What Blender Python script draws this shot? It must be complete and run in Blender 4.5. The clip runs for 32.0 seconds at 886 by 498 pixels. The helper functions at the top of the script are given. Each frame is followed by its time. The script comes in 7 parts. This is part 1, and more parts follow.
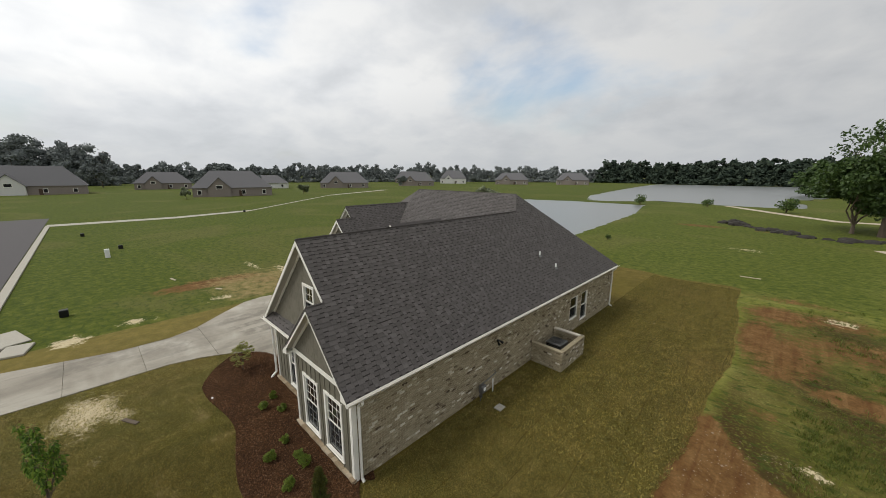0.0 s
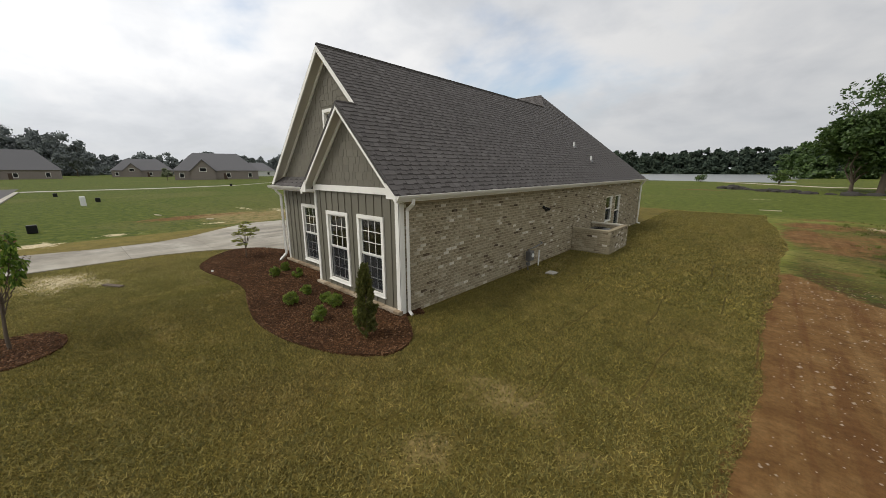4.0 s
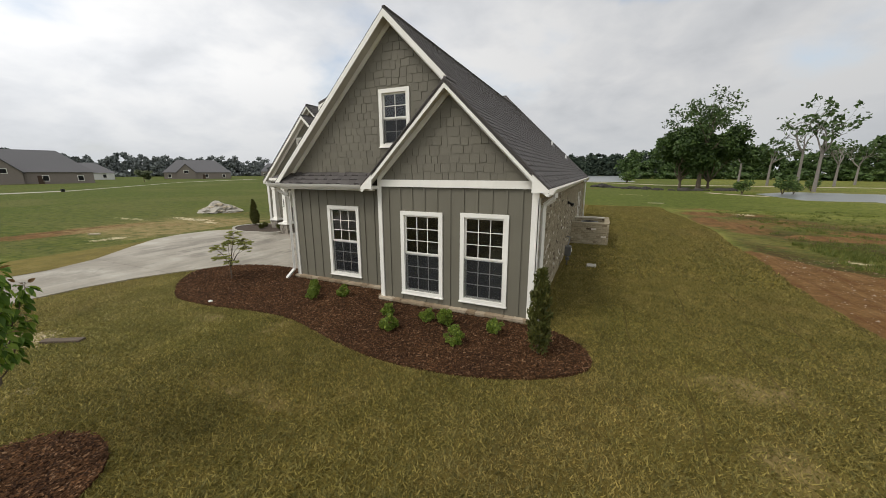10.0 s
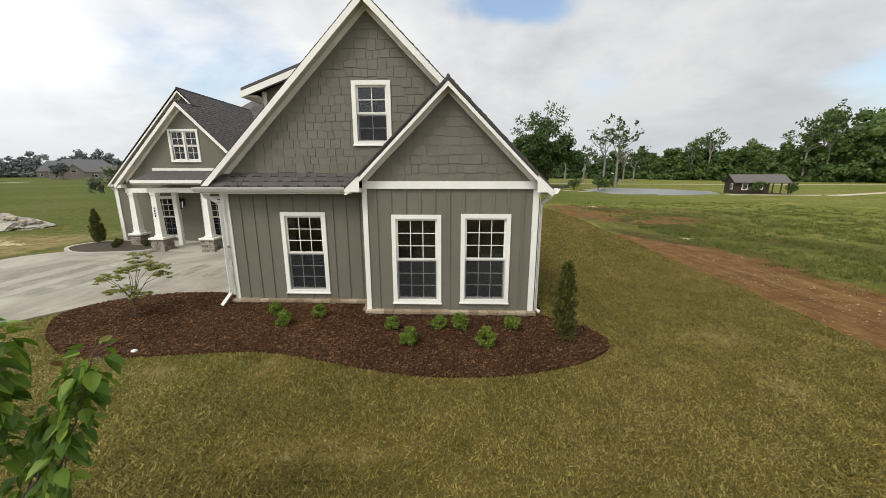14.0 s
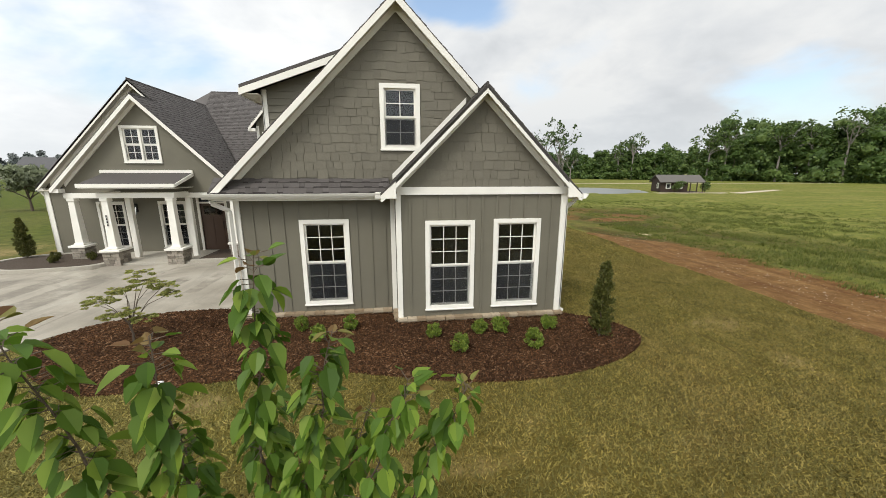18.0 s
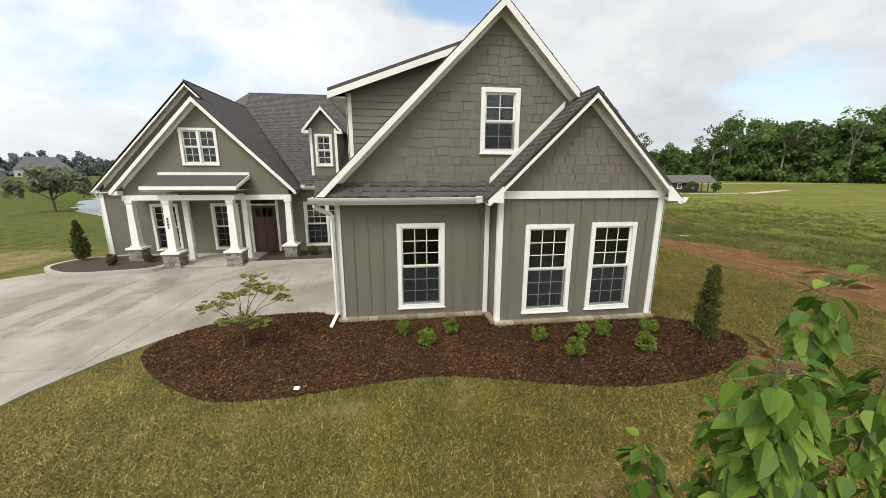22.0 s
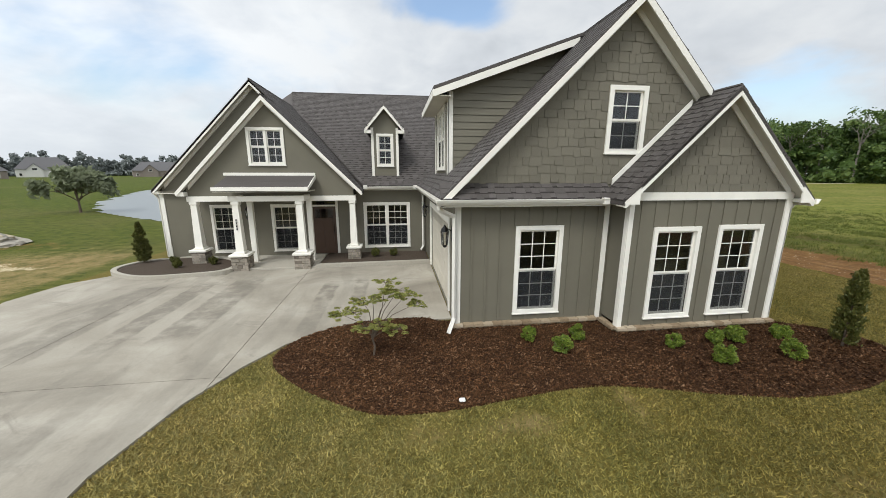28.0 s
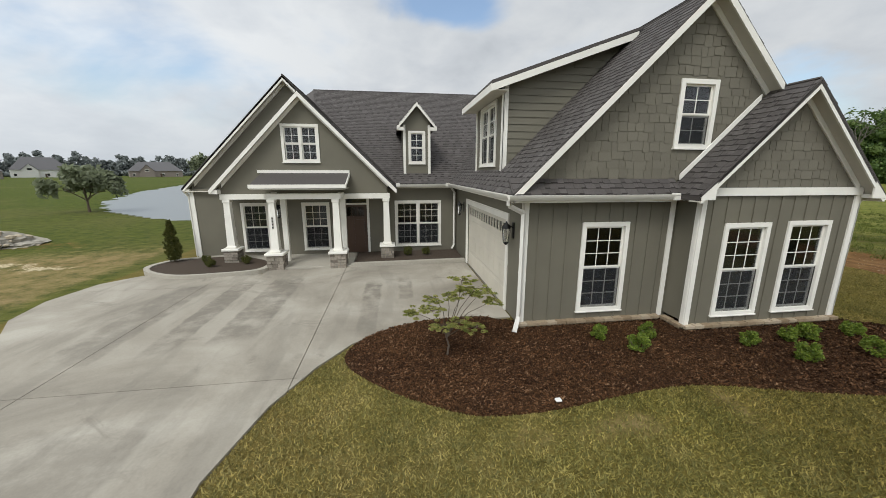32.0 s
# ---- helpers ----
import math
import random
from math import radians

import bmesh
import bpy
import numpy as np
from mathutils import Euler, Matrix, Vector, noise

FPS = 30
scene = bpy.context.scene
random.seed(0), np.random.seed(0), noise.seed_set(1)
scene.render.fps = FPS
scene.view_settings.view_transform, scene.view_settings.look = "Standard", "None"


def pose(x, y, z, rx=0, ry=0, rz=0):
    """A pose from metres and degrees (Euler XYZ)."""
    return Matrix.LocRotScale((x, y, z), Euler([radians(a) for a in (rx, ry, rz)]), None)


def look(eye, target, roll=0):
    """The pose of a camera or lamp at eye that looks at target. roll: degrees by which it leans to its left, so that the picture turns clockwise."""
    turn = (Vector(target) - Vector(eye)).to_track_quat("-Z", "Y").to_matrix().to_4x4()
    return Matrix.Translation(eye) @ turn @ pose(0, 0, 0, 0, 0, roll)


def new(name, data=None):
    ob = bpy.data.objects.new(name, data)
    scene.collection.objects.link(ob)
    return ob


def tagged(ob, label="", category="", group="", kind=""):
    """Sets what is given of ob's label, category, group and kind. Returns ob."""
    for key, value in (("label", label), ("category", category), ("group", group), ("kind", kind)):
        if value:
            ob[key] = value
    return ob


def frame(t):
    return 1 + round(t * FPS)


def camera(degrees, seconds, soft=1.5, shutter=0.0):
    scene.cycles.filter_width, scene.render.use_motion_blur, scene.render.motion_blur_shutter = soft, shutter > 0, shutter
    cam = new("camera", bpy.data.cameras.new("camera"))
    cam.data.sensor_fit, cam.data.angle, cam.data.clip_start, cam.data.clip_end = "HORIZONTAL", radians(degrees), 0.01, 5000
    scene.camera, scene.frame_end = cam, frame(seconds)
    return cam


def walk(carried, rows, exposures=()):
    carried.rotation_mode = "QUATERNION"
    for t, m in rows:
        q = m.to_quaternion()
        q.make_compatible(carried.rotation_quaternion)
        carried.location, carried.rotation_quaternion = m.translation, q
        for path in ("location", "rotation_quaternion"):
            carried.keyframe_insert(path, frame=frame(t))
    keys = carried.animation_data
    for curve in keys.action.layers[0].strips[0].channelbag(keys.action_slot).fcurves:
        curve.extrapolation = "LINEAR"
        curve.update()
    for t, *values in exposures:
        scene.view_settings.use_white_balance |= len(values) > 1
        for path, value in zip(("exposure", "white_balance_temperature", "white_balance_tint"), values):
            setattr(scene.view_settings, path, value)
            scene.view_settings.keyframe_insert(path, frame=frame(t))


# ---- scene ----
cam = camera(103.5, 32.0, soft=0.6)
PATH = [
    (0, (7.605, -4.291, 8.683), (6.241, -2.89, 8.263), 0.3),
    (0.5, (7.275, -4.259, 7.823), (5.913, -2.859, 7.391), 0.1),
    (1, (7.062, -4.256, 6.915), (5.697, -2.862, 6.476), -0.0),
    (1.5, (6.922, -4.329, 6.02), (5.558, -2.936, 5.578), -0.1),
    (2, (6.789, -4.389, 5.171), (5.419, -3.001, 4.73), -0.1),
    (2.5, (6.617, -4.493, 4.428), (5.249, -3.104, 3.986), -0.1),
    (3, (6.36, -4.622, 3.84), (4.999, -3.224, 3.4), 0.0),
    (3.5, (6.073, -4.761, 3.468), (4.726, -3.349, 3.029), 0.1),
    (4, (5.786, -4.952, 3.319), (4.473, -3.509, 2.879), 0.0),
    (4.5, (5.375, -5.254, 3.235), (4.153, -3.732, 2.797), 0.2),
    (6.5, (3.768, -5.949, 3.111), (2.739, -4.288, 2.684), -0.2),
    (7, (3.386, -6.09, 3.091), (2.357, -4.429, 2.664), -0.2),
    (7.5, (3.018, -6.287, 3.087), (1.998, -4.621, 2.658), -0.3),
    (8, (2.66, -6.432, 3.091), (1.649, -4.761, 2.663), -0.2),
    (8.5, (2.264, -6.592, 3.115), (1.277, -4.906, 2.686), -0.2),
    (9, (1.875, -6.68, 3.113), (0.916, -4.978, 2.684), -0.2),
    (9.5, (1.435, -6.787, 3.111), (0.56, -5.04, 2.681), -0.2),
    (10, (1.05, -6.861, 3.093), (0.257, -5.076, 2.666), -0.0),
    (10.5, (0.707, -6.902, 3.08), (-0.009, -5.084, 2.653), -0.0),
    (11, (0.294, -6.98, 3.066), (-0.317, -5.124, 2.64), 0.0),
    (11.5, (-0.072, -7.024, 3.057), (-0.589, -5.139, 2.631), 0.0),
    (12, (-0.393, -7.063, 3.053), (-0.814, -5.154, 2.627), 0.0),
    (12.5, (-0.731, -7.117, 3.059), (-1.047, -5.189, 2.634), 0.0),
    (13, (-1.115, -7.194, 3.083), (-1.32, -5.25, 2.657), 0.0),
    (13.5, (-1.439, -7.247, 3.097), (-1.562, -5.296, 2.671), 0.0),
    (14, (-1.726, -7.263, 3.105), (-1.79, -5.31, 2.679), 0.0),
    (14.5, (-2.002, -7.299, 3.128), (-2.017, -5.345, 2.702), -0.0),
    (16.5, (-2.954, -7.247, 3.204), (-2.757, -5.304, 2.775), 0.1),
    (17, (-3.141, -7.201, 3.207), (-2.897, -5.263, 2.777), 0.0),
    (17.5, (-3.367, -7.177, 3.215), (-3.118, -5.24, 2.786), 0.0),
    (18, (-3.6, -7.17, 3.229), (-3.35, -5.232, 2.8), 0.1),
    (18.5, (-3.86, -7.154, 3.238), (-3.608, -5.216, 2.81), 0.0),
    (19, (-4.131, -7.135, 3.251), (-3.879, -5.198, 2.823), 0.0),
    (19.5, (-4.391, -7.078, 3.27), (-4.143, -5.14, 2.842), 0.1),
    (20, (-4.658, -7.032, 3.27), (-4.411, -5.094, 2.843), 0.0),
    (20.5, (-4.928, -7.009, 3.288), (-4.679, -5.072, 2.86), 0.1),
    (21, (-5.185, -6.979, 3.3), (-4.936, -5.042, 2.871), 0.1),
    (21.5, (-5.451, -6.945, 3.308), (-5.198, -5.008, 2.878), 0.1),
    (22, (-5.688, -6.893, 3.309), (-5.433, -4.956, 2.879), 0.1),
    (22.5, (-5.924, -6.843, 3.311), (-5.668, -4.906, 2.882), 0.1),
    (23, (-6.132, -6.774, 3.321), (-5.878, -4.837, 2.891), 0.1),
    (23.5, (-6.353, -6.723, 3.324), (-6.098, -4.786, 2.894), 0.1),
    (24, (-6.572, -6.683, 3.332), (-6.317, -4.746, 2.902), 0.1),
    (24.5, (-6.784, -6.625, 3.322), (-6.528, -4.689, 2.891), 0.2),
    (25, (-6.981, -6.573, 3.306), (-6.726, -4.637, 2.875), 0.2),
    (25.5, (-7.185, -6.52, 3.289), (-6.93, -4.583, 2.86), 0.2),
    (27.5, (-7.961, -6.349, 3.317), (-7.703, -4.412, 2.887), 0.1),
    (28, (-8.162, -6.303, 3.315), (-7.902, -4.367, 2.886), 0.1),
    (28.5, (-8.358, -6.264, 3.311), (-8.094, -4.329, 2.881), 0.1),
    (29, (-8.554, -6.219, 3.294), (-8.285, -4.284, 2.865), 0.1),
    (29.5, (-8.747, -6.175, 3.278), (-8.474, -4.241, 2.849), 0.1),
    (30, (-8.909, -6.135, 3.263), (-8.637, -4.2, 2.835), 0.1),
    (30.5, (-9.096, -6.091, 3.256), (-8.821, -4.157, 2.828), 0.1),
    (31, (-9.262, -6.059, 3.242), (-8.986, -4.125, 2.814), 0.1),
    (31.5, (-9.405, -6.019, 3.231), (-9.127, -4.085, 2.804), 0.1),
    (32, (-9.518, -5.976, 3.213), (-9.241, -4.042, 2.786), 0.1),
]
walk(cam, [(t, look(eye, target, roll)) for t, eye, target, roll in PATH],
     ((0.0, -0.32, 6500, 9), (4.5, -0.22, 6500, 10), (9.0, -0.20, 6500, 10), (13.0, 0.02, 6500, 9), (16.5, 0.20, 6500, 9), (19.0, 0.27, 6500, 8), (25.5, 0.22, 6300, 8), (28.0, 0.12, 6250, 8), (32.0, -0.10, 6250, 8)))

# ---------------------------------------------------------------- light
SUN_EL, SUN_AZ = 52.0, 215.0
world = bpy.data.worlds.new("world")
scene.world = world
world.use_nodes = True


def build_world():
    nt = world.node_tree
    nt.nodes.clear()
    N, L = nt.nodes.new, nt.links.new
    out = N("ShaderNodeOutputWorld")
    bg = N("ShaderNodeBackground")
    sky = N("ShaderNodeTexSky")
    sky.sky_type = "NISHITA"
    sky.sun_disc = False
    sky.sun_elevation = radians(SUN_EL)
    sky.sun_rotation = radians(SUN_AZ)
    sky.air_density, sky.dust_density = 1.2, 1.5
    tc = N("ShaderNodeTexCoord")
    sep = N("ShaderNodeSeparateXYZ")
    L(tc.outputs["Generated"], sep.inputs[0])

    def math_node(op, a, b):
        m = N("ShaderNodeMath")
        m.operation = op
        for i, v in enumerate((a, b)):
            if isinstance(v, (int, float)):
                m.inputs[i].default_value = v
            else:
                L(v, m.inputs[i])
        return m.outputs[0]
    h = math_node("ADD", math_node("MAXIMUM", sep.outputs["Z"], 0.0), 0.35)
    comb = N("ShaderNodeCombineXYZ")
    L(math_node("DIVIDE", sep.outputs["X"], h), comb.inputs[0])
    L(math_node("DIVIDE", sep.outputs["Y"], h), comb.inputs[1])

    def noise_node(scale, detail, rough, off, dist=0.0):
        mp = N("ShaderNodeMapping")
        mp.inputs["Location"].default_value = off
        L(comb.outputs[0], mp.inputs[0])
        n = N("ShaderNodeTexNoise")
        n.inputs["Scale"].default_value = scale
        n.inputs["Detail"].default_value = detail
        n.inputs["Roughness"].default_value = rough
        n.inputs["Distortion"].default_value = dist
        L(mp.outputs[0], n.inputs["Vector"])
        return n.outputs["Fac"]
    cover = noise_node(1.1, 6, 0.52, (3.1, 1.7, 0), 0.2)
    billow = math_node("MULTIPLY", math_node("SUBTRACT", noise_node(5.2, 5, 0.55, (2.3, 6.2, 1.0), 0.3), 0.5), 0.42)
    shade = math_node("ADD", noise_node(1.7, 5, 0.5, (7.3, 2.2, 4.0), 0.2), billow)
    ramp = N("ShaderNodeValToRGB")
    ramp.color_ramp.interpolation = "EASE"
    ramp.color_ramp.elements[0].position = 0.22
    ramp.color_ramp.elements[0].color = (0.10, 0.10, 0.10, 1)
    ramp.color_ramp.elements[1].position = 0.45
    # breaks in the cloud: (place on the cloud sheet, size, depth)
    fac = cover
    ragged = noise_node(2.6, 5, 0.6, (1.3, 5.1, 2.0), 0.6)
    wide = noise_node(1.3, 2, 0.5, (4.3, 0.7, 6.0), 0.0)
    for (bx, by), (sx, sy), depth, torn in (((0.18, 1.24), (0.20, 0.13), 0.46, 0.40), ((1.42, 1.27), (0.30, 0.20), 0.16, 0.8), ((-1.45, 0.52), (0.30, 0.14), 0.08, 1.0), ((0.0, 2.35), (0.22, 0.14), 0.14, 0.8)):
        sub = N("ShaderNodeVectorMath")
        sub.operation = "SUBTRACT"
        L(comb.outputs[0], sub.inputs[0])
        sub.inputs[1].default_value = (bx, by, 0)
        div = N("ShaderNodeVectorMath")
        div.operation = "DIVIDE"
        L(sub.outputs[0], div.inputs[0])
        div.inputs[1].default_value = (sx, sy, 1)
        ln = N("ShaderNodeVectorMath")
        ln.operation = "LENGTH"
        L(div.outputs[0], ln.inputs[0])
        dip = math_node("MULTIPLY", math_node("MAXIMUM", math_node("SUBTRACT", 1.5, math_node("ADD", ln.outputs["Value"], math_node("ADD", math_node("MULTIPLY", math_node("SUBTRACT", ragged, 0.5), 1.9 * torn), math_node("MULTIPLY", math_node("SUBTRACT", wide, 0.5), 2.6 * torn)))), 0.0), depth)
        fac = math_node("SUBTRACT", fac, dip)
    L(fac, ramp.inputs[0])
    body = N("ShaderNodeValToRGB")
    el = body.color_ramp.elements
    el[0].position, el[0].color = 0.33, (0.72, 0.74, 0.77, 1)
    el[1].position, el[1].color = 0.62, (0.97, 0.97, 0.97, 1)
    mid = el.new(0.46)
    mid.color = (0.83, 0.845, 0.87, 1)
    L(shade, body.inputs[0])
    lift = N("ShaderNodeVectorMath")
    lift.operation = "SCALE"
    L(sky.outputs[0], lift.inputs[0])
    lift.inputs["Scale"].default_value = SKY_GAIN
    mix = N("ShaderNodeMix")
    mix.data_type = "RGBA"
    L(ramp.outputs[0], mix.inputs["Factor"])
    L(lift.outputs[0], mix.inputs["A"])
    cl = N("ShaderNodeVectorMath")
    cl.operation = "SCALE"
    L(body.outputs[0], cl.inputs[0])
    # the cloud is brighter on the sun's side
    toward = math_node("ADD", math_node("MULTIPLY", sep.outputs["X"], math.sin(radians(SUN_AZ))), math_node("MULTIPLY", sep.outputs["Y"], math.cos(radians(SUN_AZ))))
    L(math_node("MULTIPLY", math_node("ADD", math_node("MULTIPLY", toward, 0.42), 1.25), CLOUD_GAIN), cl.inputs["Scale"])
    L(cl.outputs[0], mix.inputs["B"])
    # haze near the horizon
    hz = N("ShaderNodeMapRange")
    hz.inputs["From Min"].default_value, hz.inputs["From Max"].default_value = 0.0, 0.22
    hz.inputs["To Min"].default_value, hz.inputs["To Max"].default_value = 0.75, 0.0
    L(sep.outputs["Z"], hz.inputs["Value"])
    mix2 = N("ShaderNodeMix")
    mix2.data_type = "RGBA"
    L(hz.outputs[0], mix2.inputs["Factor"])
    L(mix.outputs["Result"], mix2.inputs["A"])
    mix2.inputs["B"].default_value = (0.66 * CLOUD_GAIN, 0.69 * CLOUD_GAIN, 0.72 * CLOUD_GAIN, 1)
    L(mix2.outputs["Result"], bg.inputs["Color"])
    bg.inputs["Strength"].default_value = 0.11
    L(bg.outputs[0], out.inputs[0])


CLOUD_GAIN, SKY_GAIN = 8.2, 1.6
build_world()
sun = new("sun", bpy.data.lights.new("sun", "SUN"))
sun.data.energy, sun.data.angle, sun.data.color = 2.1, radians(20), (1.0, 0.96, 0.9)
SUN_DIR = Vector((math.sin(radians(SUN_AZ)) * math.cos(radians(SUN_EL)), math.cos(radians(SUN_AZ)) * math.cos(radians(SUN_EL)), math.sin(radians(SUN_EL))))
sun.matrix_world = look(SUN_DIR * 50, (0, 0, 0))

# ---------------------------------------------------------------- materials


class Mat:
    """A node material under construction, with short calls for the usual nodes."""

    def __init__(self, name, rough=0.8, metal=0.0, spec=0.3):
        self.m = bpy.data.materials.new(name)
        self.m.use_nodes = True
        self.nt = self.m.node_tree
        self.b = self.nt.nodes["Principled BSDF"]
        self.b.inputs["Roughness"].default_value = rough
        self.b.inputs["Metallic"].default_value = metal
        self.b.inputs["Specular IOR Level"].default_value = spec
        tc = self.nt.nodes.new("ShaderNodeTexCoord")
        self.obj = tc.outputs["Object"]

    def n(self, kind):
        return self.nt.nodes.new(kind)

    def l(self, a, b):
        self.nt.links.new(a, b)

    def noise(self, scale, detail=4, rough=0.55, vec=None, stretch=None, dist=0.0):
        v = vec or self.obj
        if stretch:
            mp = self.n("ShaderNodeMapping")
            mp.inputs["Scale"].default_value = stretch
            self.l(v, mp.inputs[0])
            v = mp.outputs[0]
        t = self.n("ShaderNodeTexNoise")
        t.inputs["Scale"].default_value = scale
        t.inputs["Detail"].default_value = detail
        t.inputs["Roughness"].default_value = rough
        t.inputs["Distortion"].default_value = dist
        self.l(v, t.inputs["Vector"])
        return t.outputs["Fac"]

    def voronoi(self, scale, out="Distance", vec=None):
        t = self.n("ShaderNodeTexVoronoi")
        t.inputs["Scale"].default_value = scale
        self.l(vec or self.obj, t.inputs["Vector"])
        return t.outputs[out]

    def ramp(self, fac, stops):
        r = self.n("ShaderNodeValToRGB")
        e = r.color_ramp.elements
        e[0].position, e[0].color = stops[0][0], (*stops[0][1], 1)
        e[1].position, e[1].color = stops[-1][0], (*stops[-1][1], 1)
        for p, c in stops[1:-1]:
            k = e.new(p)
            k.color = (*c, 1)
        self.l(fac, r.inputs[0])
        return r.outputs[0]

    def step(self, fac, a, b):
        r = self.n("ShaderNodeMapRange")
        r.interpolation_type = "SMOOTHSTEP"
        r.inputs["From Min"].default_value, r.inputs["From Max"].default_value = a, b
        self.l(fac, r.inputs["Value"])
        return r.outputs[0]

    def mix(self, fac, a, b, mode="MIX"):
        x = self.n("ShaderNodeMix")
        x.data_type, x.blend_type = "RGBA", mode
        for v, s in ((fac, "Factor"), (a, "A"), (b, "B")):
            if isinstance(v, (int, float)):
                x.inputs[s].default_value = v
            elif isinstance(v, tuple):
                x.inputs[s].default_value = (*v, 1)
            else:
                self.l(v, x.inputs[s])
        return x.outputs["Result"]

    def calc(self, op, a, b=0.0):
        x = self.n("ShaderNodeMath")
        x.operation = op
        for i, v in enumerate((a, b)):
            if isinstance(v, (int, float)):
                x.inputs[i].default_value = v
            else:
                self.l(v, x.inputs[i])
        return x.outputs[0]

    def attr(self, name):
        a = self.n("ShaderNodeAttribute")
        a.attribute_name = name
        return a

    def rand(self, island=False):
        if island:
            return self.n("ShaderNodeNewGeometry").outputs["Random Per Island"]
        return self.n("ShaderNodeObjectInfo").outputs["Random"]

    def color(self, c):
        if isinstance(c, tuple):
            self.b.inputs["Base Color"].default_value = (*c, 1)
        else:
            self.l(c, self.b.inputs["Base Color"])
        return self

    def bump(self, h, strength=0.3, dist=0.01):
        b = self.n("ShaderNodeBump")
        b.inputs["Strength"].default_value, b.inputs["Distance"].default_value = strength, dist
        self.l(h, b.inputs["Height"])
        self.l(b.outputs[0], self.b.inputs["Normal"])
        return self

    def rough(self, r):
        self.l(r, self.b.inputs["Roughness"])
        return self


def shade(c, k):
    return tuple(min(1.0, v * k) for v in c)


def painted(name, c, rough=0.55, grain=0.06, stretch=None):
    """Painted siding or trim: faint dirt, brush grain and a little unevenness of colour."""
    m = Mat(name, rough, spec=0.35)
    a = m.noise(1.3, 4)
    g = m.noise(30, 3, stretch=stretch)
    col = m.mix(m.step(a, 0.3, 0.75), shade(c, 0.93), shade(c, 1.05))
    col = m.mix(grain * 3, col, m.mix(g, shade(c, 0.8), shade(c, 1.15)))
    m.color(col).bump(g, 0.12, 0.004)
    return m.m


WHITE = painted("cream_white_trim_paint", (0.80, 0.78, 0.71), 0.5)
GUTTER = painted("cream_gutter_enamel", (0.74, 0.72, 0.66), 0.35)
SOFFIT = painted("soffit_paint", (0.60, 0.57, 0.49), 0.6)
SIDING = painted("taupe_board_siding", (0.153, 0.142, 0.107), 0.6, 0.08, (6, 6, 0.6))
DOOR_CREAM = painted("cream_garage_door_paint", (0.60, 0.56, 0.47), 0.45)


def piece_material(name, stops, island, rough=0.8, grain=25, amp=0.25, bump=0.3, dist=0.006, spec=0.2):
    m = Mat(name, rough, spec=spec)
    base = m.ramp(m.rand(island), stops)
    g = m.noise(grain, 5, 0.6)
    big = m.noise(0.7, 3)
    col = m.mix(amp, base, m.ramp(g, [(0.3, (0.25, 0.25, 0.25)), (0.7, (1.0, 1.0, 1.0))]), "MULTIPLY")
    col = m.mix(0.12, col, m.ramp(big, [(0.3, (0.55, 0.54, 0.52)), (0.7, (1, 1, 1))]), "MULTIPLY")
    m.color(col).bump(g, bump, dist)
    return m.m


SHAKE_STOPS = [(0.0, (0.153, 0.141, 0.110)), (0.5, (0.166, 0.153, 0.119)), (1.0, (0.180, 0.166, 0.130))]
SHAKE = piece_material("taupe_shake_siding", SHAKE_STOPS, False, 0.65, 40, 0.15)
ROOF_STOPS = [(0.0, (0.078, 0.069, 0.064)), (0.4, (0.092, 0.082, 0.076)), (0.8, (0.104, 0.093, 0.087)), (1.0, (0.124, 0.112, 0.105))]
ROOFING = piece_material("weathered_brown_asphalt_shingle", ROOF_STOPS, True, 0.75, 140, 0.4, 0.5, 0.004, 0.35)
ROOF_TAB = piece_material("weathered_brown_asphalt_tab", ROOF_STOPS, False, 0.75, 140, 0.4, 0.5, 0.004, 0.35)
BRICK_STOPS = [(0.0, (0.085, 0.062, 0.040)), (0.05, (0.215, 0.170, 0.110)), (0.14, (0.300, 0.252, 0.165)), (0.5, (0.345, 0.292, 0.195)), (0.88, (0.395, 0.340, 0.232)), (0.95, (0.52, 0.46, 0.345)), (1.0, (0.74, 0.69, 0.58))]


def brick_material(name, island):
    """Tumbled brick: close tan tones, with smears of pale mortar wash and small burnt specks."""
    m = Mat(name, 0.92, spec=0.15)
    base = m.ramp(m.rand(island), BRICK_STOPS)
    g = m.noise(30, 5, 0.6)
    col = m.mix(0.3, base, m.ramp(g, [(0.3, (0.3, 0.3, 0.3)), (0.7, (1.0, 1.0, 1.0))]), "MULTIPLY")
    col = m.mix(m.calc("MULTIPLY", m.step(m.noise(8.5, 3, 0.55, stretch=(1, 1, 1.9)), 0.66, 0.72), 0.7), col, (0.66, 0.61, 0.50))
    col = m.mix(m.calc("MULTIPLY", m.step(m.noise(11.0, 3, 0.55, stretch=(1.3, 1, 1.7)), 0.345, 0.29), 0.75), col, (0.060, 0.045, 0.030))
    col = m.mix(0.2, col, m.ramp(m.noise(0.8, 3), [(0.3, (0.55, 0.54, 0.52)), (0.7, (1, 1, 1))]), "MULTIPLY")
    m.color(col).bump(g, 0.6, 0.01)
    return m.m


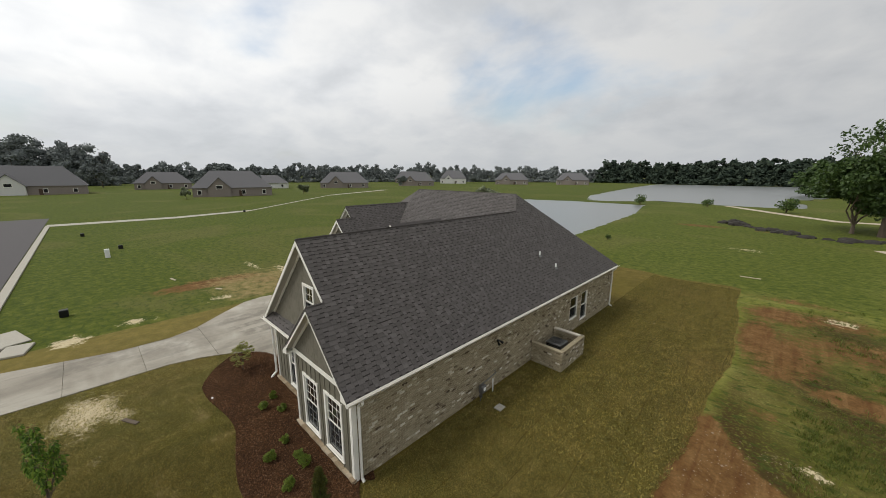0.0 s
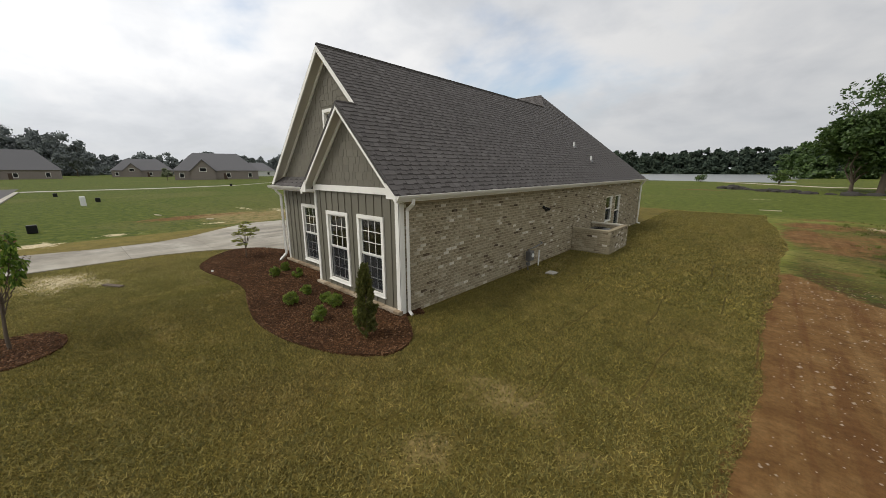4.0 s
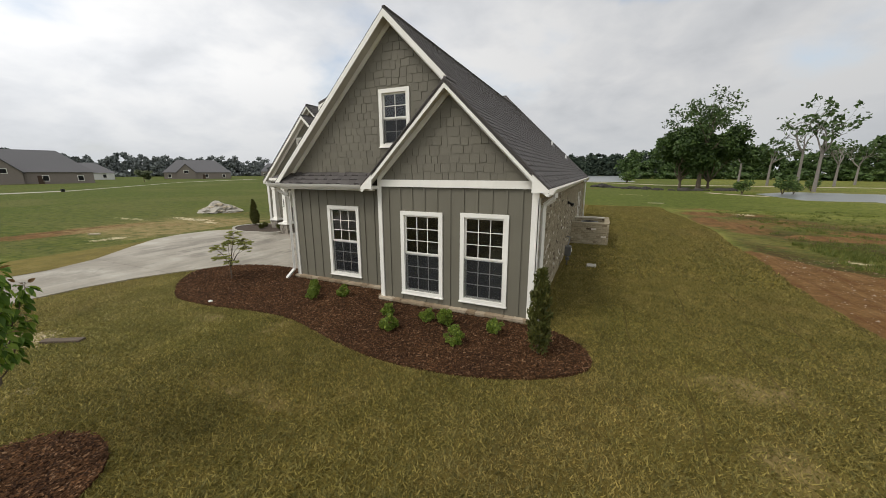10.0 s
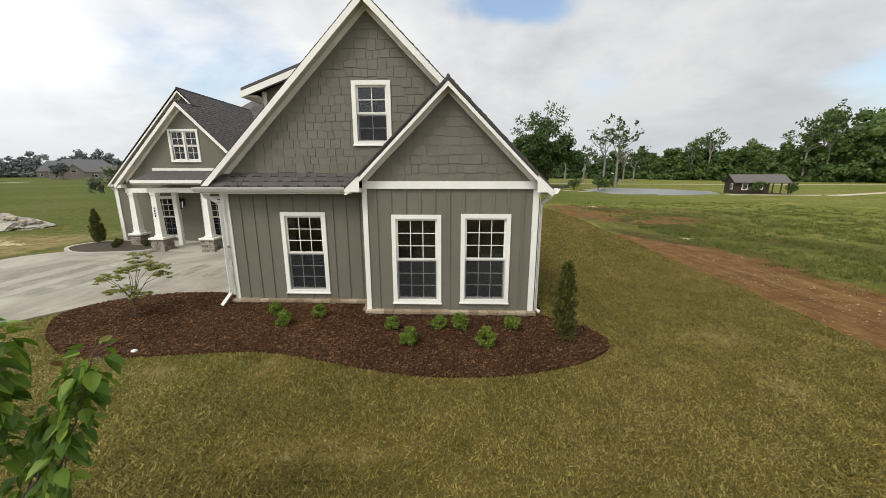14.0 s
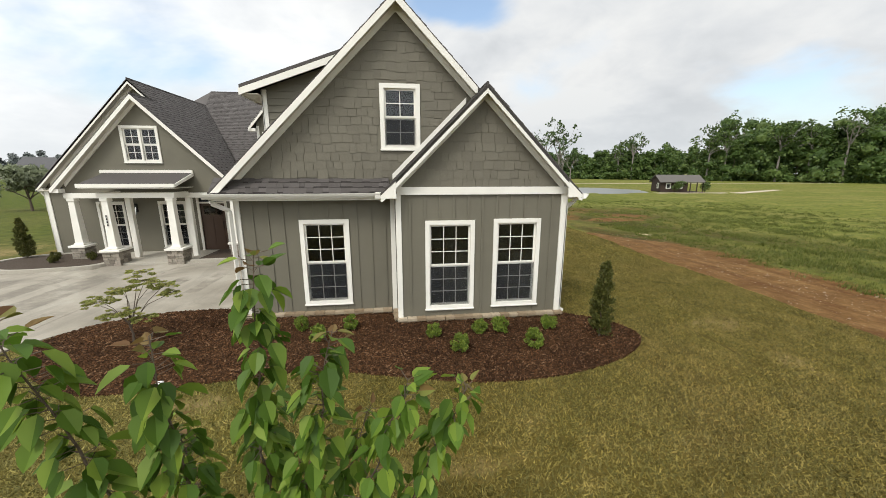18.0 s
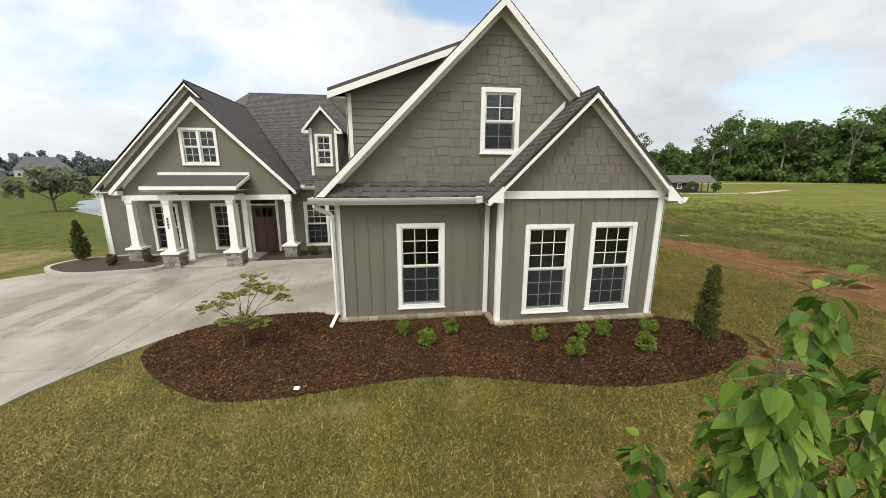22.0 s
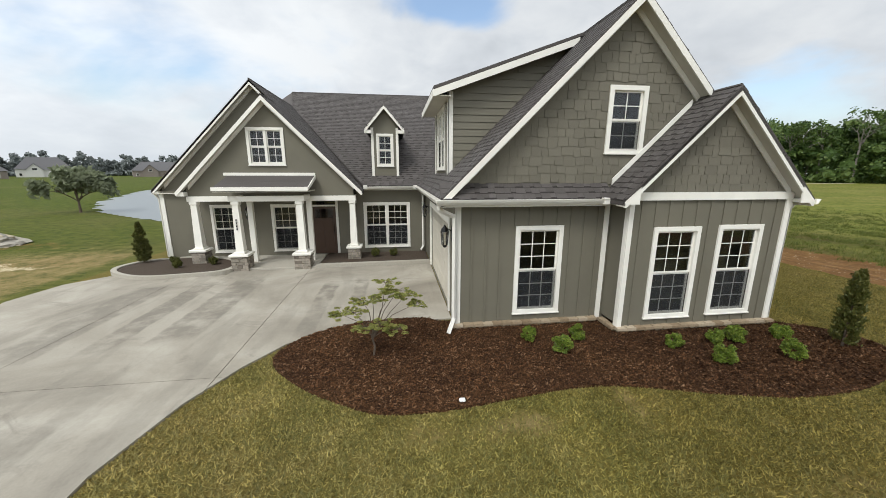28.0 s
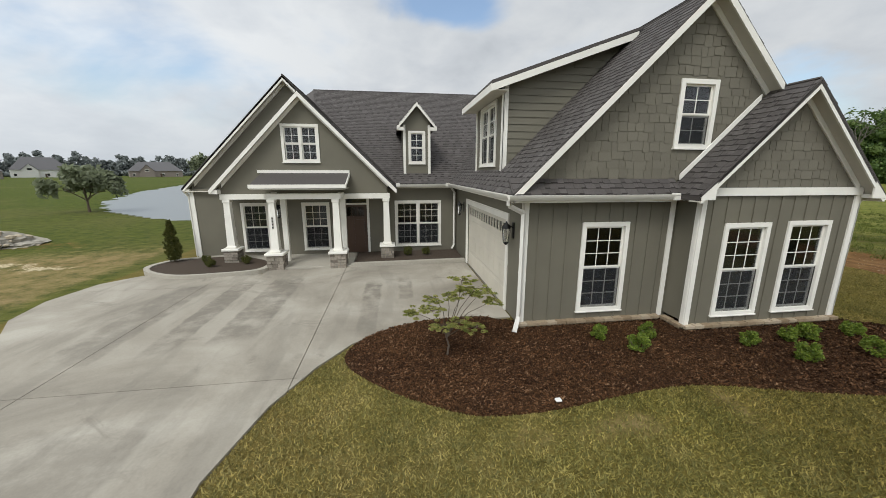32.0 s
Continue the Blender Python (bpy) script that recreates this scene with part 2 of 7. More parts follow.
BRICK = brick_material("tumbled_tan_brick", False)
LEDGE = piece_material("pale_tan_ledge_brick", [(0.0, (0.27, 0.20, 0.125)), (0.5, (0.38, 0.30, 0.200)), (1.0, (0.50, 0.42, 0.31))], False, 0.9, 22, 0.35, 0.6, 0.01)
BRICKS = brick_material("tumbled_tan_brick_run", True)
STONE_STOPS = [(0.0, (0.20, 0.17, 0.14)), (0.5, (0.31, 0.28, 0.23)), (1.0, (0.42, 0.37, 0.31))]
STONE = piece_material("stacked_ledge_stone", STONE_STOPS, False, 0.9, 14, 0.5, 0.6, 0.012)


def simple(name, c, rough=0.7, metal=0.0, grain=20, amp=0.3, bump=0.15, spec=0.3, dist=0.005):
    m = Mat(name, rough, metal, spec)
    g = m.noise(grain, 5, 0.6)
    b = m.noise(grain * 0.08, 3)
    m.color(m.mix(amp, c, m.mix(g, m.mix(b, shade(c, 0.45), shade(c, 0.8)), shade(c, 1.45)))).bump(g, bump, dist)
    return m.m


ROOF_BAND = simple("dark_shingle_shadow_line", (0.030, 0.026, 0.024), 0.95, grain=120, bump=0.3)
MORTAR = simple("mortar", (0.42, 0.36, 0.25), 0.95, grain=60, bump=0.4)
BLACK_METAL = simple("black_metal", (0.02, 0.02, 0.02), 0.45, 0.6)
GREY_METAL = simple("grey_metal", (0.16, 0.16, 0.155), 0.45, 0.7)
WHITE_PVC = simple("white_pvc", (0.75, 0.75, 0.72), 0.4, amp=0.1)
DOOR_WOOD = simple("stained_mahogany_door", (0.072, 0.043, 0.029), 0.4, grain=14)
CURB_CONC = simple("kerb_concrete", (0.37, 0.345, 0.29), 0.9, grain=18, amp=0.5, bump=0.3)
BARK = simple("bark", (0.11, 0.085, 0.062), 0.95, grain=12, amp=0.6, bump=0.8, dist=0.03)
DEAD_BARK = simple("grey_dead_bark", (0.20, 0.18, 0.16), 0.95, grain=6, amp=0.5, bump=0.6, dist=0.05)
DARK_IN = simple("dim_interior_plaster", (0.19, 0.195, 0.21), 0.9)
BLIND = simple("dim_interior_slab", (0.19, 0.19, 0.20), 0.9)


def glass_material(name, tint=(0.75, 0.8, 0.85)):
    m = Mat(name, 0.03, spec=0.5)
    m.b.inputs["Transmission Weight"].default_value = 1.0
    m.b.inputs["IOR"].default_value = 1.5
    m.color(tint)
    m.bump(m.noise(2.0, 2), 0.03, 0.01)
    return m.m


GLASS = glass_material("window_glass", (0.45, 0.48, 0.5))
def screen_material():
    m = Mat("insect_screen_mesh", 0.7, spec=0.1)
    m.color((0.040, 0.042, 0.045))
    t = m.n("ShaderNodeBsdfTransparent")
    ms = m.n("ShaderNodeMixShader")
    ms.inputs[0].default_value = 0.36
    m.l(m.b.outputs[0], ms.inputs[2])
    m.l(t.outputs[0], ms.inputs[1])
    m.l(ms.outputs[0], m.nt.nodes["Material Output"].inputs[0])
    return m.m


SCREEN = screen_material()
LAMP_GLASS = glass_material("lantern_glass", (0.8, 0.78, 0.7))


def water_material():
    m = Mat("pond_water", 0.28, spec=0.6)
    m.color((0.16, 0.17, 0.165))
    h = m.noise(1.2, 4, 0.6, stretch=(1, 2.2, 1))
    m.bump(h, 0.12, 0.05)
    return m.m


WATER = water_material()


def concrete_material():
    m = Mat("driveway_concrete", 0.85, spec=0.2)
    big = m.noise(0.35, 5, 0.6, dist=0.6)
    streak = m.noise(1.0, 5, 0.65, stretch=(1.5, 0.30, 1))
    fine = m.noise(38, 4, 0.6)
    col = m.ramp(big, [(0.32, (0.245, 0.222, 0.182)), (0.5, (0.350, 0.320, 0.264)), (0.68, (0.455, 0.425, 0.360))])
    col = m.mix(m.calc("MULTIPLY", m.step(streak, 0.50, 0.62), 0.55), col, m.mix(0.5, col, (0.20, 0.185, 0.155)))
    # damp strips between the wheel runs: x from, to; y from, to; strength
    sep = m.n("ShaderNodeSeparateXYZ")
    m.l(m.obj, sep.inputs[0])
    wx = m.calc("ADD", sep.outputs["X"], m.calc("MULTIPLY", m.calc("SUBTRACT", m.noise(2.2, 4, 0.65), 0.5), 0.16))
    wy = m.calc("ADD", sep.outputs["Y"], m.calc("MULTIPLY", m.calc("SUBTRACT", m.noise(1.1, 4, 0.65), 0.5), 1.3))
    damp = 0.0
    for x0, x1, y0, y1, k in ((-15.6, -14.65, 0.3, 4.4, 0.55), (-14.1, -13.55, 0.6, 4.6, 0.7), (-13.1, -12.25, 0.8, 4.8, 0.65), (-10.34, -9.93, 0.6, 2.35, 0.5), (-10.36, -9.9, 2.5, 4.0, 0.8), (-9.42, -9.05, 2.6, 4.4, 0.6), (-16.6, -13.6, -6.5, -1.6, 0.4), (-14.6, -12.6, -3.6, -1.5, 0.45)):
        w = m.calc("MULTIPLY", m.step(wx, x0 - 0.04, x0 + 0.04), m.step(wx, x1 + 0.04, x1 - 0.04))
        h = m.calc("MULTIPLY", m.step(wy, y0 - 0.3, y0 + 0.3), m.step(wy, y1 + 0.3, y1 - 0.3))
        damp = m.calc("MAXIMUM", damp, m.calc("MULTIPLY", m.calc("MULTIPLY", w, h), k))
    mott = m.step(m.noise(1.7, 6, 0.7), 0.30, 0.62)
    col = m.mix(m.calc("MULTIPLY", damp, mott), col, (0.175, 0.158, 0.13))
    patch = m.step(m.noise(0.8, 6, 0.7, dist=1.2), 0.58, 0.72)
    col = m.mix(m.calc("MULTIPLY", patch, 0.45), col, (0.20, 0.18, 0.15))
    col = m.mix(0.25, col, m.ramp(m.rand(), [(0.0, (0.55, 0.52, 0.47)), (1.0, (1, 1, 1))]), "MULTIPLY")
    col = m.mix(0.2, col, m.ramp(fine, [(0.3, (0.5, 0.5, 0.5)), (0.7, (1, 1, 1))]), "MULTIPLY")
    m.color(col).bump(fine, 0.25, 0.004)
    return m.m


CONCRETE = concrete_material()


def mulch_material(island):
    m = Mat("dark_brown_mulch" + ("_chips" if island else ""), 0.95, spec=0.12)
    c = m.voronoi(55, "Color")
    sepc = m.n("ShaderNodeSeparateColor")
    m.l(c, sepc.inputs[0])
    f = m.rand(True) if island else sepc.outputs[0]
    col = m.ramp(f, [(0.0, (0.018, 0.009, 0.004)), (0.5, (0.070, 0.033, 0.013)), (0.88, (0.165, 0.078, 0.032)), (1.0, (0.31, 0.19, 0.105))])
    col = m.mix(m.step(m.noise(0.5, 4), 0.35, 0.7), m.mix(0.45, col, (0.038, 0.019, 0.012)), m.mix(0.2, col, (0.11, 0.058, 0.030)))
    m.color(col).bump(m.voronoi(30), 0.9, 0.03)
    return m.m


MULCH = mulch_material(False)
CHIPS = mulch_material(True)
OLD_MULCH = simple("greyed_mulch", (0.062, 0.046, 0.033), 0.95, grain=26, amp=0.7, bump=0.9, dist=0.02)


def sod_color(m, w1, w2):
    """Laid turf: rolls of uneven tone side by side, brown and green drifts, dark open seams."""
    sep = m.n("ShaderNodeSeparateXYZ")
    m.l(m.obj, sep.inputs[0])
    sy = sep.outputs["Y"]
    wav = m.calc("ADD", m.calc("MULTIPLY", m.calc("SINE", m.calc("MULTIPLY", sy, 1.3)), 0.05), m.calc("MULTIPLY", m.calc("SINE", m.calc("MULTIPLY", sy, 4.1)), 0.015))
    x = m.calc("DIVIDE", m.calc("ADD", sep.outputs["X"], wav), 0.61)
    col_i = m.calc("FLOOR", x)
    y = m.calc("ADD", m.calc("DIVIDE", sep.outputs["Y"], 2.7), m.calc("MULTIPLY", col_i, 0.37))
    cell = m.n("ShaderNodeTexWhiteNoise")
    cell.noise_dimensions = "2D"
    cv = m.n("ShaderNodeCombineXYZ")
    m.l(col_i, cv.inputs[0])
    m.l(m.calc("FLOOR", y), cv.inputs[1])
    m.l(cv.outputs[0], cell.inputs["Vector"])
    sod = m.ramp(w2, [(0.26, (0.158, 0.140, 0.046)), (0.5, (0.202, 0.178, 0.062)), (0.74, (0.265, 0.226, 0.092))])
    sod = m.mix(m.step(w1, 0.50, 0.74), sod, m.mix(0.45, sod, (0.26, 0.198, 0.090)))
    sod = m.mix(m.step(w1, 0.5, 0.28), sod, m.mix(0.35, sod, (0.140, 0.142, 0.032)))
    sod = m.mix(1.0, sod, m.ramp(cell.outputs["Value"], [(0.0, (0.92, 0.93, 0.93)), (1.0, (1.07, 1.06, 1.05))]), "MULTIPLY")
    # the turf is paler towards the drive, slightly darker and yellower elsewhere
    drive_side = m.step(m.calc("ADD", sep.outputs["X"], m.calc("MULTIPLY", m.calc("SUBTRACT", w1, 0.5), 9.0)), -4.0, -9.5)
    sod = m.mix(1.0, sod, m.mix(drive_side, (0.97, 0.93, 0.80), (1.28, 1.28, 1.30)), "MULTIPLY")
    fx = m.calc("ABSOLUTE", m.calc("SUBTRACT", m.calc("FRACT", x), 0.5))
    runs = m.calc("SINE", m.calc("ADD", m.calc("MULTIPLY", sy, 0.8), m.calc("MULTIPLY", m.calc("ROUND", x), 2.4)))
    seam = m.calc("MULTIPLY", m.step(fx, 0.462, 0.495), m.calc("MULTIPLY", m.step(runs, 0.3, 0.8), m.step(sep.outputs["X"], 0.6, 2.4)))
    return m.mix(m.calc("MULTIPLY", seam, 0.45), sod, (0.040, 0.029, 0.012))


def ground_material():
    """Sod, meadow, bare red soil, sand and straw, by the masks held on the ground's vertices."""
    m = Mat("lawn_and_soil", 0.95, spec=0.12)
    w1 = m.noise(0.22, 6, 0.62, dist=0.5)
    w2 = m.noise(1.7, 5, 0.65)
    w3 = m.noise(9, 5, 0.7)
    blades = m.noise(55, 4, 0.75, stretch=(1.0, 1.6, 1))
    blades2 = m.noise(24, 3, 0.7, stretch=(1.7, 0.8, 1))
    sod = sod_color(m, w1, w2)
    mead = m.ramp(w2, [(0.3, (0.072, 0.084, 0.012)), (0.5, (0.125, 0.140, 0.022)), (0.75, (0.205, 0.200, 0.044))])
    mead = m.mix(m.step(w1, 0.5, 0.68), mead, m.mix(0.6, mead, (0.25, 0.225, 0.068)))
    far = m.noise(0.045, 4, 0.6, dist=0.8)
    mead = m.mix(m.calc("MULTIPLY", m.step(far, 0.46, 0.66), 0.6), mead, (0.19, 0.170, 0.050))
    rows = m.noise(0.5, 4, 0.6, stretch=(0.25, 1.5, 1))
    mead = m.mix(m.calc("MULTIPLY", m.step(rows, 0.50, 0.66), 0.55), mead, (0.21, 0.205, 0.060))
    deep = m.ramp(w2, [(0.3, (0.040, 0.058, 0.008)), (0.5, (0.072, 0.092, 0.012)), (0.75, (0.125, 0.135, 0.024))])
    deep = m.mix(m.calc("MULTIPLY", m.step(far, 0.5, 0.66), 0.5), deep, (0.130, 0.118, 0.040))
    mead = m.mix(m.attr("lush").outputs["Fac"], mead, deep)
    mead = m.mix(m.calc("MULTIPLY", m.attr("rough").outputs["Fac"], m.step(w3, 0.25, 0.55)), mead, m.mix(w1, (0.024, 0.026, 0.007), (0.078, 0.038, 0.014)))
    clump = m.noise(2.6, 4, 0.6, stretch=(0.8, 1.4, 1))
    mead = m.mix(m.calc("MULTIPLY", m.step(clump, 0.52, 0.64), 0.75), mead, (0.040, 0.060, 0.010))
    soil = m.ramp(w2, [(0.25, (0.092, 0.045, 0.015)), (0.5, (0.148, 0.078, 0.027)), (0.75, (0.208, 0.121, 0.047))])
    track = m.noise(1.0, 4, 0.6, stretch=(2.6, 0.16, 1))
    soil = m.mix(m.calc("MULTIPLY", m.step(track, 0.5, 0.62), 0.5), soil, (0.092, 0.038, 0.013))
    soil = m.mix(m.calc("MULTIPLY", m.step(track, 0.44, 0.34), 0.45), soil, (0.230, 0.138, 0.056))
    soil = m.mix(1.0, soil, m.ramp(w3, [(0.3, (0.72, 0.72, 0.72)), (0.7, (1.2, 1.2, 1.2))]), "MULTIPLY")
    sand = m.ramp(w3, [(0.3, (0.38, 0.30, 0.18)), (0.7, (0.62, 0.54, 0.37))])

    def mask(name, edge=0.35, soft=0.12):
        a = m.attr(name).outputs["Fac"]
        v = m.calc("ADD", a, m.calc("MULTIPLY", m.calc("SUBTRACT", m.calc("ADD", m.calc("MULTIPLY", w2, 0.6), m.calc("MULTIPLY", w3, 0.4)), 0.5), edge * 2))
        return m.step(v, 0.5 - soft, 0.5 + soft)
    col = m.mix(mask("sod", 0.08, 0.05), mead, m.mix(1.0, sod, (0.60, 0.55, 0.43), "MULTIPLY"))
    col = m.mix(mask("soil", 0.7, 0.16), col, soil)
    col = m.mix(mask("straw", 0.7, 0.25), col, m.mix(0.7, sod, (0.255, 0.180, 0.090)))
    col = m.mix(mask("sand", 1.3, 0.12), col, sand)
    g = m.mix(0.5, blades, blades2)
    tex = m.ramp(g, [(0.30, (0.60, 0.60, 0.56)), (0.5, (0.97, 0.97, 0.95)), (0.72, (1.38, 1.35, 1.25))])
    soft = m.calc("SUBTRACT", 1.0, m.calc("MULTIPLY", m.attr("soil").outputs["Fac"], 0.6))
    col = m.mix(soft, col, m.mix(1.0, col, tex, "MULTIPLY"))
    m.color(col).bump(g, 0.7, 0.03)
    return m.m


def turf_blade_material():
    """Blades that carry the turf's own drifts of colour, each blade a little off its neighbours."""
    m = Mat("turf_blade", 0.6, spec=0.2)
    col = sod_color(m, m.noise(0.22, 6, 0.62, dist=0.5), m.noise(1.7, 5, 0.65))
    col = m.mix(1.0, col, m.ramp(m.rand(True), [(0.0, (0.50, 0.54, 0.48)), (0.55, (1.02, 1.03, 0.97)), (0.82, (1.45, 1.40, 1.25)), (1.0, (1.95, 1.85, 1.65))]), "MULTIPLY")
    m.color(col)
    t = m.n("ShaderNodeBsdfTranslucent")
    m.l(col, t.inputs["Color"])
    ms = m.n("ShaderNodeMixShader")
    ms.inputs[0].default_value = 0.3
    m.l(m.b.outputs[0], ms.inputs[1])
    m.l(t.outputs[0], ms.inputs[2])
    m.l(ms.outputs[0], m.nt.nodes["Material Output"].inputs[0])
    return m.m


GROUND = ground_material()
ASPHALT = simple("worn_asphalt", (0.085, 0.078, 0.078), 0.9, grain=40, amp=0.4, bump=0.3)
GRAVEL = simple("pale_sand_gravel", (0.42, 0.36, 0.27), 0.95, grain=15, amp=0.5, bump=0.4)


def leaf_material(name, a, b, c, trans=0.25):
    m = Mat(name, 0.5 if trans else 0.9, spec=0.3 if trans else 0.05)
    col = m.ramp(m.rand(True), [(0.0, a), (0.5, b), (1.0, c)])
    col = m.mix(0.4, col, m.ramp(m.noise(0.6, 4), [(0.3, (0.45, 0.45, 0.45)), (0.7, (1.15, 1.15, 1.1))]), "MULTIPLY")
    m.color(col)
    m.b.inputs["Transmission Weight"].default_value = 0.0
    if trans:
        t = m.n("ShaderNodeBsdfTranslucent")
        m.l(col, t.inputs["Color"])
        ms = m.n("ShaderNodeMixShader")
        ms.inputs[0].default_value = trans
        m.l(m.b.outputs[0], ms.inputs[1])
        m.l(t.outputs[0], ms.inputs[2])
        m.l(ms.outputs[0], m.nt.nodes["Material Output"].inputs[0])
    return m.m


LEAF_NEAR = leaf_material("fresh_green_leaf", (0.058, 0.120, 0.012), (0.105, 0.195, 0.021), (0.26, 0.36, 0.05), 0.38)
LEAF_RED = leaf_material("young_reddish_leaf", (0.17, 0.085, 0.035), (0.22, 0.15, 0.05), (0.20, 0.24, 0.05), 0.35)
LEAF_TREE = leaf_material("tree_foliage", (0.036, 0.066, 0.018), (0.062, 0.105, 0.028), (0.095, 0.145, 0.040))
LEAF_WOOD = leaf_material("woodland_foliage", (0.048, 0.086, 0.021), (0.082, 0.136, 0.032), (0.138, 0.192, 0.050), 0.25)
# Haze is put into the next two leaf colours, paling and greying them.
LEAF_HAZED = leaf_material("haze_paled_foliage", (0.190, 0.215, 0.130), (0.235, 0.265, 0.165), (0.28, 0.31, 0.19), 0.4)
LEAF_FAR = leaf_material("haze_greyed_foliage", (0.165, 0.182, 0.180), (0.185, 0.204, 0.196), (0.205, 0.224, 0.208), 0.0)
LEAF_LAKE = leaf_material("far_shore_foliage", (0.038, 0.054, 0.042), (0.052, 0.070, 0.052), (0.070, 0.090, 0.062), 0.0)
LEAF_SHRUB = leaf_material("shrub_leaf", (0.085, 0.135, 0.016), (0.150, 0.215, 0.026), (0.26, 0.32, 0.05))
LEAF_CONE = leaf_material("arborvitae_leaf", (0.056, 0.066, 0.014), (0.092, 0.102, 0.022), (0.16, 0.150, 0.040))
LEAF_MAPLE = leaf_material("young_maple_leaf", (0.20, 0.24, 0.055), (0.30, 0.32, 0.085), (0.42, 0.38, 0.13), 0.45)
GRASS = turf_blade_material()
PEBBLE = simple("pale_pebble", (0.27, 0.20, 0.135), 0.9, grain=30)
GRASS_GREEN = leaf_material("meadow_blade", (0.075, 0.098, 0.017), (0.125, 0.150, 0.030), (0.21, 0.22, 0.06), 0.35)

# ---------------------------------------------------------------- mesh helpers


def part(name, bm, mat, parent=None, label="", smooth=False):
    me = bpy.data.meshes.new(name)
    bm.to_mesh(me)
    bm.free()
    me.materials.append(mat)
    if smooth:
        for p in me.polygons:
            p.use_smooth = True
    ob = new(name, me)
    ob.parent = parent
    if label:
        ob["label"] = label
    return ob


def soup(name, verts, faces, mat, parent=None, label=""):
    """One mesh out of many small pieces."""
    me = bpy.data.meshes.new(name)
    me.from_pydata(verts, [], faces)
    me.materials.append(mat)
    ob = new(name, me)
    ob.parent = parent
    if label:
        ob["label"] = label
    return ob


def thing(name, label, category, group="", at=None, kind=""):
    ob = new(name)
    ob.empty_display_size = 0.1
    if at:
        ob.location = at
    return tagged(ob, label, category, group, kind)


def box(x0, x1, y0, y1, z0, z1, bevel=0.0, bm=None):
    b = bm or bmesh.new()
    vs = [b.verts.new(p) for p in ((x0, y0, z0), (x1, y0, z0), (x1, y1, z0), (x0, y1, z0), (x0, y0, z1), (x1, y0, z1), (x1, y1, z1), (x0, y1, z1))]
    for f in ((3, 2, 1, 0), (4, 5, 6, 7), (0, 1, 5, 4), (1, 2, 6, 5), (2, 3, 7, 6), (3, 0, 4, 7)):
        b.faces.new([vs[i] for i in f])
    if bevel and bm is None:
        bmesh.ops.bevel(b, geom=b.edges[:], offset=bevel, segments=1, affect="EDGES")
    return b


def prism(points, offset, bm=None):
    """A plate: the polygon, and the same polygon moved by offset, joined round the edge."""
    b = bm or bmesh.new()
    off = Vector(offset)
    top = [b.verts.new(p) for p in points]
    low = [b.verts.new(Vector(p) + off) for p in points]
    n = len(points)
    b.faces.new(top)
    b.faces.new(low[::-1])
    for i in range(n):
        b.faces.new((top[i], low[i], low[(i + 1) % n], top[(i + 1) % n]))
    if bm is None:
        bmesh.ops.recalc_face_normals(b, faces=b.faces[:])
    return b


def tube(points, radii, sides=8, bm=None, cap=True):
    b = bm or bmesh.new()
    pts = [Vector(p) for p in points]
    if isinstance(radii, (int, float)):
        radii = [radii] * len(pts)
    rings = []
    for i, p in enumerate(pts):
        d = (pts[min(i + 1, len(pts) - 1)] - pts[max(i - 1, 0)]).normalized()
        u = d.cross(Vector((0, 0, 1)) if abs(d.z) < 0.95 else Vector((1, 0, 0))).normalized()
        w = d.cross(u)
        rings.append([b.verts.new(p + (u * math.cos(2 * math.pi * k / sides) + w * math.sin(2 * math.pi * k / sides)) * radii[i]) for k in range(sides)])
    for r, s in zip(rings, rings[1:]):
        for k in range(sides):
            b.faces.new((r[k], r[(k + 1) % sides], s[(k + 1) % sides], s[k]))
    if cap:
        b.faces.new(rings[0][::-1])
        b.faces.new(rings[-1])
    return b


class Frame2:
    """A vertical plane: u runs along it, v is height, w is out of it."""

    def __init__(self, origin, udir, out):
        self.o, self.u, self.w = Vector(origin), Vector(udir), Vector(out)

    def at(self, u, v, w=0.0):
        return self.o + self.u * u + Vector((0, 0, v)) + self.w * w

    def box(self, u0, u1, v0, v1, w0, w1, bm=None, bevel=0.0):
        b = bm or bmesh.new()
        vs = [b.verts.new(self.at(*p)) for p in ((u0, v0, w0), (u1, v0, w0), (u1, v0, w1), (u0, v0, w1), (u0, v1, w0), (u1, v1, w0), (u1, v1, w1), (u0, v1, w1))]
        fs = [b.faces.new([vs[i] for i in f]) for f in ((3, 2, 1, 0), (4, 5, 6, 7), (0, 1, 5, 4), (1, 2, 6, 5), (2, 3, 7, 6), (3, 0, 4, 7))]
        bmesh.ops.recalc_face_normals(b, faces=fs)
        if bevel and bm is None:
            bmesh.ops.bevel(b, geom=b.edges[:], offset=bevel, segments=1, affect="EDGES")
        return b

    def poly(self, uv, w0, w1, bm=None):
        b = prism([self.at(u, v, w0) for u, v in uv], self.w * (w1 - w0), bm)
        bmesh.ops.recalc_face_normals(b, faces=b.faces[:])
        return b


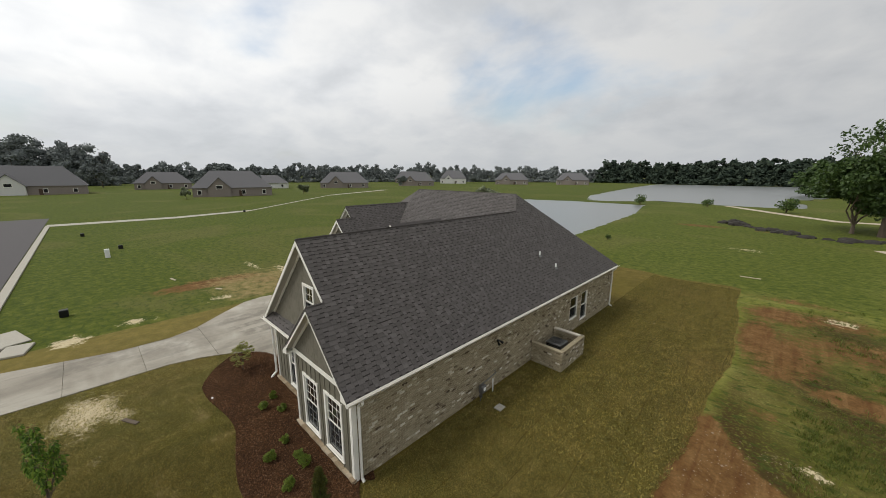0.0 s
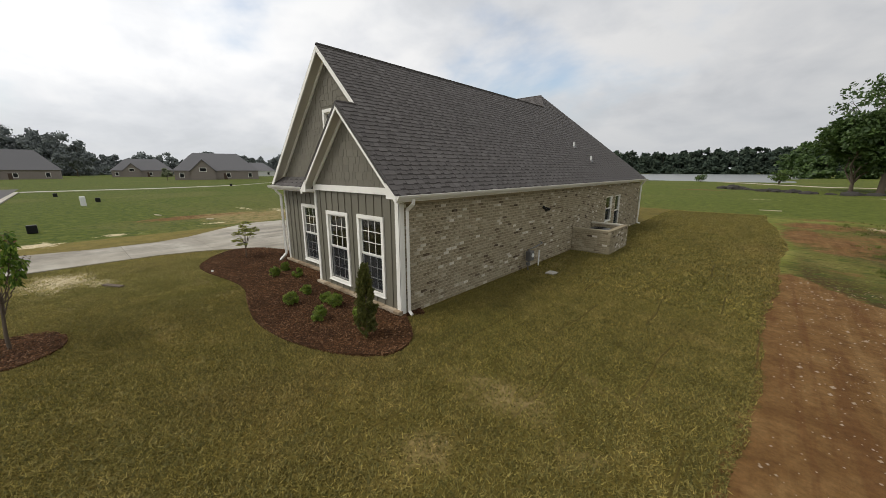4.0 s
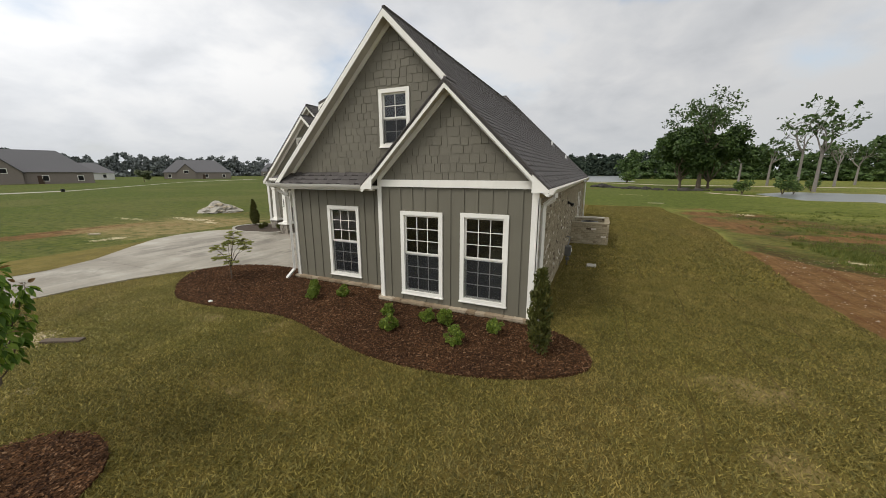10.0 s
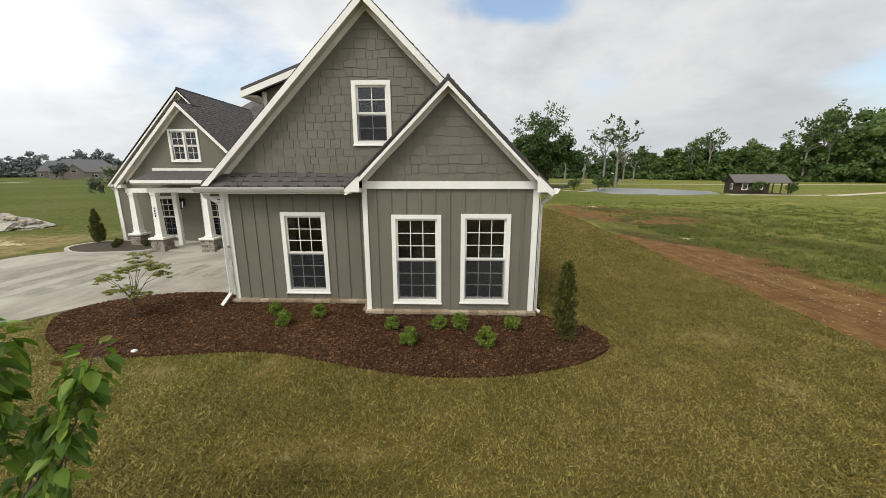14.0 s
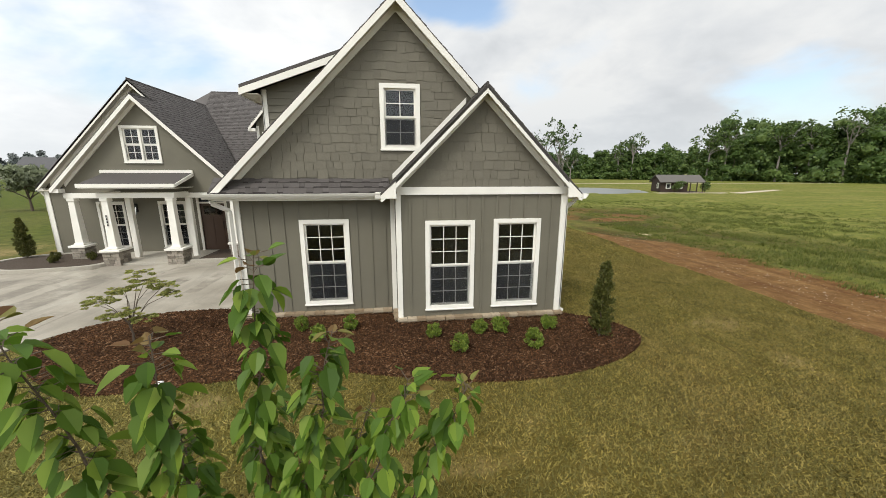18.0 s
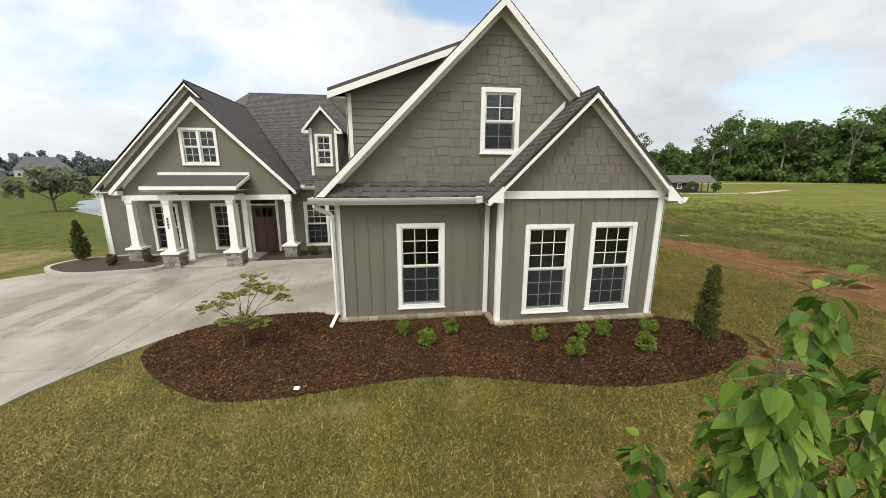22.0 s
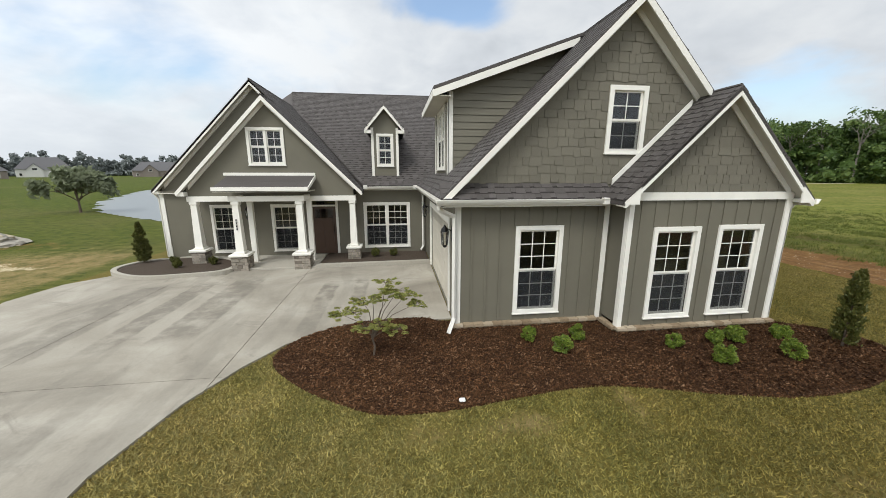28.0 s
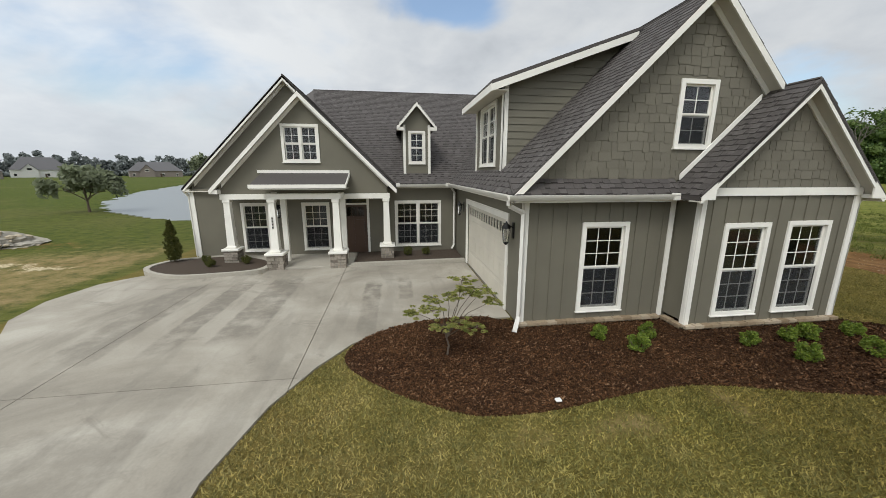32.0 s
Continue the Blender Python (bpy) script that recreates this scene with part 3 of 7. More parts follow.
def wall_mesh(fr, base, profile, holes, thick):
    """A wall with real openings. profile: (u, top) points; holes: (u0, u1, v0, v1)."""
    def top(u):
        for (a, za), (b, zb) in zip(profile, profile[1:]):
            if a - 1e-6 <= u <= b + 1e-6:
                return za + (zb - za) * (u - a) / (b - a) if b > a else zb
        return profile[-1][1]
    us = sorted({round(u, 4) for u, _ in profile} | {round(h[i], 4) for h in holes for i in (0, 1)})
    bm = bmesh.new()
    for a, b in zip(us, us[1:]):
        if b - a < 1e-4:
            continue
        mid = (a + b) / 2
        cuts = sorted((h[2], h[3]) for h in holes if h[0] - 1e-4 < mid < h[1] + 1e-4)
        lo = base
        for c0, c1 in cuts:
            fr.poly([(a, lo), (b, lo), (b, c0), (a, c0)], 0, -thick, bm)
            lo = c1
        fr.poly([(a, lo), (b, lo), (b, top(b)), (a, top(a))], 0, -thick, bm)
    bmesh.ops.remove_doubles(bm, verts=bm.verts[:], dist=0.0005)
    return bm


def window_unit(fr, u0, u1, v0, v1, parent, cols, rows, sashes=1, trim=0.09, name="window", label="white double-hung window with grilles"):
    """Cased double-hung window: casing, sill, two sashes with grilles, panes."""
    w = new(name)
    w.parent = parent
    w["label"] = label
    part("side_casing", fr.box(u0, u0 + trim, v0, v1, -0.02, 0.035), WHITE, w)
    part("side_casing", fr.box(u1 - trim, u1, v0, v1, -0.02, 0.035), WHITE, w)
    part("head_casing", fr.box(u0 + trim, u1 - trim, v1 - trim, v1, -0.02, 0.035), WHITE, w)
    part("apron", fr.box(u0 + trim, u1 - trim, v0, v0 + trim * 0.9, -0.02, 0.04), WHITE, w)
    part("sill", fr.box(u0 - 0.015, u1 + 0.015, v0 - 0.012, v0 + 0.012, -0.02, 0.055), WHITE, w)
    a0, a1, b0, b1 = u0 + trim, u1 - trim, v0 + trim * 0.9, v1 - trim
    n = sashes
    mull = 0.07
    wd = (a1 - a0 - mull * (n - 1)) / n
    for k in range(n):
        s0 = a0 + k * (wd + mull)
        s1 = s0 + wd
        if k < n - 1:
            part("mullion", fr.box(s1, s1 + mull, b0, b1, -0.03, 0.02), WHITE, w)
        mid = (b0 + b1) / 2
        for q, (c0, c1, depth) in enumerate(((mid, b1, -0.02), (b0, mid, -0.045))):
            bm = bmesh.new()
            st = 0.038
            fr.box(s0, s0 + st, c0, c1, depth - 0.03, depth, bm)
            fr.box(s1 - st, s1, c0, c1, depth - 0.03, depth, bm)
            fr.box(s0 + st, s1 - st, c0, c0 + st, depth - 0.03, depth, bm)
            fr.box(s0 + st, s1 - st, c1 - st, c1, depth - 0.03, depth, bm)
            iw, ih = s1 - s0 - 2 * st, c1 - c0 - 2 * st
            g = 0.0085
            for i in range(1, cols):
                x = s0 + st + iw * i / cols
                fr.box(x - g, x + g, c0 + st, c1 - st, depth - 0.02, depth - 0.008, bm)
            for j in range(1, rows):
                y = c0 + st + ih * j / rows
                fr.box(s0 + st, s1 - st, y - g, y + g, depth - 0.0195, depth - 0.0085, bm)
            bmesh.ops.remove_doubles(bm, verts=bm.verts[:], dist=0.0005)
            part("sash", bm, WHITE, w)
            p = part("pane", fr.box(s0 + st - 0.004, s1 - st + 0.004, c0 + st - 0.004, c1 - st + 0.004, depth - 0.017, depth - 0.013), GLASS, w)
            p.visible_shadow = False
            if q == 1 and c1 - c0 > 0.55:
                part("insect_screen", fr.box(s0 + 0.02, s1 - 0.02, c0 + 0.02, c1 - 0.022, -0.012, -0.008), SCREEN, w)
    return w

# ---------------------------------------------------------------- the house
S = 1.0             # pitch of the garage wing's roof
ZE = 2.81           # top of the roof at the eaves
XR, XL = 0.21, -7.31     # eaves of the garage wing
RX, RZ = -3.55, 6.573
SX, SZ = -1.86, 4.88     # ridge of the small gable
SXL = -3.93              # its inner eave
house = thing("house", "grey-taupe one-and-a-half storey brick and board house with white trim", "house")

front = Frame2((0, 0, 0), (1, 0, 0), (0, -1, 0))          # bump-out face
mid_f = Frame2((0, 0.6, 0), (1, 0, 0), (0, -1, 0))        # garage gable face
left_f = Frame2((-6.95, 0, 0), (0, 1, 0), (-1, 0, 0))     # garage door side
porch_f = Frame2((0, 7.95, 0), (1, 0, 0), (0, -1, 0))      # front wall
pgable_f = Frame2((0, 6.98, 0), (1, 0, 0), (0, -1, 0))    # porch gable face
rgable_f = Frame2((0, 8.1, 0), (1, 0, 0), (0, -1, 0))
TH = 0.14
T = 0.09

W1, W2, W3 = (-5.71, -4.67, 0.30, 2.23), (-3.05, -2.00, 0.30, 2.25), (-1.59, -0.55, 0.32, 2.27)
WU = (-3.92, -3.09, 3.69, 5.00)
PW = (-13.19, -11.96, 3.54, 4.81)
FW = (-9.45, -7.61, 0.32, 2.14)
P1, P2 = (-15.12, -14.14, 0.26, 2.10), (-12.95, -11.93, 0.26, 2.10)


def hole(w):
    return (w[0] + T * 0.8, w[1] - T * 0.8, w[2] + T * 0.7, w[3] - T * 0.8)


# walls
part("wall", wall_mesh(front, 0.08, [(-3.62, 3.00), (SX, SZ - 0.112), (-0.02, 2.925)], [hole(W2), hole(W3)], TH), SIDING, house, "taupe board and batten wall")
part("wall", box(-3.62, -3.62 + TH, TH, 0.6, 0.2, 2.78), SIDING, house)
part("wall", wall_mesh(mid_f, 0.08, [(-6.95, 3.05), (RX, RZ - 0.112), (-0.02, 2.925)], [hole(W1), hole(WU)], TH), SIDING, house, "taupe gable wall")
GD = (1.62, 5.92, 0.05, 2.19)
part("wall", wall_mesh(left_f, 0.05, [(0.74, 2.70), (7.95, 2.70)], [GD], TH), SIDING, house)
part("wall", wall_mesh(porch_f, 0.1, [(-16.75, 2.62), (-6.95, 2.62)], [hole(P1), hole(P2), hole(FW), (-11.48, -10.51, 0.1, 2.24)], TH), SIDING, house, "taupe smooth-panel porch wall")
part("wall", wall_mesh(rgable_f, 2.60, [(-16.75, 2.74), (-13.2, 6.41), (-9.9, 3.08)], [], TH), SIDING, house)
part("wall", wall_mesh(pgable_f, 2.45, [(-15.35, 2.75), (-12.5, 5.70), (-9.7, 2.87)], [hole(PW)], TH), SIDING, house)
part("wall", box(-16.75, -16.75 + TH, 8.10, 19.7, 0.1, 2.62), SIDING, house)
part("wall", box(-16.75, -0.14, 19.56, 19.7, 0.1, 2.78), SIDING, house)
BW = [(13.55, 14.55, 0.75, 2.05), (15.0, 15.9, 0.35, 2.05)]
part("wall", wall_mesh(Frame2((-0.010, 0, 0), (0, 1, 0), (1, 0, 0)), 0.0, [(0.02, 2.66), (19.7, 2.66)], BW, TH), MORTAR, house, "mortar backing of the brick wall")
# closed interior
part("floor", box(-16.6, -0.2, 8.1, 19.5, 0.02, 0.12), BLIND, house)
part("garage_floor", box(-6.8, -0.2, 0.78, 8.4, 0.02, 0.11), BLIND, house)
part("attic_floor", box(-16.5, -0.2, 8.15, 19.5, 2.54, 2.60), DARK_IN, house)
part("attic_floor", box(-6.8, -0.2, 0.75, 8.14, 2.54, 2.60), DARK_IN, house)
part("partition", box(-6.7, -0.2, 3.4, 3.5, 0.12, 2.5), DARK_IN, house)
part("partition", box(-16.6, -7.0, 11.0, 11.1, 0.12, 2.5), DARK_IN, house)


def roof_plane(points, name="roof", th=0.10):
    return part(name, prism(points, (0, 0, -th)), ROOFING, house, "dark brown asphalt shingle roof slope")


ZP = 2.66           # eaves of the porch side
PR, PLX = -9.37, -16.95  # its eaves across
PI, PO = (-12.5, 5.82), (-13.2, 6.53)    # ridges of the inner and the outer porch gable
P_ = (-4.45, 14.6, 7.47)
Q_ = (RX, 13.25, RZ)
PL = (-13.5, 14.6, 7.47)
G_ = (PO[0], 13.19, PO[1])
YF = 0.31           # front of the main rake
YS = -0.27          # front of the small gable's rake
YP = 0.30           # front of the pent roof
MAIN_R = [(XR, YS, ZE), (XR, 20.05, ZE), P_, Q_, (RX, YF, RZ), (SX, YF, SZ), (SX, YS, SZ)]
MAIN_L = [(XL, YF, ZE), (RX, YF, RZ), Q_, (XL, 7.6, ZE)]
SMALL_L = [(SXL, YS, ZE), (SX, YS, SZ), (SX, 0.60, SZ), (SXL, 0.60, ZE)]
PENT = [(XL, YP, ZE), (SXL + 0.15, YP, ZE), (SXL + 0.15, 0.6, 3.10), (XL, 0.6, 3.10)]
FRONT = [(XL, 7.6, ZE), Q_, P_, PL, G_, (PR, 7.6, ZE)]
PORCH_R = [(PR, 6.70, ZP), (PR, 7.6, ZP), G_, (PO[0], 7.8, PO[1]), (PI[0], 7.8, PI[1]), (PI[0], 6.70, PI[1])]
roof_plane(MAIN_R)
roof_plane(MAIN_L)
roof_plane(SMALL_L)
roof_plane(PENT, th=0.06)
roof_plane(FRONT)
roof_plane(PORCH_R)
roof_plane([(-15.55, 6.70, ZP), (PI[0], 6.70, PI[1]), (PI[0], 8.1, PI[1]), (-15.55, 8.1, ZP)])
roof_plane([(PLX, 7.8, ZP), (PO[0], 7.8, PO[1]), G_])
roof_plane([(PLX, 7.8, ZP), G_, PL])
roof_plane([(PLX, 7.8, ZP), PL, (PLX, 20.05, ZP)])
roof_plane([(XR, 20.05, ZE), P_, PL, (PLX, 20.05, ZP)])


def rake(fr, a, b, w0, w1, depth=0.155, label="white rake board"):
    """A board along a sloping gable edge, its top just under the roofing."""
    (u0, v0), (u1, v1) = a, b
    uc = u0 + (u1 - u0) * (depth - 0.11) / (v1 - v0)
    return part("rake_board", fr.poly([(u0, v0 - 0.03), (u1, v1 - 0.03), (u1, v1 - 0.03 - depth), (uc, v0 - 0.14), (u0, v0 - 0.14)], w0, w1), WHITE, house, label)


def gable_trim(fr, left, apex, right, over, depth=0.155):
    """White rake boards and sloping soffits of a gable that stands over its wall."""
    for a in (left, right):
        if a is None:
            continue
        rake(fr, a, apex, over, over + 0.03, depth)
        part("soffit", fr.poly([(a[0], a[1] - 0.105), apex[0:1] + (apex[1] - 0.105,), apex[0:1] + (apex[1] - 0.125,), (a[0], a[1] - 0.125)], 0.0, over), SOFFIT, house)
        k = (0.30 if a[1] < 3 else 0.0) / abs(apex[0] - a[0])
        b = (a[0] + (apex[0] - a[0]) * k, a[1] + (apex[1] - a[1]) * k)
        part("rake_frieze", fr.poly([(b[0], b[1] - 0.10), apex[0:1] + (apex[1] - 0.10,), apex[0:1] + (apex[1] - 0.265,), (b[0], b[1] - 0.265)], 0.0, 0.032), WHITE, house, "white frieze board under the sloping soffit")


gable_trim(front, (SXL, ZE), (SX, SZ), (XR, ZE), 0.24)
for tip, inner in ((SXL, -3.63), (XR, -0.10)):
    part("rake_tail", front.poly([(tip, ZE - 0.03), (tip, 2.73), (inner, 2.73), (inner, ZE - 0.05 + 0.98 * abs(inner - tip))], 0.244, 0.274), WHITE, house, "white boxed end of the rake board")
gable_trim(mid_f, (XL, ZE), (RX, RZ), (-1.93, 4.95), 0.27)
gable_trim(pgable_f, (-15.55, ZP), PI, (PR, ZP), 0.26)
gable_trim(rgable_f, (PLX, ZP), PO, (-12.5, 5.82), 0.27)

# friezes, corner boards
part("frieze_board", front.box(-3.62, 0.0, 2.785, 2.94, 0.034, 0.052), WHITE, house)
for u0, u1 in ((-3.64, -3.54), (-0.12, 0.02)):
    part("corner_board", front.box(u0, u1, 0.1, 2.785, 0.0, 0.03), WHITE, house)
part("corner_board", box(0.0, 0.03, -0.03, 0.11, 0.05, 2.62), WHITE, house)
part("corner_board", mid_f.box(-6.98, -6.87, 0.1, 2.75, 0.0, 0.03), WHITE, house)
part("corner_board", left_f.box(0.57, 0.68, 0.1, 2.75, 0.0, 0.03), WHITE, house)
part("corner_board", box(-3.65, -3.62, 0.0, 0.09, 0.1, 2.75), WHITE, house)
part("corner_board", porch_f.box(-16.78, -16.64, 0.12, 2.56, 0.0, 0.03), WHITE, house)
# eave returns
part("corner_board", mid_f.box(-3.77, -3.67, 0.1, 2.72, 0.0, 0.03), WHITE, house)
part("rake_board", mid_f.poly([(-3.70, ZE + 0.26), (-2.12, ZE + 1.84), (-2.12, ZE + 1.96), (-3.70, ZE + 0.38)], 0.034, 0.06), WHITE, house, "white board where the small roof meets the gable")
for u0, u1 in ((SXL + 0.01, -3.62), (0.0, XR - 0.01)):
    part("eave_return", front.box(u0, u1, 2.73, 2.80, 0.0, 0.243), WHITE, house)
part("eave_return", rgable_f.box(PLX + 0.02, -16.74, 2.50, 2.62, 0.0, 0.26), WHITE, house)
part("eave_return", pgable_f.box(-15.53, -15.30, 2.50, 2.64, 0.0, 0.255), WHITE, house)
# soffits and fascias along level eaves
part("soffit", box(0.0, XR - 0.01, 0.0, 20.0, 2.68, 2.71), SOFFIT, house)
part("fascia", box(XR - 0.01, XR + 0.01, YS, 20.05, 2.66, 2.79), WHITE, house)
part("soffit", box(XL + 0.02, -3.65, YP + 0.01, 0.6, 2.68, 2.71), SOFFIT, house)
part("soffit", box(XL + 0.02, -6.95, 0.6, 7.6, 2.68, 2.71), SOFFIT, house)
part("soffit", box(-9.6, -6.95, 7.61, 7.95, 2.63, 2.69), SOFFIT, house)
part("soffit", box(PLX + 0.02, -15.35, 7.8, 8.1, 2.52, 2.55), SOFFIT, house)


def gutter(a, b, out, label="white eaves gutter"):
    """K-style gutter from a to b; out points away from the roof."""
    a, b, o = Vector(a), Vector(b), Vector(out)
    prof = [(0, 0), (0.05, -0.105), (0.06, -0.10), (0.10, -0.045), (0.12, 0.0), (0.11, 0.0), (0.09, -0.03), (0.05, -0.09), (0.012, -0.09), (0.012, 0)]
    prof[1] = (0.0, -0.105)
    bm = bmesh.new()
    r = [[bm.verts.new(p + o * u + Vector((0, 0, v))) for u, v in prof] for p in (a, b)]
    n = len(prof)
    for i in range(n):
        bm.faces.new((r[0][i], r[0][(i + 1) % n], r[1][(i + 1) % n], r[1][i]))
    bm.faces.new(r[0])
    bm.faces.new(r[1][::-1])
    bmesh.ops.recalc_face_normals(bm, faces=bm.faces[:])
    return part("gutter", bm, GUTTER, house, label)


gutter((XR + 0.012, YS - 0.02, 2.80), (XR + 0.012, 20.05, 2.80), (1, 0, 0))
gutter((XL - 0.09, YP - 0.002, 2.80), (SXL - 0.01, YP - 0.002, 2.80), (0, -1, 0))
gutter((XL - 0.002, YP, 2.80), (XL - 0.002, 7.5, 2.80), (-1, 0, 0))
gutter((PR, 7.598, 2.77), (XL - 0.02, 7.598, 2.80), (0, -1, 0))
for x, y in ((PR + 0.06, 7.52), (XL - 0.10, 7.50), (SXL - 0.06, YP - 0.06)):
    part("gutter_end", box(x - 0.07, x + 0.07, y - 0.05, y + 0.05, 2.69, 2.825, 0.008), GUTTER, house, "white gutter end box")
part("fascia", box(XL, XL + 0.02, YP, 7.6, 2.66, 2.79), WHITE, house)
part("fascia", box(XL + 0.02, SXL - 0.02, YP, YP + 0.02, 2.66, 2.79), WHITE, house)


def downspout(points, label="white downspout"):
    """Rectangular downpipe along the points."""
    bm = bmesh.new()
    for a, b in zip(points, points[1:]):
        tube([a, b], 0.048, 4, bm)
    return part("downspout", bm, GUTTER, house, label)


downspout([(0.28, 0.16, 2.71), (0.28, 0.16, 2.62), (0.08, 0.16, 2.47), (0.08, 0.16, 0.12), (0.18, 0.16, 0.05)])
downspout([(0.28, 19.6, 2.70), (0.08, 19.6, 2.45), (0.08, 19.6, 0.1), (0.25, 19.6, 0.05)])
downspout([(-7.33, 0.45, 2.70), (-7.33, 0.45, 2.60), (-7.02, 0.48, 2.45), (-7.02, 0.48, 0.32), (-7.16, 0.30, 0.06)])
downspout([(-7.3, 7.55, 2.70), (-7.08, 7.87, 2.45), (-7.08, 7.87, 0.35), (-7.2, 7.75, 0.2)])
downspout([(-16.98, 7.95, 2.58), (-16.84, 8.0, 2.35), (-16.84, 8.0, 0.12)])

# windows
for fr, w, c, r in ((mid_f, W1, 3, 3), (front, W2, 3, 3), (front, W3, 3, 3), (mid_f, WU, 2, 2)):
    window_unit(fr, *w, house, c, r)
window_unit(pgable_f, *PW, house, 2, 2, 2, label="white twin window with grilles in the porch gable")
window_unit(porch_f, *FW, house, 3, 3, 2, label="white twin window with grilles")
for w in (P1, P2):
    window_unit(porch_f, *w, house, 3, 3)
for a, b, c, d in BW:
    window_unit(Frame2((-0.05, 0, 0), (0, 1, 0), (1, 0, 0)), a, b, c, d, house, 1, 1, trim=0.05, label="white window in the brick side wall")

# board and batten strips
for fr, xs, z0, z1, skip in ((front, [-3.36 + 0.305 * i for i in range(11)], 0.12, 2.785, (W2, W3)), (mid_f, [-6.64 + 0.305 * i for i in range(10)], 0.12, 2.66, (W1,))):
    for x in xs:
        spans = [(z0, z1)]
        for w in skip:
            if w[0] - 0.03 < x < w[1] + 0.03:
                spans = [(z0, w[2]), (w[3], z1)]
        for a, b in spans:
            part("batten", fr.box(x - 0.022, x + 0.022, a, b, 0.002, 0.02), SIDING, house)

# shed dormer on the garage roof
DX, DY0, DY1, DZ = -6.84, 2.55, 5.25, 5.225
shed_side = Frame2((0, DY0, 0), (1, 0, 0), (0, -1, 0))
shed_face = Frame2((DX, 0, 0), (0, 1, 0), (-1, 0, 0))
dormer = new("shed_dormer")
dormer.parent = house
dormer["label"] = "shed dormer with lap siding and white trim"
SS = 0.36


def roof_left(x):
    return ZE + S * (x - XL)


xt = (DZ - SS * DX - ZE + S * XL) / (S - SS)
for yy in (DY0, DY1 - 0.12):
    fr = Frame2((0, yy, 0), (1, 0, 0), (0, -1, 0))
    part("side_wall", fr.poly([(DX, roof_left(DX) - 0.1), (DX, DZ), (min(xt, RX), DZ + SS * (min(xt, RX) - DX))], 0, -0.12), SIDING, dormer)
SWIN = (DY0 + 0.56, DY1 - 0.56, 3.38, 5.02)
part("face_wall", wall_mesh(shed_face, roof_left(DX) - 0.15, [(DY0 + 0.12, DZ), (DY1 - 0.12, DZ)], [hole(SWIN)], 0.12), SIDING, dormer)
for i in range(20):
    v0 = 3.20 + 0.165 * i
    xa = DX
    xb = (v0 + 0.12 - ZE) / S + XL
    xlim = min(xb, -3.6)
    if v0 > DZ - 0.1:
        xa = DX + (v0 + 0.16 - DZ) / SS
    if xlim - xa > 0.1:
        b = bmesh.new()
        vs = [(xa, v0, 0.004), (xlim, v0, 0.004), (xlim, v0, 0.022), (xa, v0, 0.022), (xa, v0 + 0.16, 0.002), (xlim, v0 + 0.16, 0.002), (xlim, v0 + 0.16, 0.006), (xa, v0 + 0.16, 0.006)]
        v = [b.verts.new(shed_side.at(*p)) for p in vs]
        for f in ((3, 2, 1, 0), (4, 5, 6, 7), (0, 1, 5, 4), (1, 2, 6, 5), (2, 3, 7, 6), (3, 0, 4, 7)):
            b.faces.new([v[i2] for i2 in f])
        bmesh.ops.recalc_face_normals(b, faces=b.faces[:])
        part("lap_board", b, SIDING, dormer)
EX = DX - 0.40
part("dormer_roof", prism([(EX, DY0 - 0.35, DZ - 0.40 * SS + 0.16), (xt + 0.1, DY0 - 0.35, DZ + SS * (xt + 0.1 - DX) + 0.16), (xt + 0.1, DY1 + 0.35, DZ + SS * (xt + 0.1 - DX) + 0.16), (EX, DY1 + 0.35, DZ - 0.40 * SS + 0.16)], (0, 0, -0.07)), ROOFING, dormer)
ez = DZ - 0.40 * SS
part("rake_board", Frame2((0, DY0 - 0.33, 0), (1, 0, 0), (0, -1, 0)).poly([(EX, ez + 0.08), (xt, DZ + SS * (xt - DX) + 0.08), (xt, DZ + SS * (xt - DX) - 0.07), (EX, ez - 0.07)], 0, 0.025), WHITE, dormer)
part("soffit", prism([(EX, DY0 - 0.32, ez + 0.05), (xt, DY0 - 0.32, DZ + SS * (xt - DX) + 0.05), (xt, DY0, DZ + SS * (xt - DX) + 0.05), (EX, DY0, ez + 0.05)], (0, 0, -0.02)), SOFFIT, dormer)
part("fascia", box(EX - 0.02, EX, DY0 - 0.35, DY1 + 0.35, ez - 0.07, ez + 0.09), WHITE, dormer)
part("soffit", prism([(EX, DY0 - 0.3, ez - 0.02), (DX, DY0 - 0.3, ez - 0.02), (DX, DY1 + 0.3, ez - 0.02), (EX, DY1 + 0.3, ez - 0.02)], (0, 0, -0.02)), SOFFIT, dormer)
part("corner_board", shed_side.box(DX - 0.02, DX + 0.10, 3.18, DZ - 0.02, 0.0, 0.03), WHITE, dormer)
part("corner_board", shed_face.box(DY0 - 0.03, DY0 + 0.09, 3.18, DZ - 0.04, 0.0, 0.03), WHITE, dormer)
part("corner_board", shed_face.box(DY1 - 0.10, DY1, 3.18, DZ - 0.04, 0.0, 0.03), WHITE, dormer)
window_unit(shed_face, *SWIN, dormer, 2, 2, 2)

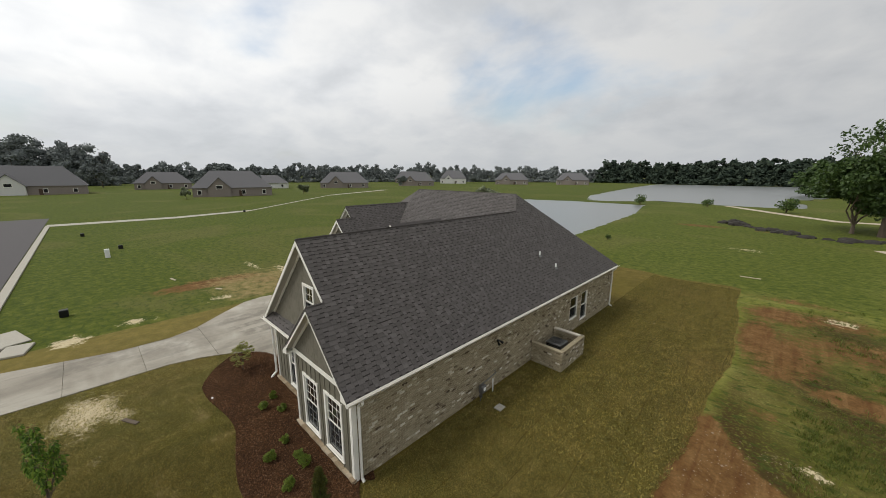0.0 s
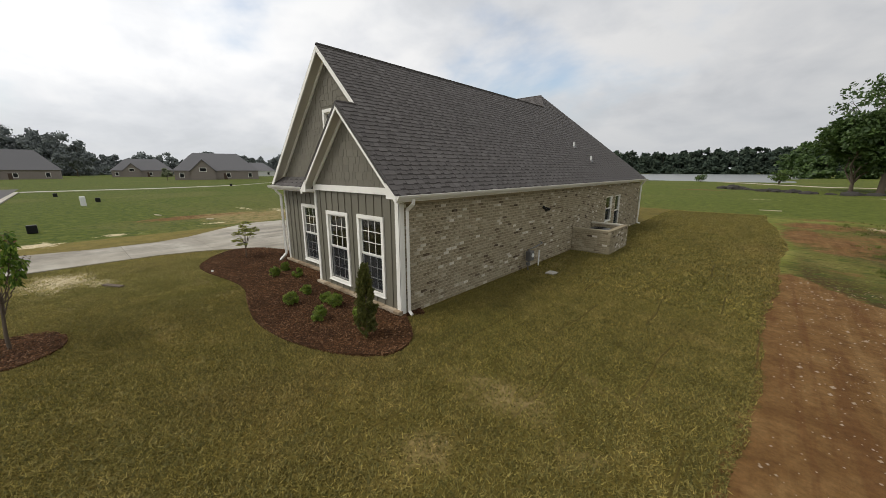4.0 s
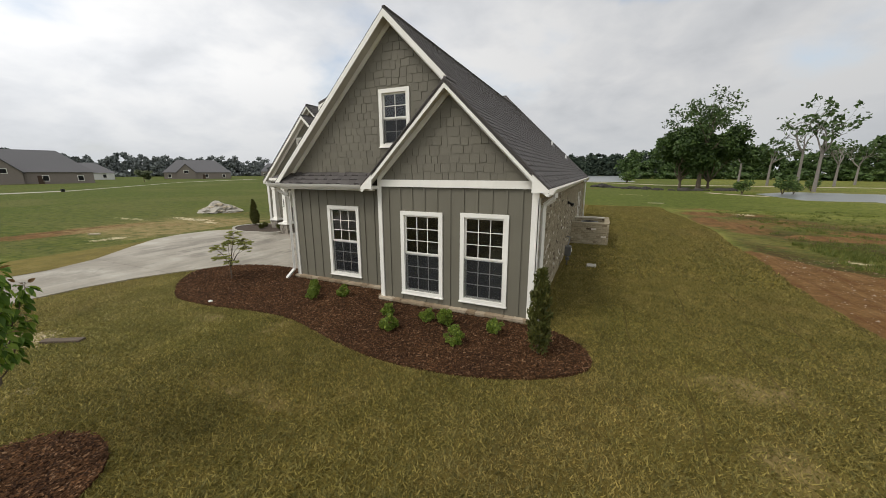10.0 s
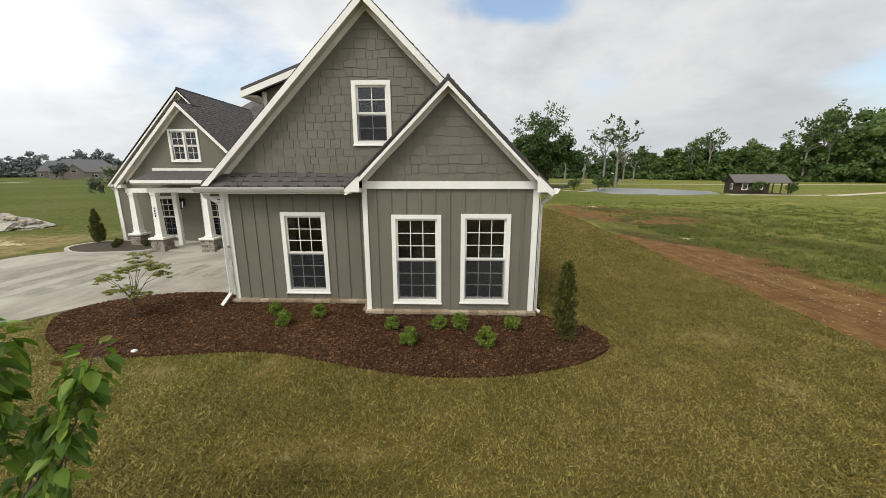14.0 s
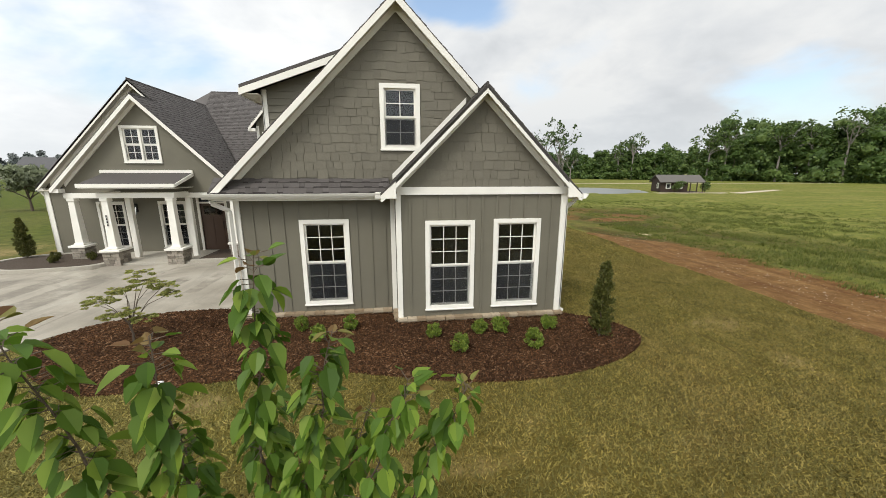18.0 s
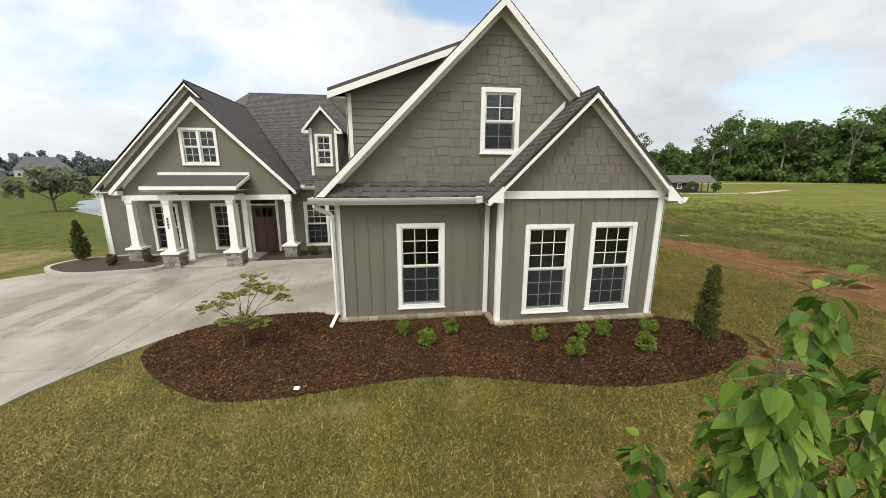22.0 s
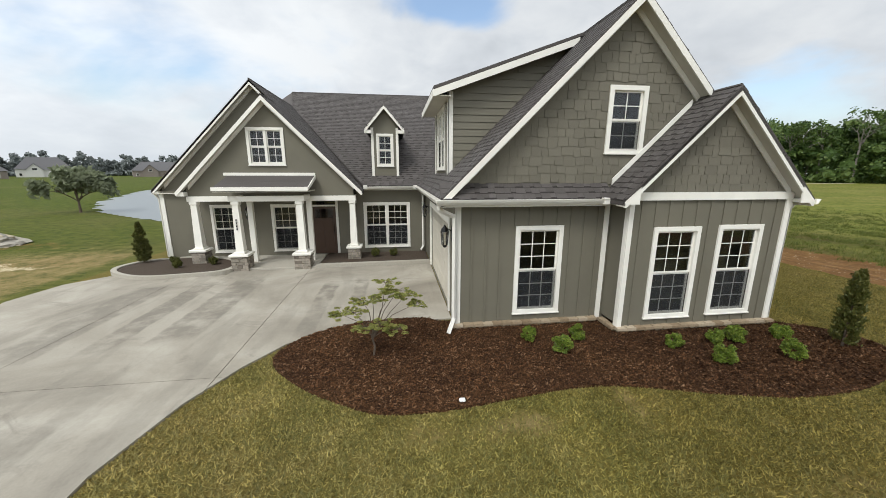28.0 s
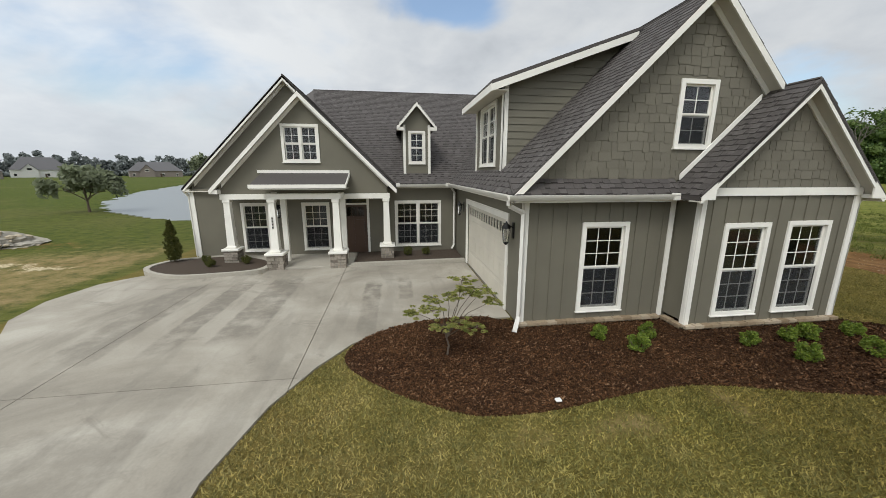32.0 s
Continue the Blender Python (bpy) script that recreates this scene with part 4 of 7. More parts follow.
# small gabled dormer on the main roof
gd = new("gable_dormer")
gd.parent = house
gd["label"] = "small gabled dormer with a narrow window"
DGX, DGY = -8.53, 8.15
DF = Frame2((DGX, DGY, 0), (1, 0, 0), (0, -1, 0))
zb = ZE + 0.676 * (DGY - 7.6)
GW = (-0.33, 0.33, 3.54, 4.78)
part("front_wall", wall_mesh(DF, zb - 0.1, [(-0.53, 5.12), (0, 5.74), (0.53, 5.12)], [hole(GW)], 0.1), SIDING, gd)
for s in (-1, 1):
    part("cheek", box(DGX + s * 0.48 - 0.05, DGX + s * 0.48 + 0.05, DGY + 0.1, 11.2, zb - 0.2, 5.02), SIDING, gd)
    part("corner_board", DF.box(s * 0.48 - 0.05, s * 0.48 + 0.05, zb - 0.02, 5.0, 0.0, 0.03), WHITE, gd)
    part("dormer_roof", prism([(DGX + s * 0.76, DGY - 0.25, 4.95), (DGX, DGY - 0.25, 5.84), (DGX, 12.3, 5.84), (DGX + s * 0.76, 11.0, 4.95)], (0, 0, -0.07)), ROOFING, gd)
    part("rake_board", DF.poly([(s * 0.76, 4.93), (0, 5.81), (0, 5.66), (s * 0.76, 4.78)], 0.22, 0.25), WHITE, gd)
    part("eave_return", DF.box(*sorted((s * 0.50, s * 0.76)), 4.78, 4.90, 0.0, 0.22), WHITE, gd)
window_unit(DF, *GW, gd, 2, 2, trim=0.08)

# porch
part("porch_slab", box(-15.7, -10.95, 5.95, 7.95, 0.0, 0.10, 0.01), CURB_CONC, house)
part("beam", box(-15.33, -9.62, 6.90, 7.06, 2.30, 2.48, 0.006), WHITE, house)
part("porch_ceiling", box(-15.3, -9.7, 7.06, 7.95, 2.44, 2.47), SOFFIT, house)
part("beam", box(-13.62, -11.22, 6.02, 6.18, 2.36, 2.54, 0.006), WHITE, house)
for x in (-13.62, -11.37):
    part("beam", box(x, x + 0.15, 6.18, 6.90, 2.36, 2.54), WHITE, house)
part("portico_roof", prism([(-13.93, 5.75, 2.82), (-11.02, 5.75, 2.82), (-11.02, 6.98, 3.20), (-13.93, 6.98, 3.20)], (0, 0, -0.07)), ROOFING, house)
part("fascia", box(-13.95, -11.0, 5.72, 5.75, 2.72, 2.84), WHITE, house)
part("band_board", pgable_f.box(-14.05, -11.0, 3.19, 3.29, 0.0, 0.05), WHITE, house)
part("soffit", box(-13.92, -11.03, 5.75, 6.90, 2.68, 2.70), SOFFIT, house)
part("fascia", prism([(-11.02, 5.73, 2.72), (-11.02, 5.73, 2.82), (-11.02, 6.97, 3.20), (-11.02, 6.97, 3.08)], (0.03, 0, 0)), WHITE, house)


def porch_column(x, y, pier=0.46, top=2.30):
    c = new("porch_column")
    c.parent = house
    c["label"] = "tapered white column on a stacked stone pier"
    rnd = random.Random(int(x * 100))
    pr = new("pier")
    pr.parent = c
    pr["label"] = "stacked stone pier"
    z = 0.0
    while z < 0.50:
        h = rnd.uniform(0.07, 0.13)
        for side in range(4):
            u = -pier / 2
            ca, sa = math.cos(side * math.pi / 2), math.sin(side * math.pi / 2)
            while u < pier / 2 - 0.02:
                w = min(rnd.uniform(0.14, 0.30), pier / 2 - u)
                d = rnd.uniform(-0.012, 0.012)
                vs = []
                for (uu, zz) in ((u, z), (u + w - 0.012, z), (u + w - 0.012, z + h - 0.012), (u, z + h - 0.012)):
                    for dd in (pier / 2 + d + rnd.uniform(-0.004, 0.004), pier / 2 - 0.08):
                        vs.append((x + uu * ca + dd * sa, y + uu * sa - dd * ca, zz))
                soup("stone", vs, [(0, 2, 4, 6), (1, 7, 5, 3), (0, 1, 3, 2), (2, 3, 5, 4), (4, 5, 7, 6), (6, 7, 1, 0)], STONE, pr)
                u += w
        z += h
    part("pier_core", box(x - pier / 2 + 0.03, x + pier / 2 - 0.03, y - pier / 2 + 0.03, y + pier / 2 - 0.03, 0.0, 0.53), MORTAR, c)
    part("pier_cap", box(x - pier / 2 - 0.05, x + pier / 2 + 0.05, y - pier / 2 - 0.05, y + pier / 2 + 0.05, 0.53, 0.61, 0.012), WHITE, c)
    bm = bmesh.new()
    a, b2 = 0.128, 0.095
    lo = [bm.verts.new((x + sx * a, y + sy * a, 0.68)) for sx, sy in ((-1, -1), (1, -1), (1, 1), (-1, 1))]
    hi = [bm.verts.new((x + sx * b2, y + sy * b2, top - 0.1)) for sx, sy in ((-1, -1), (1, -1), (1, 1), (-1, 1))]
    for i in range(4):
        bm.faces.new((lo[i], lo[(i + 1) % 4], hi[(i + 1) % 4], hi[i]))
    bm.faces.new(hi)
    bm.faces.new(lo[::-1])
    part("shaft", bm, WHITE, c)
    part("base_moulding", box(x - 0.17, x + 0.17, y - 0.17, y + 0.17, 0.61, 0.68, 0.015), WHITE, c)
    part("capital", box(x - 0.125, x + 0.125, y - 0.125, y + 0.125, top - 0.11, top, 0.015), WHITE, c)


for x in (-15.15, -9.76):
    porch_column(x, 7.02)
for x in (-13.42, -11.40):
    porch_column(x, 6.12, 0.52, 2.36)
    part("post", box(x + 0.02, x + 0.20, 6.90, 7.06, 0.10, 2.30, 0.006), WHITE, house)

# front door
fd = new("front_door")
fd.parent = house
fd["label"] = "dark wood front door with a small glazed top and transom"
bm = bmesh.new()
porch_f.box(-11.55, -11.46, 0.10, 2.30, -0.02, 0.03, bm)
porch_f.box(-10.53, -10.44, 0.10, 2.30, -0.02, 0.03, bm)
porch_f.box(-11.46, -10.53, 2.22, 2.30, -0.02, 0.03, bm)
porch_f.box(-11.46, -10.53, 2.00, 2.06, -0.06, 0.02, bm)
part("casing", bm, WHITE, fd)
bm = bmesh.new()
porch_f.box(-11.46, -10.53, 0.11, 2.00, -0.10, -0.05, bm)
for u0, u1, v0, v1 in ((-11.34, -11.03, 0.25, 1.42), (-10.96, -10.65, 0.25, 1.42)):
    porch_f.box(u0, u1, v0, v1, -0.05, -0.035, bm)
part("leaf", bm, DOOR_WOOD, fd)
for k in range(3):
    u = -11.34 + 0.24 * k
    part("door_pane", porch_f.box(u, u + 0.2, 1.54, 1.90, -0.05, -0.042), GLASS, fd)
part("transom_pane", porch_f.box(-11.44, -10.55, 2.07, 2.21, -0.07, -0.06), GLASS, fd)
part("handle", tube([(-10.63, 7.97, 0.95), (-10.63, 7.92, 1.00), (-10.63, 7.92, 1.22), (-10.63, 7.97, 1.27)], 0.012, 6), BLACK_METAL, fd, "black door handle")

# garage door
gdoor = new("garage_door")
gdoor.parent = house
gdoor["label"] = "closed cream sectional garage door with a row of small lights"
bm = bmesh.new()
left_f.box(GD[0] - 0.12, GD[0] + 0.02, 0.05, GD[3] + 0.14, -0.02, 0.03, bm)
left_f.box(GD[1] - 0.02, GD[1] + 0.12, 0.05, GD[3] + 0.14, -0.02, 0.03, bm)
left_f.box(GD[0] + 0.02, GD[1] - 0.02, GD[3] - 0.02, GD[3] + 0.14, -0.02, 0.03, bm)
part("casing", bm, WHITE, gdoor)
for i in range(4):
    v0 = GD[2] + 0.532 * i
    v1 = v0 + 0.524
    if i < 3:
        part("door_section", left_f.box(GD[0] + 0.02, GD[1] - 0.02, v0, v1, -0.10, -0.05), DOOR_CREAM, gdoor)
        for k in range(8):
            u = GD[0] + 0.10 + 0.52 * k
            part("raised_panel", left_f.box(u, u + 0.42, v0 + 0.1, v1 - 0.1, -0.05, -0.043), DOOR_CREAM, gdoor)
    else:
        bm = bmesh.new()
        a, b = GD[0] + 0.02, GD[1] - 0.02
        left_f.box(a, b, v0, v0 + 0.16, -0.10, -0.05, bm)
        left_f.box(a, b, v1 - 0.12, v1, -0.10, -0.05, bm)
        n = 16
        for k in range(n + 1):
            u = a + (b - a) * k / n
            left_f.box(max(a, u - 0.035), min(b, u + 0.035), v0 + 0.16, v1 - 0.12, -0.10, -0.05, bm)
        part("door_section", bm, DOOR_CREAM, gdoor)
        part("door_pane", left_f.box(a + 0.03, b - 0.03, v0 + 0.15, v1 - 0.11, -0.08, -0.075), GLASS, gdoor)

# brick footing ledge under the board walls
led = new("brick_ledge")
led.parent = house
led["label"] = "tan brick ledge with sloped rowlock cap"


def ledge(fr, u0, u1):
    part("ledge_core", fr.box(u0, u1, 0.0, 0.085, 0.0, 0.085), MORTAR, led)
    n = max(1, int((u1 - u0) / 0.205))
    for i in range(n):
        a = u0 + (u1 - u0) * i / n
        b = u0 + (u1 - u0) * (i + 1) / n - 0.010
        part("brick", fr.poly([(a, 0.095), (b, 0.095), (b, 0.146 + 0.005 * ((i * 7) % 3)), (a, 0.146 + 0.005 * ((i * 5) % 3))], 0.0, 0.125 + 0.005 * ((i * 3) % 4)), LEDGE, led)
    for r in range(1):
        v = 0.015 + r * 0.077
        m = int((u1 - u0) / 0.205)
        for i in range(m):
            a = u0 + (u1 - u0) * (i + 0.5 * r) / m
            part("brick", fr.box(a, min(u1, a + (u1 - u0) / m - 0.010), v, v + 0.067, 0.02, 0.098), LEDGE, led)


ledge(front, -3.66, 0.05)
ledge(mid_f, -7.02, -3.78)
ledge(Frame2((-3.62, 0, 0), (0, 1, 0), (-1, 0, 0)), 0.0, 0.52)

# ---------------------------------------------------------------- ground
def smooth01(d, w):
    return np.clip(0.5 - d / (2 * w), 0, 1)


def axis(breaks):
    out = [breaks[0][0]]
    for (a, _), (b, s) in zip(breaks, breaks[1:]):
        n = max(1, int(round((b - a) / s)))
        out += [a + (b - a) * (i + 1) / n for i in range(n)]
    return np.array(out)


def inside(px, py, poly):
    c = np.zeros(px.shape, bool)
    n = len(poly)
    for i in range(n):
        (x0, y0), (x1, y1) = poly[i], poly[(i + 1) % n]
        t = ((y0 > py) != (y1 > py)) & (px < (x1 - x0) * (py - y0) / (y1 - y0 + 1e-9) + x0)
        c ^= t
    return c


LAKE_NEAR = [(-14, 44), (-15, 31), (-19, 21.5), (-24, 20), (-33, 27), (-42, 40), (-52, 62), (-62, 92), (-66, 104), (-40, 112), (-22, 110), (-17, 84)]
LAKE_FAR = [(-42, 122), (-36, 121), (-28, 128), (-25, 138), (-15, 135), (-5, 128), (9, 130), (13, 146), (7, 166), (18, 200), (34, 380), (-84, 380), (-74, 300), (-60, 200), (-52, 150)]
POND = [(22.5, 47.5), (31, 45.5), (38, 47.5), (43, 56), (40, 66), (30, 70), (23, 61)]
LAKES = [LAKE_NEAR, LAKE_FAR, POND]


def blobs(x, y, spots):
    """The highest of some soft oval patches: (x, y, half width, half depth, height)."""
    out = np.zeros_like(x)
    for cx, cy, rx, ry, k in spots:
        out = np.maximum(out, k * np.exp(-(((x - cx) / rx) ** 2 + ((y - cy) / ry) ** 2)))
    return out


def turf_edge(y):
    """Where the laid turf stops beside the bare strip."""
    return 6.05 + 0.048 * np.clip(y, 0, 18) - 0.07 * np.clip(y - 18, 0, 12) + 0.07 * np.sin(y * 0.9) + 0.03 * np.sin(y * 4.1)


def straw_at(x, y):
    s = blobs(x, y, ((3.3, -0.9, 1.3, 0.55, 0.62), (3.1, -2.5, 0.9, 0.5, 0.55), (4.4, 0.3, 0.8, 0.5, 0.45), (2.0, -2.6, 1.0, 0.3, 0.45), (-4.8, -2.2, 0.35, 0.6, 0.6), (-6.6, -2.4, 0.7, 0.35, 0.7), (-3.5, -3.9, 1.8, 0.35, 0.45), (-7.8, -2.4, 0.5, 0.25, 0.5), (4.7, -1.2, 0.8, 0.5, 0.45), (0.6, 6, 0.5, 5.0, 0.45)))
    return np.maximum(s, 0.55 * smooth01(np.abs(y - 8 - 0.1 * x) - 5.0, 2.0) * smooth01(x + 18.5, 0.5) * smooth01(-27 - x, 3))


def build_ground():
    xs = axis([(-1500, 0), (-400, 100), (-120, 10), (-40, 3), (-26, 1.0), (16, 0.4), (60, 2), (130, 6), (400, 40), (1500, 100)])
    ys = axis([(-1500, 0), (-300, 100), (-60, 20), (-14, 3), (30, 0.4), (130, 2), (360, 12), (1500, 100)])
    X, Y = np.meshgrid(xs, ys)
    Z = np.zeros_like(X)
    for lake in LAKES:
        Z = np.where(inside(X, Y, lake), -0.5, Z)
    near = (np.abs(X) < 60) & (np.abs(Y) < 60)
    Z += np.where(near & (X > 7.5), 0.05 * np.sin(X * 1.3 + Y * 0.7) * np.sin(Y * 0.9), 0)
    edge = turf_edge(Y)
    sod = smooth01(X - edge, 0.2) * smooth01(-18.0 - X, 0.8) * smooth01(Y - 30.4 + 0.25 * np.sin(X * 0.8), 0.6)
    end = 10.9 - 1.05 * np.maximum(X - 6.4, 0) + 0.35 * np.sin(X * 2.1)
    right = 9.3 + 0.35 * np.sin(Y * 0.45) + 0.2 * np.sin(Y * 1.7)
    soil = smooth01(edge - 0.12 - X, 0.2) * smooth01(X - right, 0.8) * smooth01(Y - end, 0.5)
    soil = np.maximum(soil, blobs(X, Y, ((8.4, 25.5, 2.4, 2.4, 0.78), (11, 26.2, 2.4, 1.6, 0.75), (9.2, 29.3, 4.0, 1.3, 0.55), (7.6, 20.5, 1.1, 4.0, 0.85), (8.4, 16.3, 1.4, 1.3, 0.65), (10.9, 15.6, 1.9, 0.9, 0.9), (13.6, 17.5, 3.0, 1.6, 0.7), (11, 21.5, 4.5, 3.0, 0.60), (8.8, 19.0, 1.9, 4.2, 0.72), (12.2, 15.4, 3.0, 1.1, 0.85), (8.2, 12.2, 0.9, 0.8, 0.55), (15, 13, 5, 3.0, 0.42), (17, 22, 5, 2.5, 0.45), (12, 5, 4, 4, 0.30), (-2.5, 71, 6, 2.5, 0.7), (6, 70, 3, 2.0, 0.5), (-24.6, 2.2, 1.7, 5.0, 0.85), (-22.6, 5.5, 2.0, 2.0, 0.6), (-26, 11.5, 5, 1.6, 0.5), (-21, 8, 4, 2.0, 0.5))))
    straw = straw_at(X, Y)
    sand = blobs(X, Y, ((-9.6, -5.3, 1.6, 1.1, 0.92), (-8.6, -4.5, 0.8, 0.5, 0.72), (-6.4, -5.2, 0.8, 0.3, 0.5), (-18.0, -5.9, 0.8, 0.9, 0.85), (-19.1, -3.1, 0.6, 1.0, 0.68), (-20.2, 1.6, 0.6, 1.2, 0.62), (-24.2, 7.8, 2.6, 0.4, 0.8), (-28, 6.2, 2.5, 0.4, 0.6), (-4.7, 53, 2.5, 1.0, 0.6), (5.4, 50.5, 3, 1.0, 0.62), (11.1, 26.6, 1.1, 0.7, 0.72), (11.0, 33.6, 2.6, 0.25, 0.66), (0.5, 30.7, 2.4, 0.2, 0.66), (-21.5, 7.3, 1.6, 0.35, 0.65), (2.8, 18.6, 1.4, 0.25, 0.6), (9.3, 9.6, 1.0, 0.4, 0.5)))
    lush = np.maximum(smooth01(X + 17, 2.0), 0.85 * smooth01(29.5 - Y, 1.0) * smooth01(X - 15 - 0.12 * Y, 8.0))
    rough = (0.55 + 0.45 * smooth01(6.0 - Y, 2.0)) * smooth01(turf_edge(Y) + 0.25 - X, 0.2) * smooth01(X - 17 - 2 * np.sin(Y * 0.4), 4.0) * smooth01(Y - 26 - 1.5 * np.sin(X * 0.7), 2.0) * (0.75 + 0.25 * np.sin(X * 1.1 + Y * 0.6))
    ny, nx = X.shape
    verts = np.stack([X.ravel(), Y.ravel(), Z.ravel()], 1)
    idx = np.arange(nx * ny).reshape(ny, nx)
    f = np.stack([idx[:-1, :-1], idx[:-1, 1:], idx[1:, 1:], idx[1:, :-1]], -1).reshape(-1, 4)
    me = bpy.data.meshes.new("ground")
    me.from_pydata(verts.tolist(), [], f.tolist())
    for nm, v in (("sod", sod), ("soil", soil), ("straw", straw), ("sand", sand), ("lush", lush), ("rough", rough)):
        a = me.attributes.new(nm, "FLOAT", "POINT")
        a.data.foreach_set("value", v.ravel().astype(np.float32))
    me.materials.append(GROUND)
    for p in me.polygons:
        p.use_smooth = True
    return tagged(new("ground", me), "olive sod lawn, green meadow and patches of red bare soil", "ground", kind="structure")


build_ground()


def flat_shape(name, poly, z, thick, mat, label, category, kind="structure"):
    ob = part(name, prism([(x, y, z) for x, y in poly], (0, 0, -thick)), mat)
    return tagged(ob, label, category, kind=kind)


def water(poly, label):
    """A still sheet a little under the bank."""
    cx, cy = sum(p[0] for p in poly) / len(poly), sum(p[1] for p in poly) / len(poly)
    grow = [(cx + (x - cx) * 1.04, cy + (y - cy) * 1.04) for x, y in poly]
    flat_shape("water", grow, -0.06, 0.1, WATER, label, "pond")


water(LAKE_NEAR, "still grey-blue lake behind the house")
water(LAKE_FAR, "broad grey-blue lake with a wooded far shore")
water(POND, "small pond with grassy banks beside the cabin")


def rounded(points, steps=6):
    """Catmull-Rom curve through the points, closed."""
    n = len(points)
    out = []
    for i in range(n):
        p0, p1, p2, p3 = (Vector((*points[(i + k) % n], 0)) for k in (-1, 0, 1, 2))
        for s in range(steps):
            t = s / steps
            q = 0.5 * ((2 * p1) + (p2 - p0) * t + (2 * p0 - 5 * p1 + 4 * p2 - p3) * t * t + (3 * p1 - p0 - 3 * p2 + p3) * t ** 3)
            out.append((q.x, q.y))
    return out


BED = rounded([(-6.9, 0.9), (-7.6, 1.2), (-8.9, 1.15), (-9.9, 0.7), (-10.4, 0.0), (-10.3, -0.55), (-9.64, -1.25), (-9.02, -1.68), (-8.39, -1.98), (-7.4, -2.0), (-6.53, -1.87), (-5.56, -1.75), (-4.71, -1.78), (-3.5, -2.12), (-2.3, -2.39), (-1.3, -2.39), (-0.6, -2.28), (0.29, -1.98), (0.95, -1.54), (1.17, -1.1), (0.9, -0.5), (0.06, 0.1), (0.06, 0.55), (-3.4, 0.75)], 4)
bed = flat_shape("mulch_bed", BED, 0.05, 0.1, MULCH, "dark brown mulch bed along the garage wall", "mulch bed")

# drive: sawn slabs
DRIVE = [(-6.97, 6.0), (-6.97, 1.1), (-8.6, 1.1), (-9.6, 0.85), (-10.35, 0.3), (-10.85, -0.45), (-11.3, -1.4), (-11.6, -2.6), (-11.6, -6.0), (-11.7, -14.0), (-16.8, -14.0), (-15.9, -8.0), (-14.9, -4.2), (-14.85, -2.2), (-15.4, -0.8), (-16.8, 0.9), (-17.9, 2.4), (-18.2, 3.6), (-18.0, 5.0), (-17.2, 5.9), (-16.0, 5.2), (-13.7, 5.45), (-13.7, 5.9), (-11.0, 5.95)]


def clip_poly(poly, axis_i, lo, hi):
    for sgn, lim in ((1, lo), (-1, hi)):
        res = []
        for i, a in enumerate(poly):
            b = poly[(i + 1) % len(poly)]
            da, db = sgn * (a[axis_i] - lim), sgn * (b[axis_i] - lim)
            if da >= 0:
                res.append(a)
            if (da >= 0) != (db >= 0):
                t = da / (da - db)
                res.append((a[0] + (b[0] - a[0]) * t, a[1] + (b[1] - a[1]) * t))
        poly = res
        if len(poly) < 3:
            return []
    return poly


drive = thing("driveway", "pale grey concrete driveway of sawn slabs, stained and streaked", "driveway", kind="structure")
gx = [-19.5, -14.9, -11.15, -6.9]
gy = [-14.1, -11.4, -8.7, -6.0, -3.4, -0.75, 4.3, 8.1]
for i in range(len(gx) - 1):
    for j in range(len(gy) - 1):
        q = clip_poly(clip_poly(DRIVE, 0, gx[i] + 0.006, gx[i + 1] - 0.006), 1, gy[j] + 0.006, gy[j + 1] - 0.006)
        if len(q) >= 3:
            part("slab", prism([(x, y, 0.04) for x, y in q], (0, 0, -0.14)), CONCRETE, drive)

# kerbed planting bed by the porch
KERB = rounded([(-13.8, 5.75), (-15.0, 5.35), (-16.2, 5.30), (-17.3, 5.95), (-17.6, 6.7), (-17.1, 7.5), (-15.5, 7.85), (-14.0, 7.0)], 5)
flat_shape("mulch_bed", KERB, 0.12, 0.12, OLD_MULCH, "mulch bed inside a concrete kerb beside the porch", "mulch bed")
bm = bmesh.new()
ring = [Vector((x, y, 0)) for x, y in KERB]
c0 = sum(ring, Vector()) / len(ring)
n = len(ring)
prof = [(1.05, 0.0), (1.05, 0.15), (0.95, 0.15), (0.95, 0.0)]
rr = [[bm.verts.new((c0 + (p - c0) * k).to_tuple()[:2] + (z,)) for k, z in prof] for p in ring]
for i in range(n):
    for k in range(4):
        bm.faces.new((rr[i][k], rr[i][(k + 1) % 4], rr[(i + 1) % n][(k + 1) % 4], rr[(i + 1) % n][k]))
bmesh.ops.recalc_face_normals(bm, faces=bm.faces[:])
tagged(part("kerb", bm, CURB_CONC), "rounded concrete kerb round the porch bed", "kerb", kind="structure")
flat_shape("mulch_bed", [(-10.9, 6.15), (-7.0, 6.3), (-7.0, 7.94), (-10.9, 7.94)], 0.12, 0.12, OLD_MULCH, "mulch bed under the front window", "mulch bed")
tagged(part("kerb", prism([(-11.0, 5.95, 0.16), (-6.98, 6.10, 0.16), (-6.98, 6.28, 0.16), (-11.0, 6.13, 0.16)], (0, 0, -0.16)), CURB_CONC), "straight concrete kerb under the front window", "kerb", kind="structure")
# street and far roads
flat_shape("road", [(-92, -9.2), (-25, -9.6), (-22, -24), (-92, -24)], 0.03, 0.1, ASPHALT, "grey asphalt street", "road")
tagged(part("kerb", prism([(-78, -9.1, 0.12), (-24.5, -9.5, 0.12), (-24.5, -9.0, 0.12), (-78, -8.6, 0.12)], (0, 0, -0.15)), CURB_CONC), "pale concrete street kerb", "kerb", kind="structure")

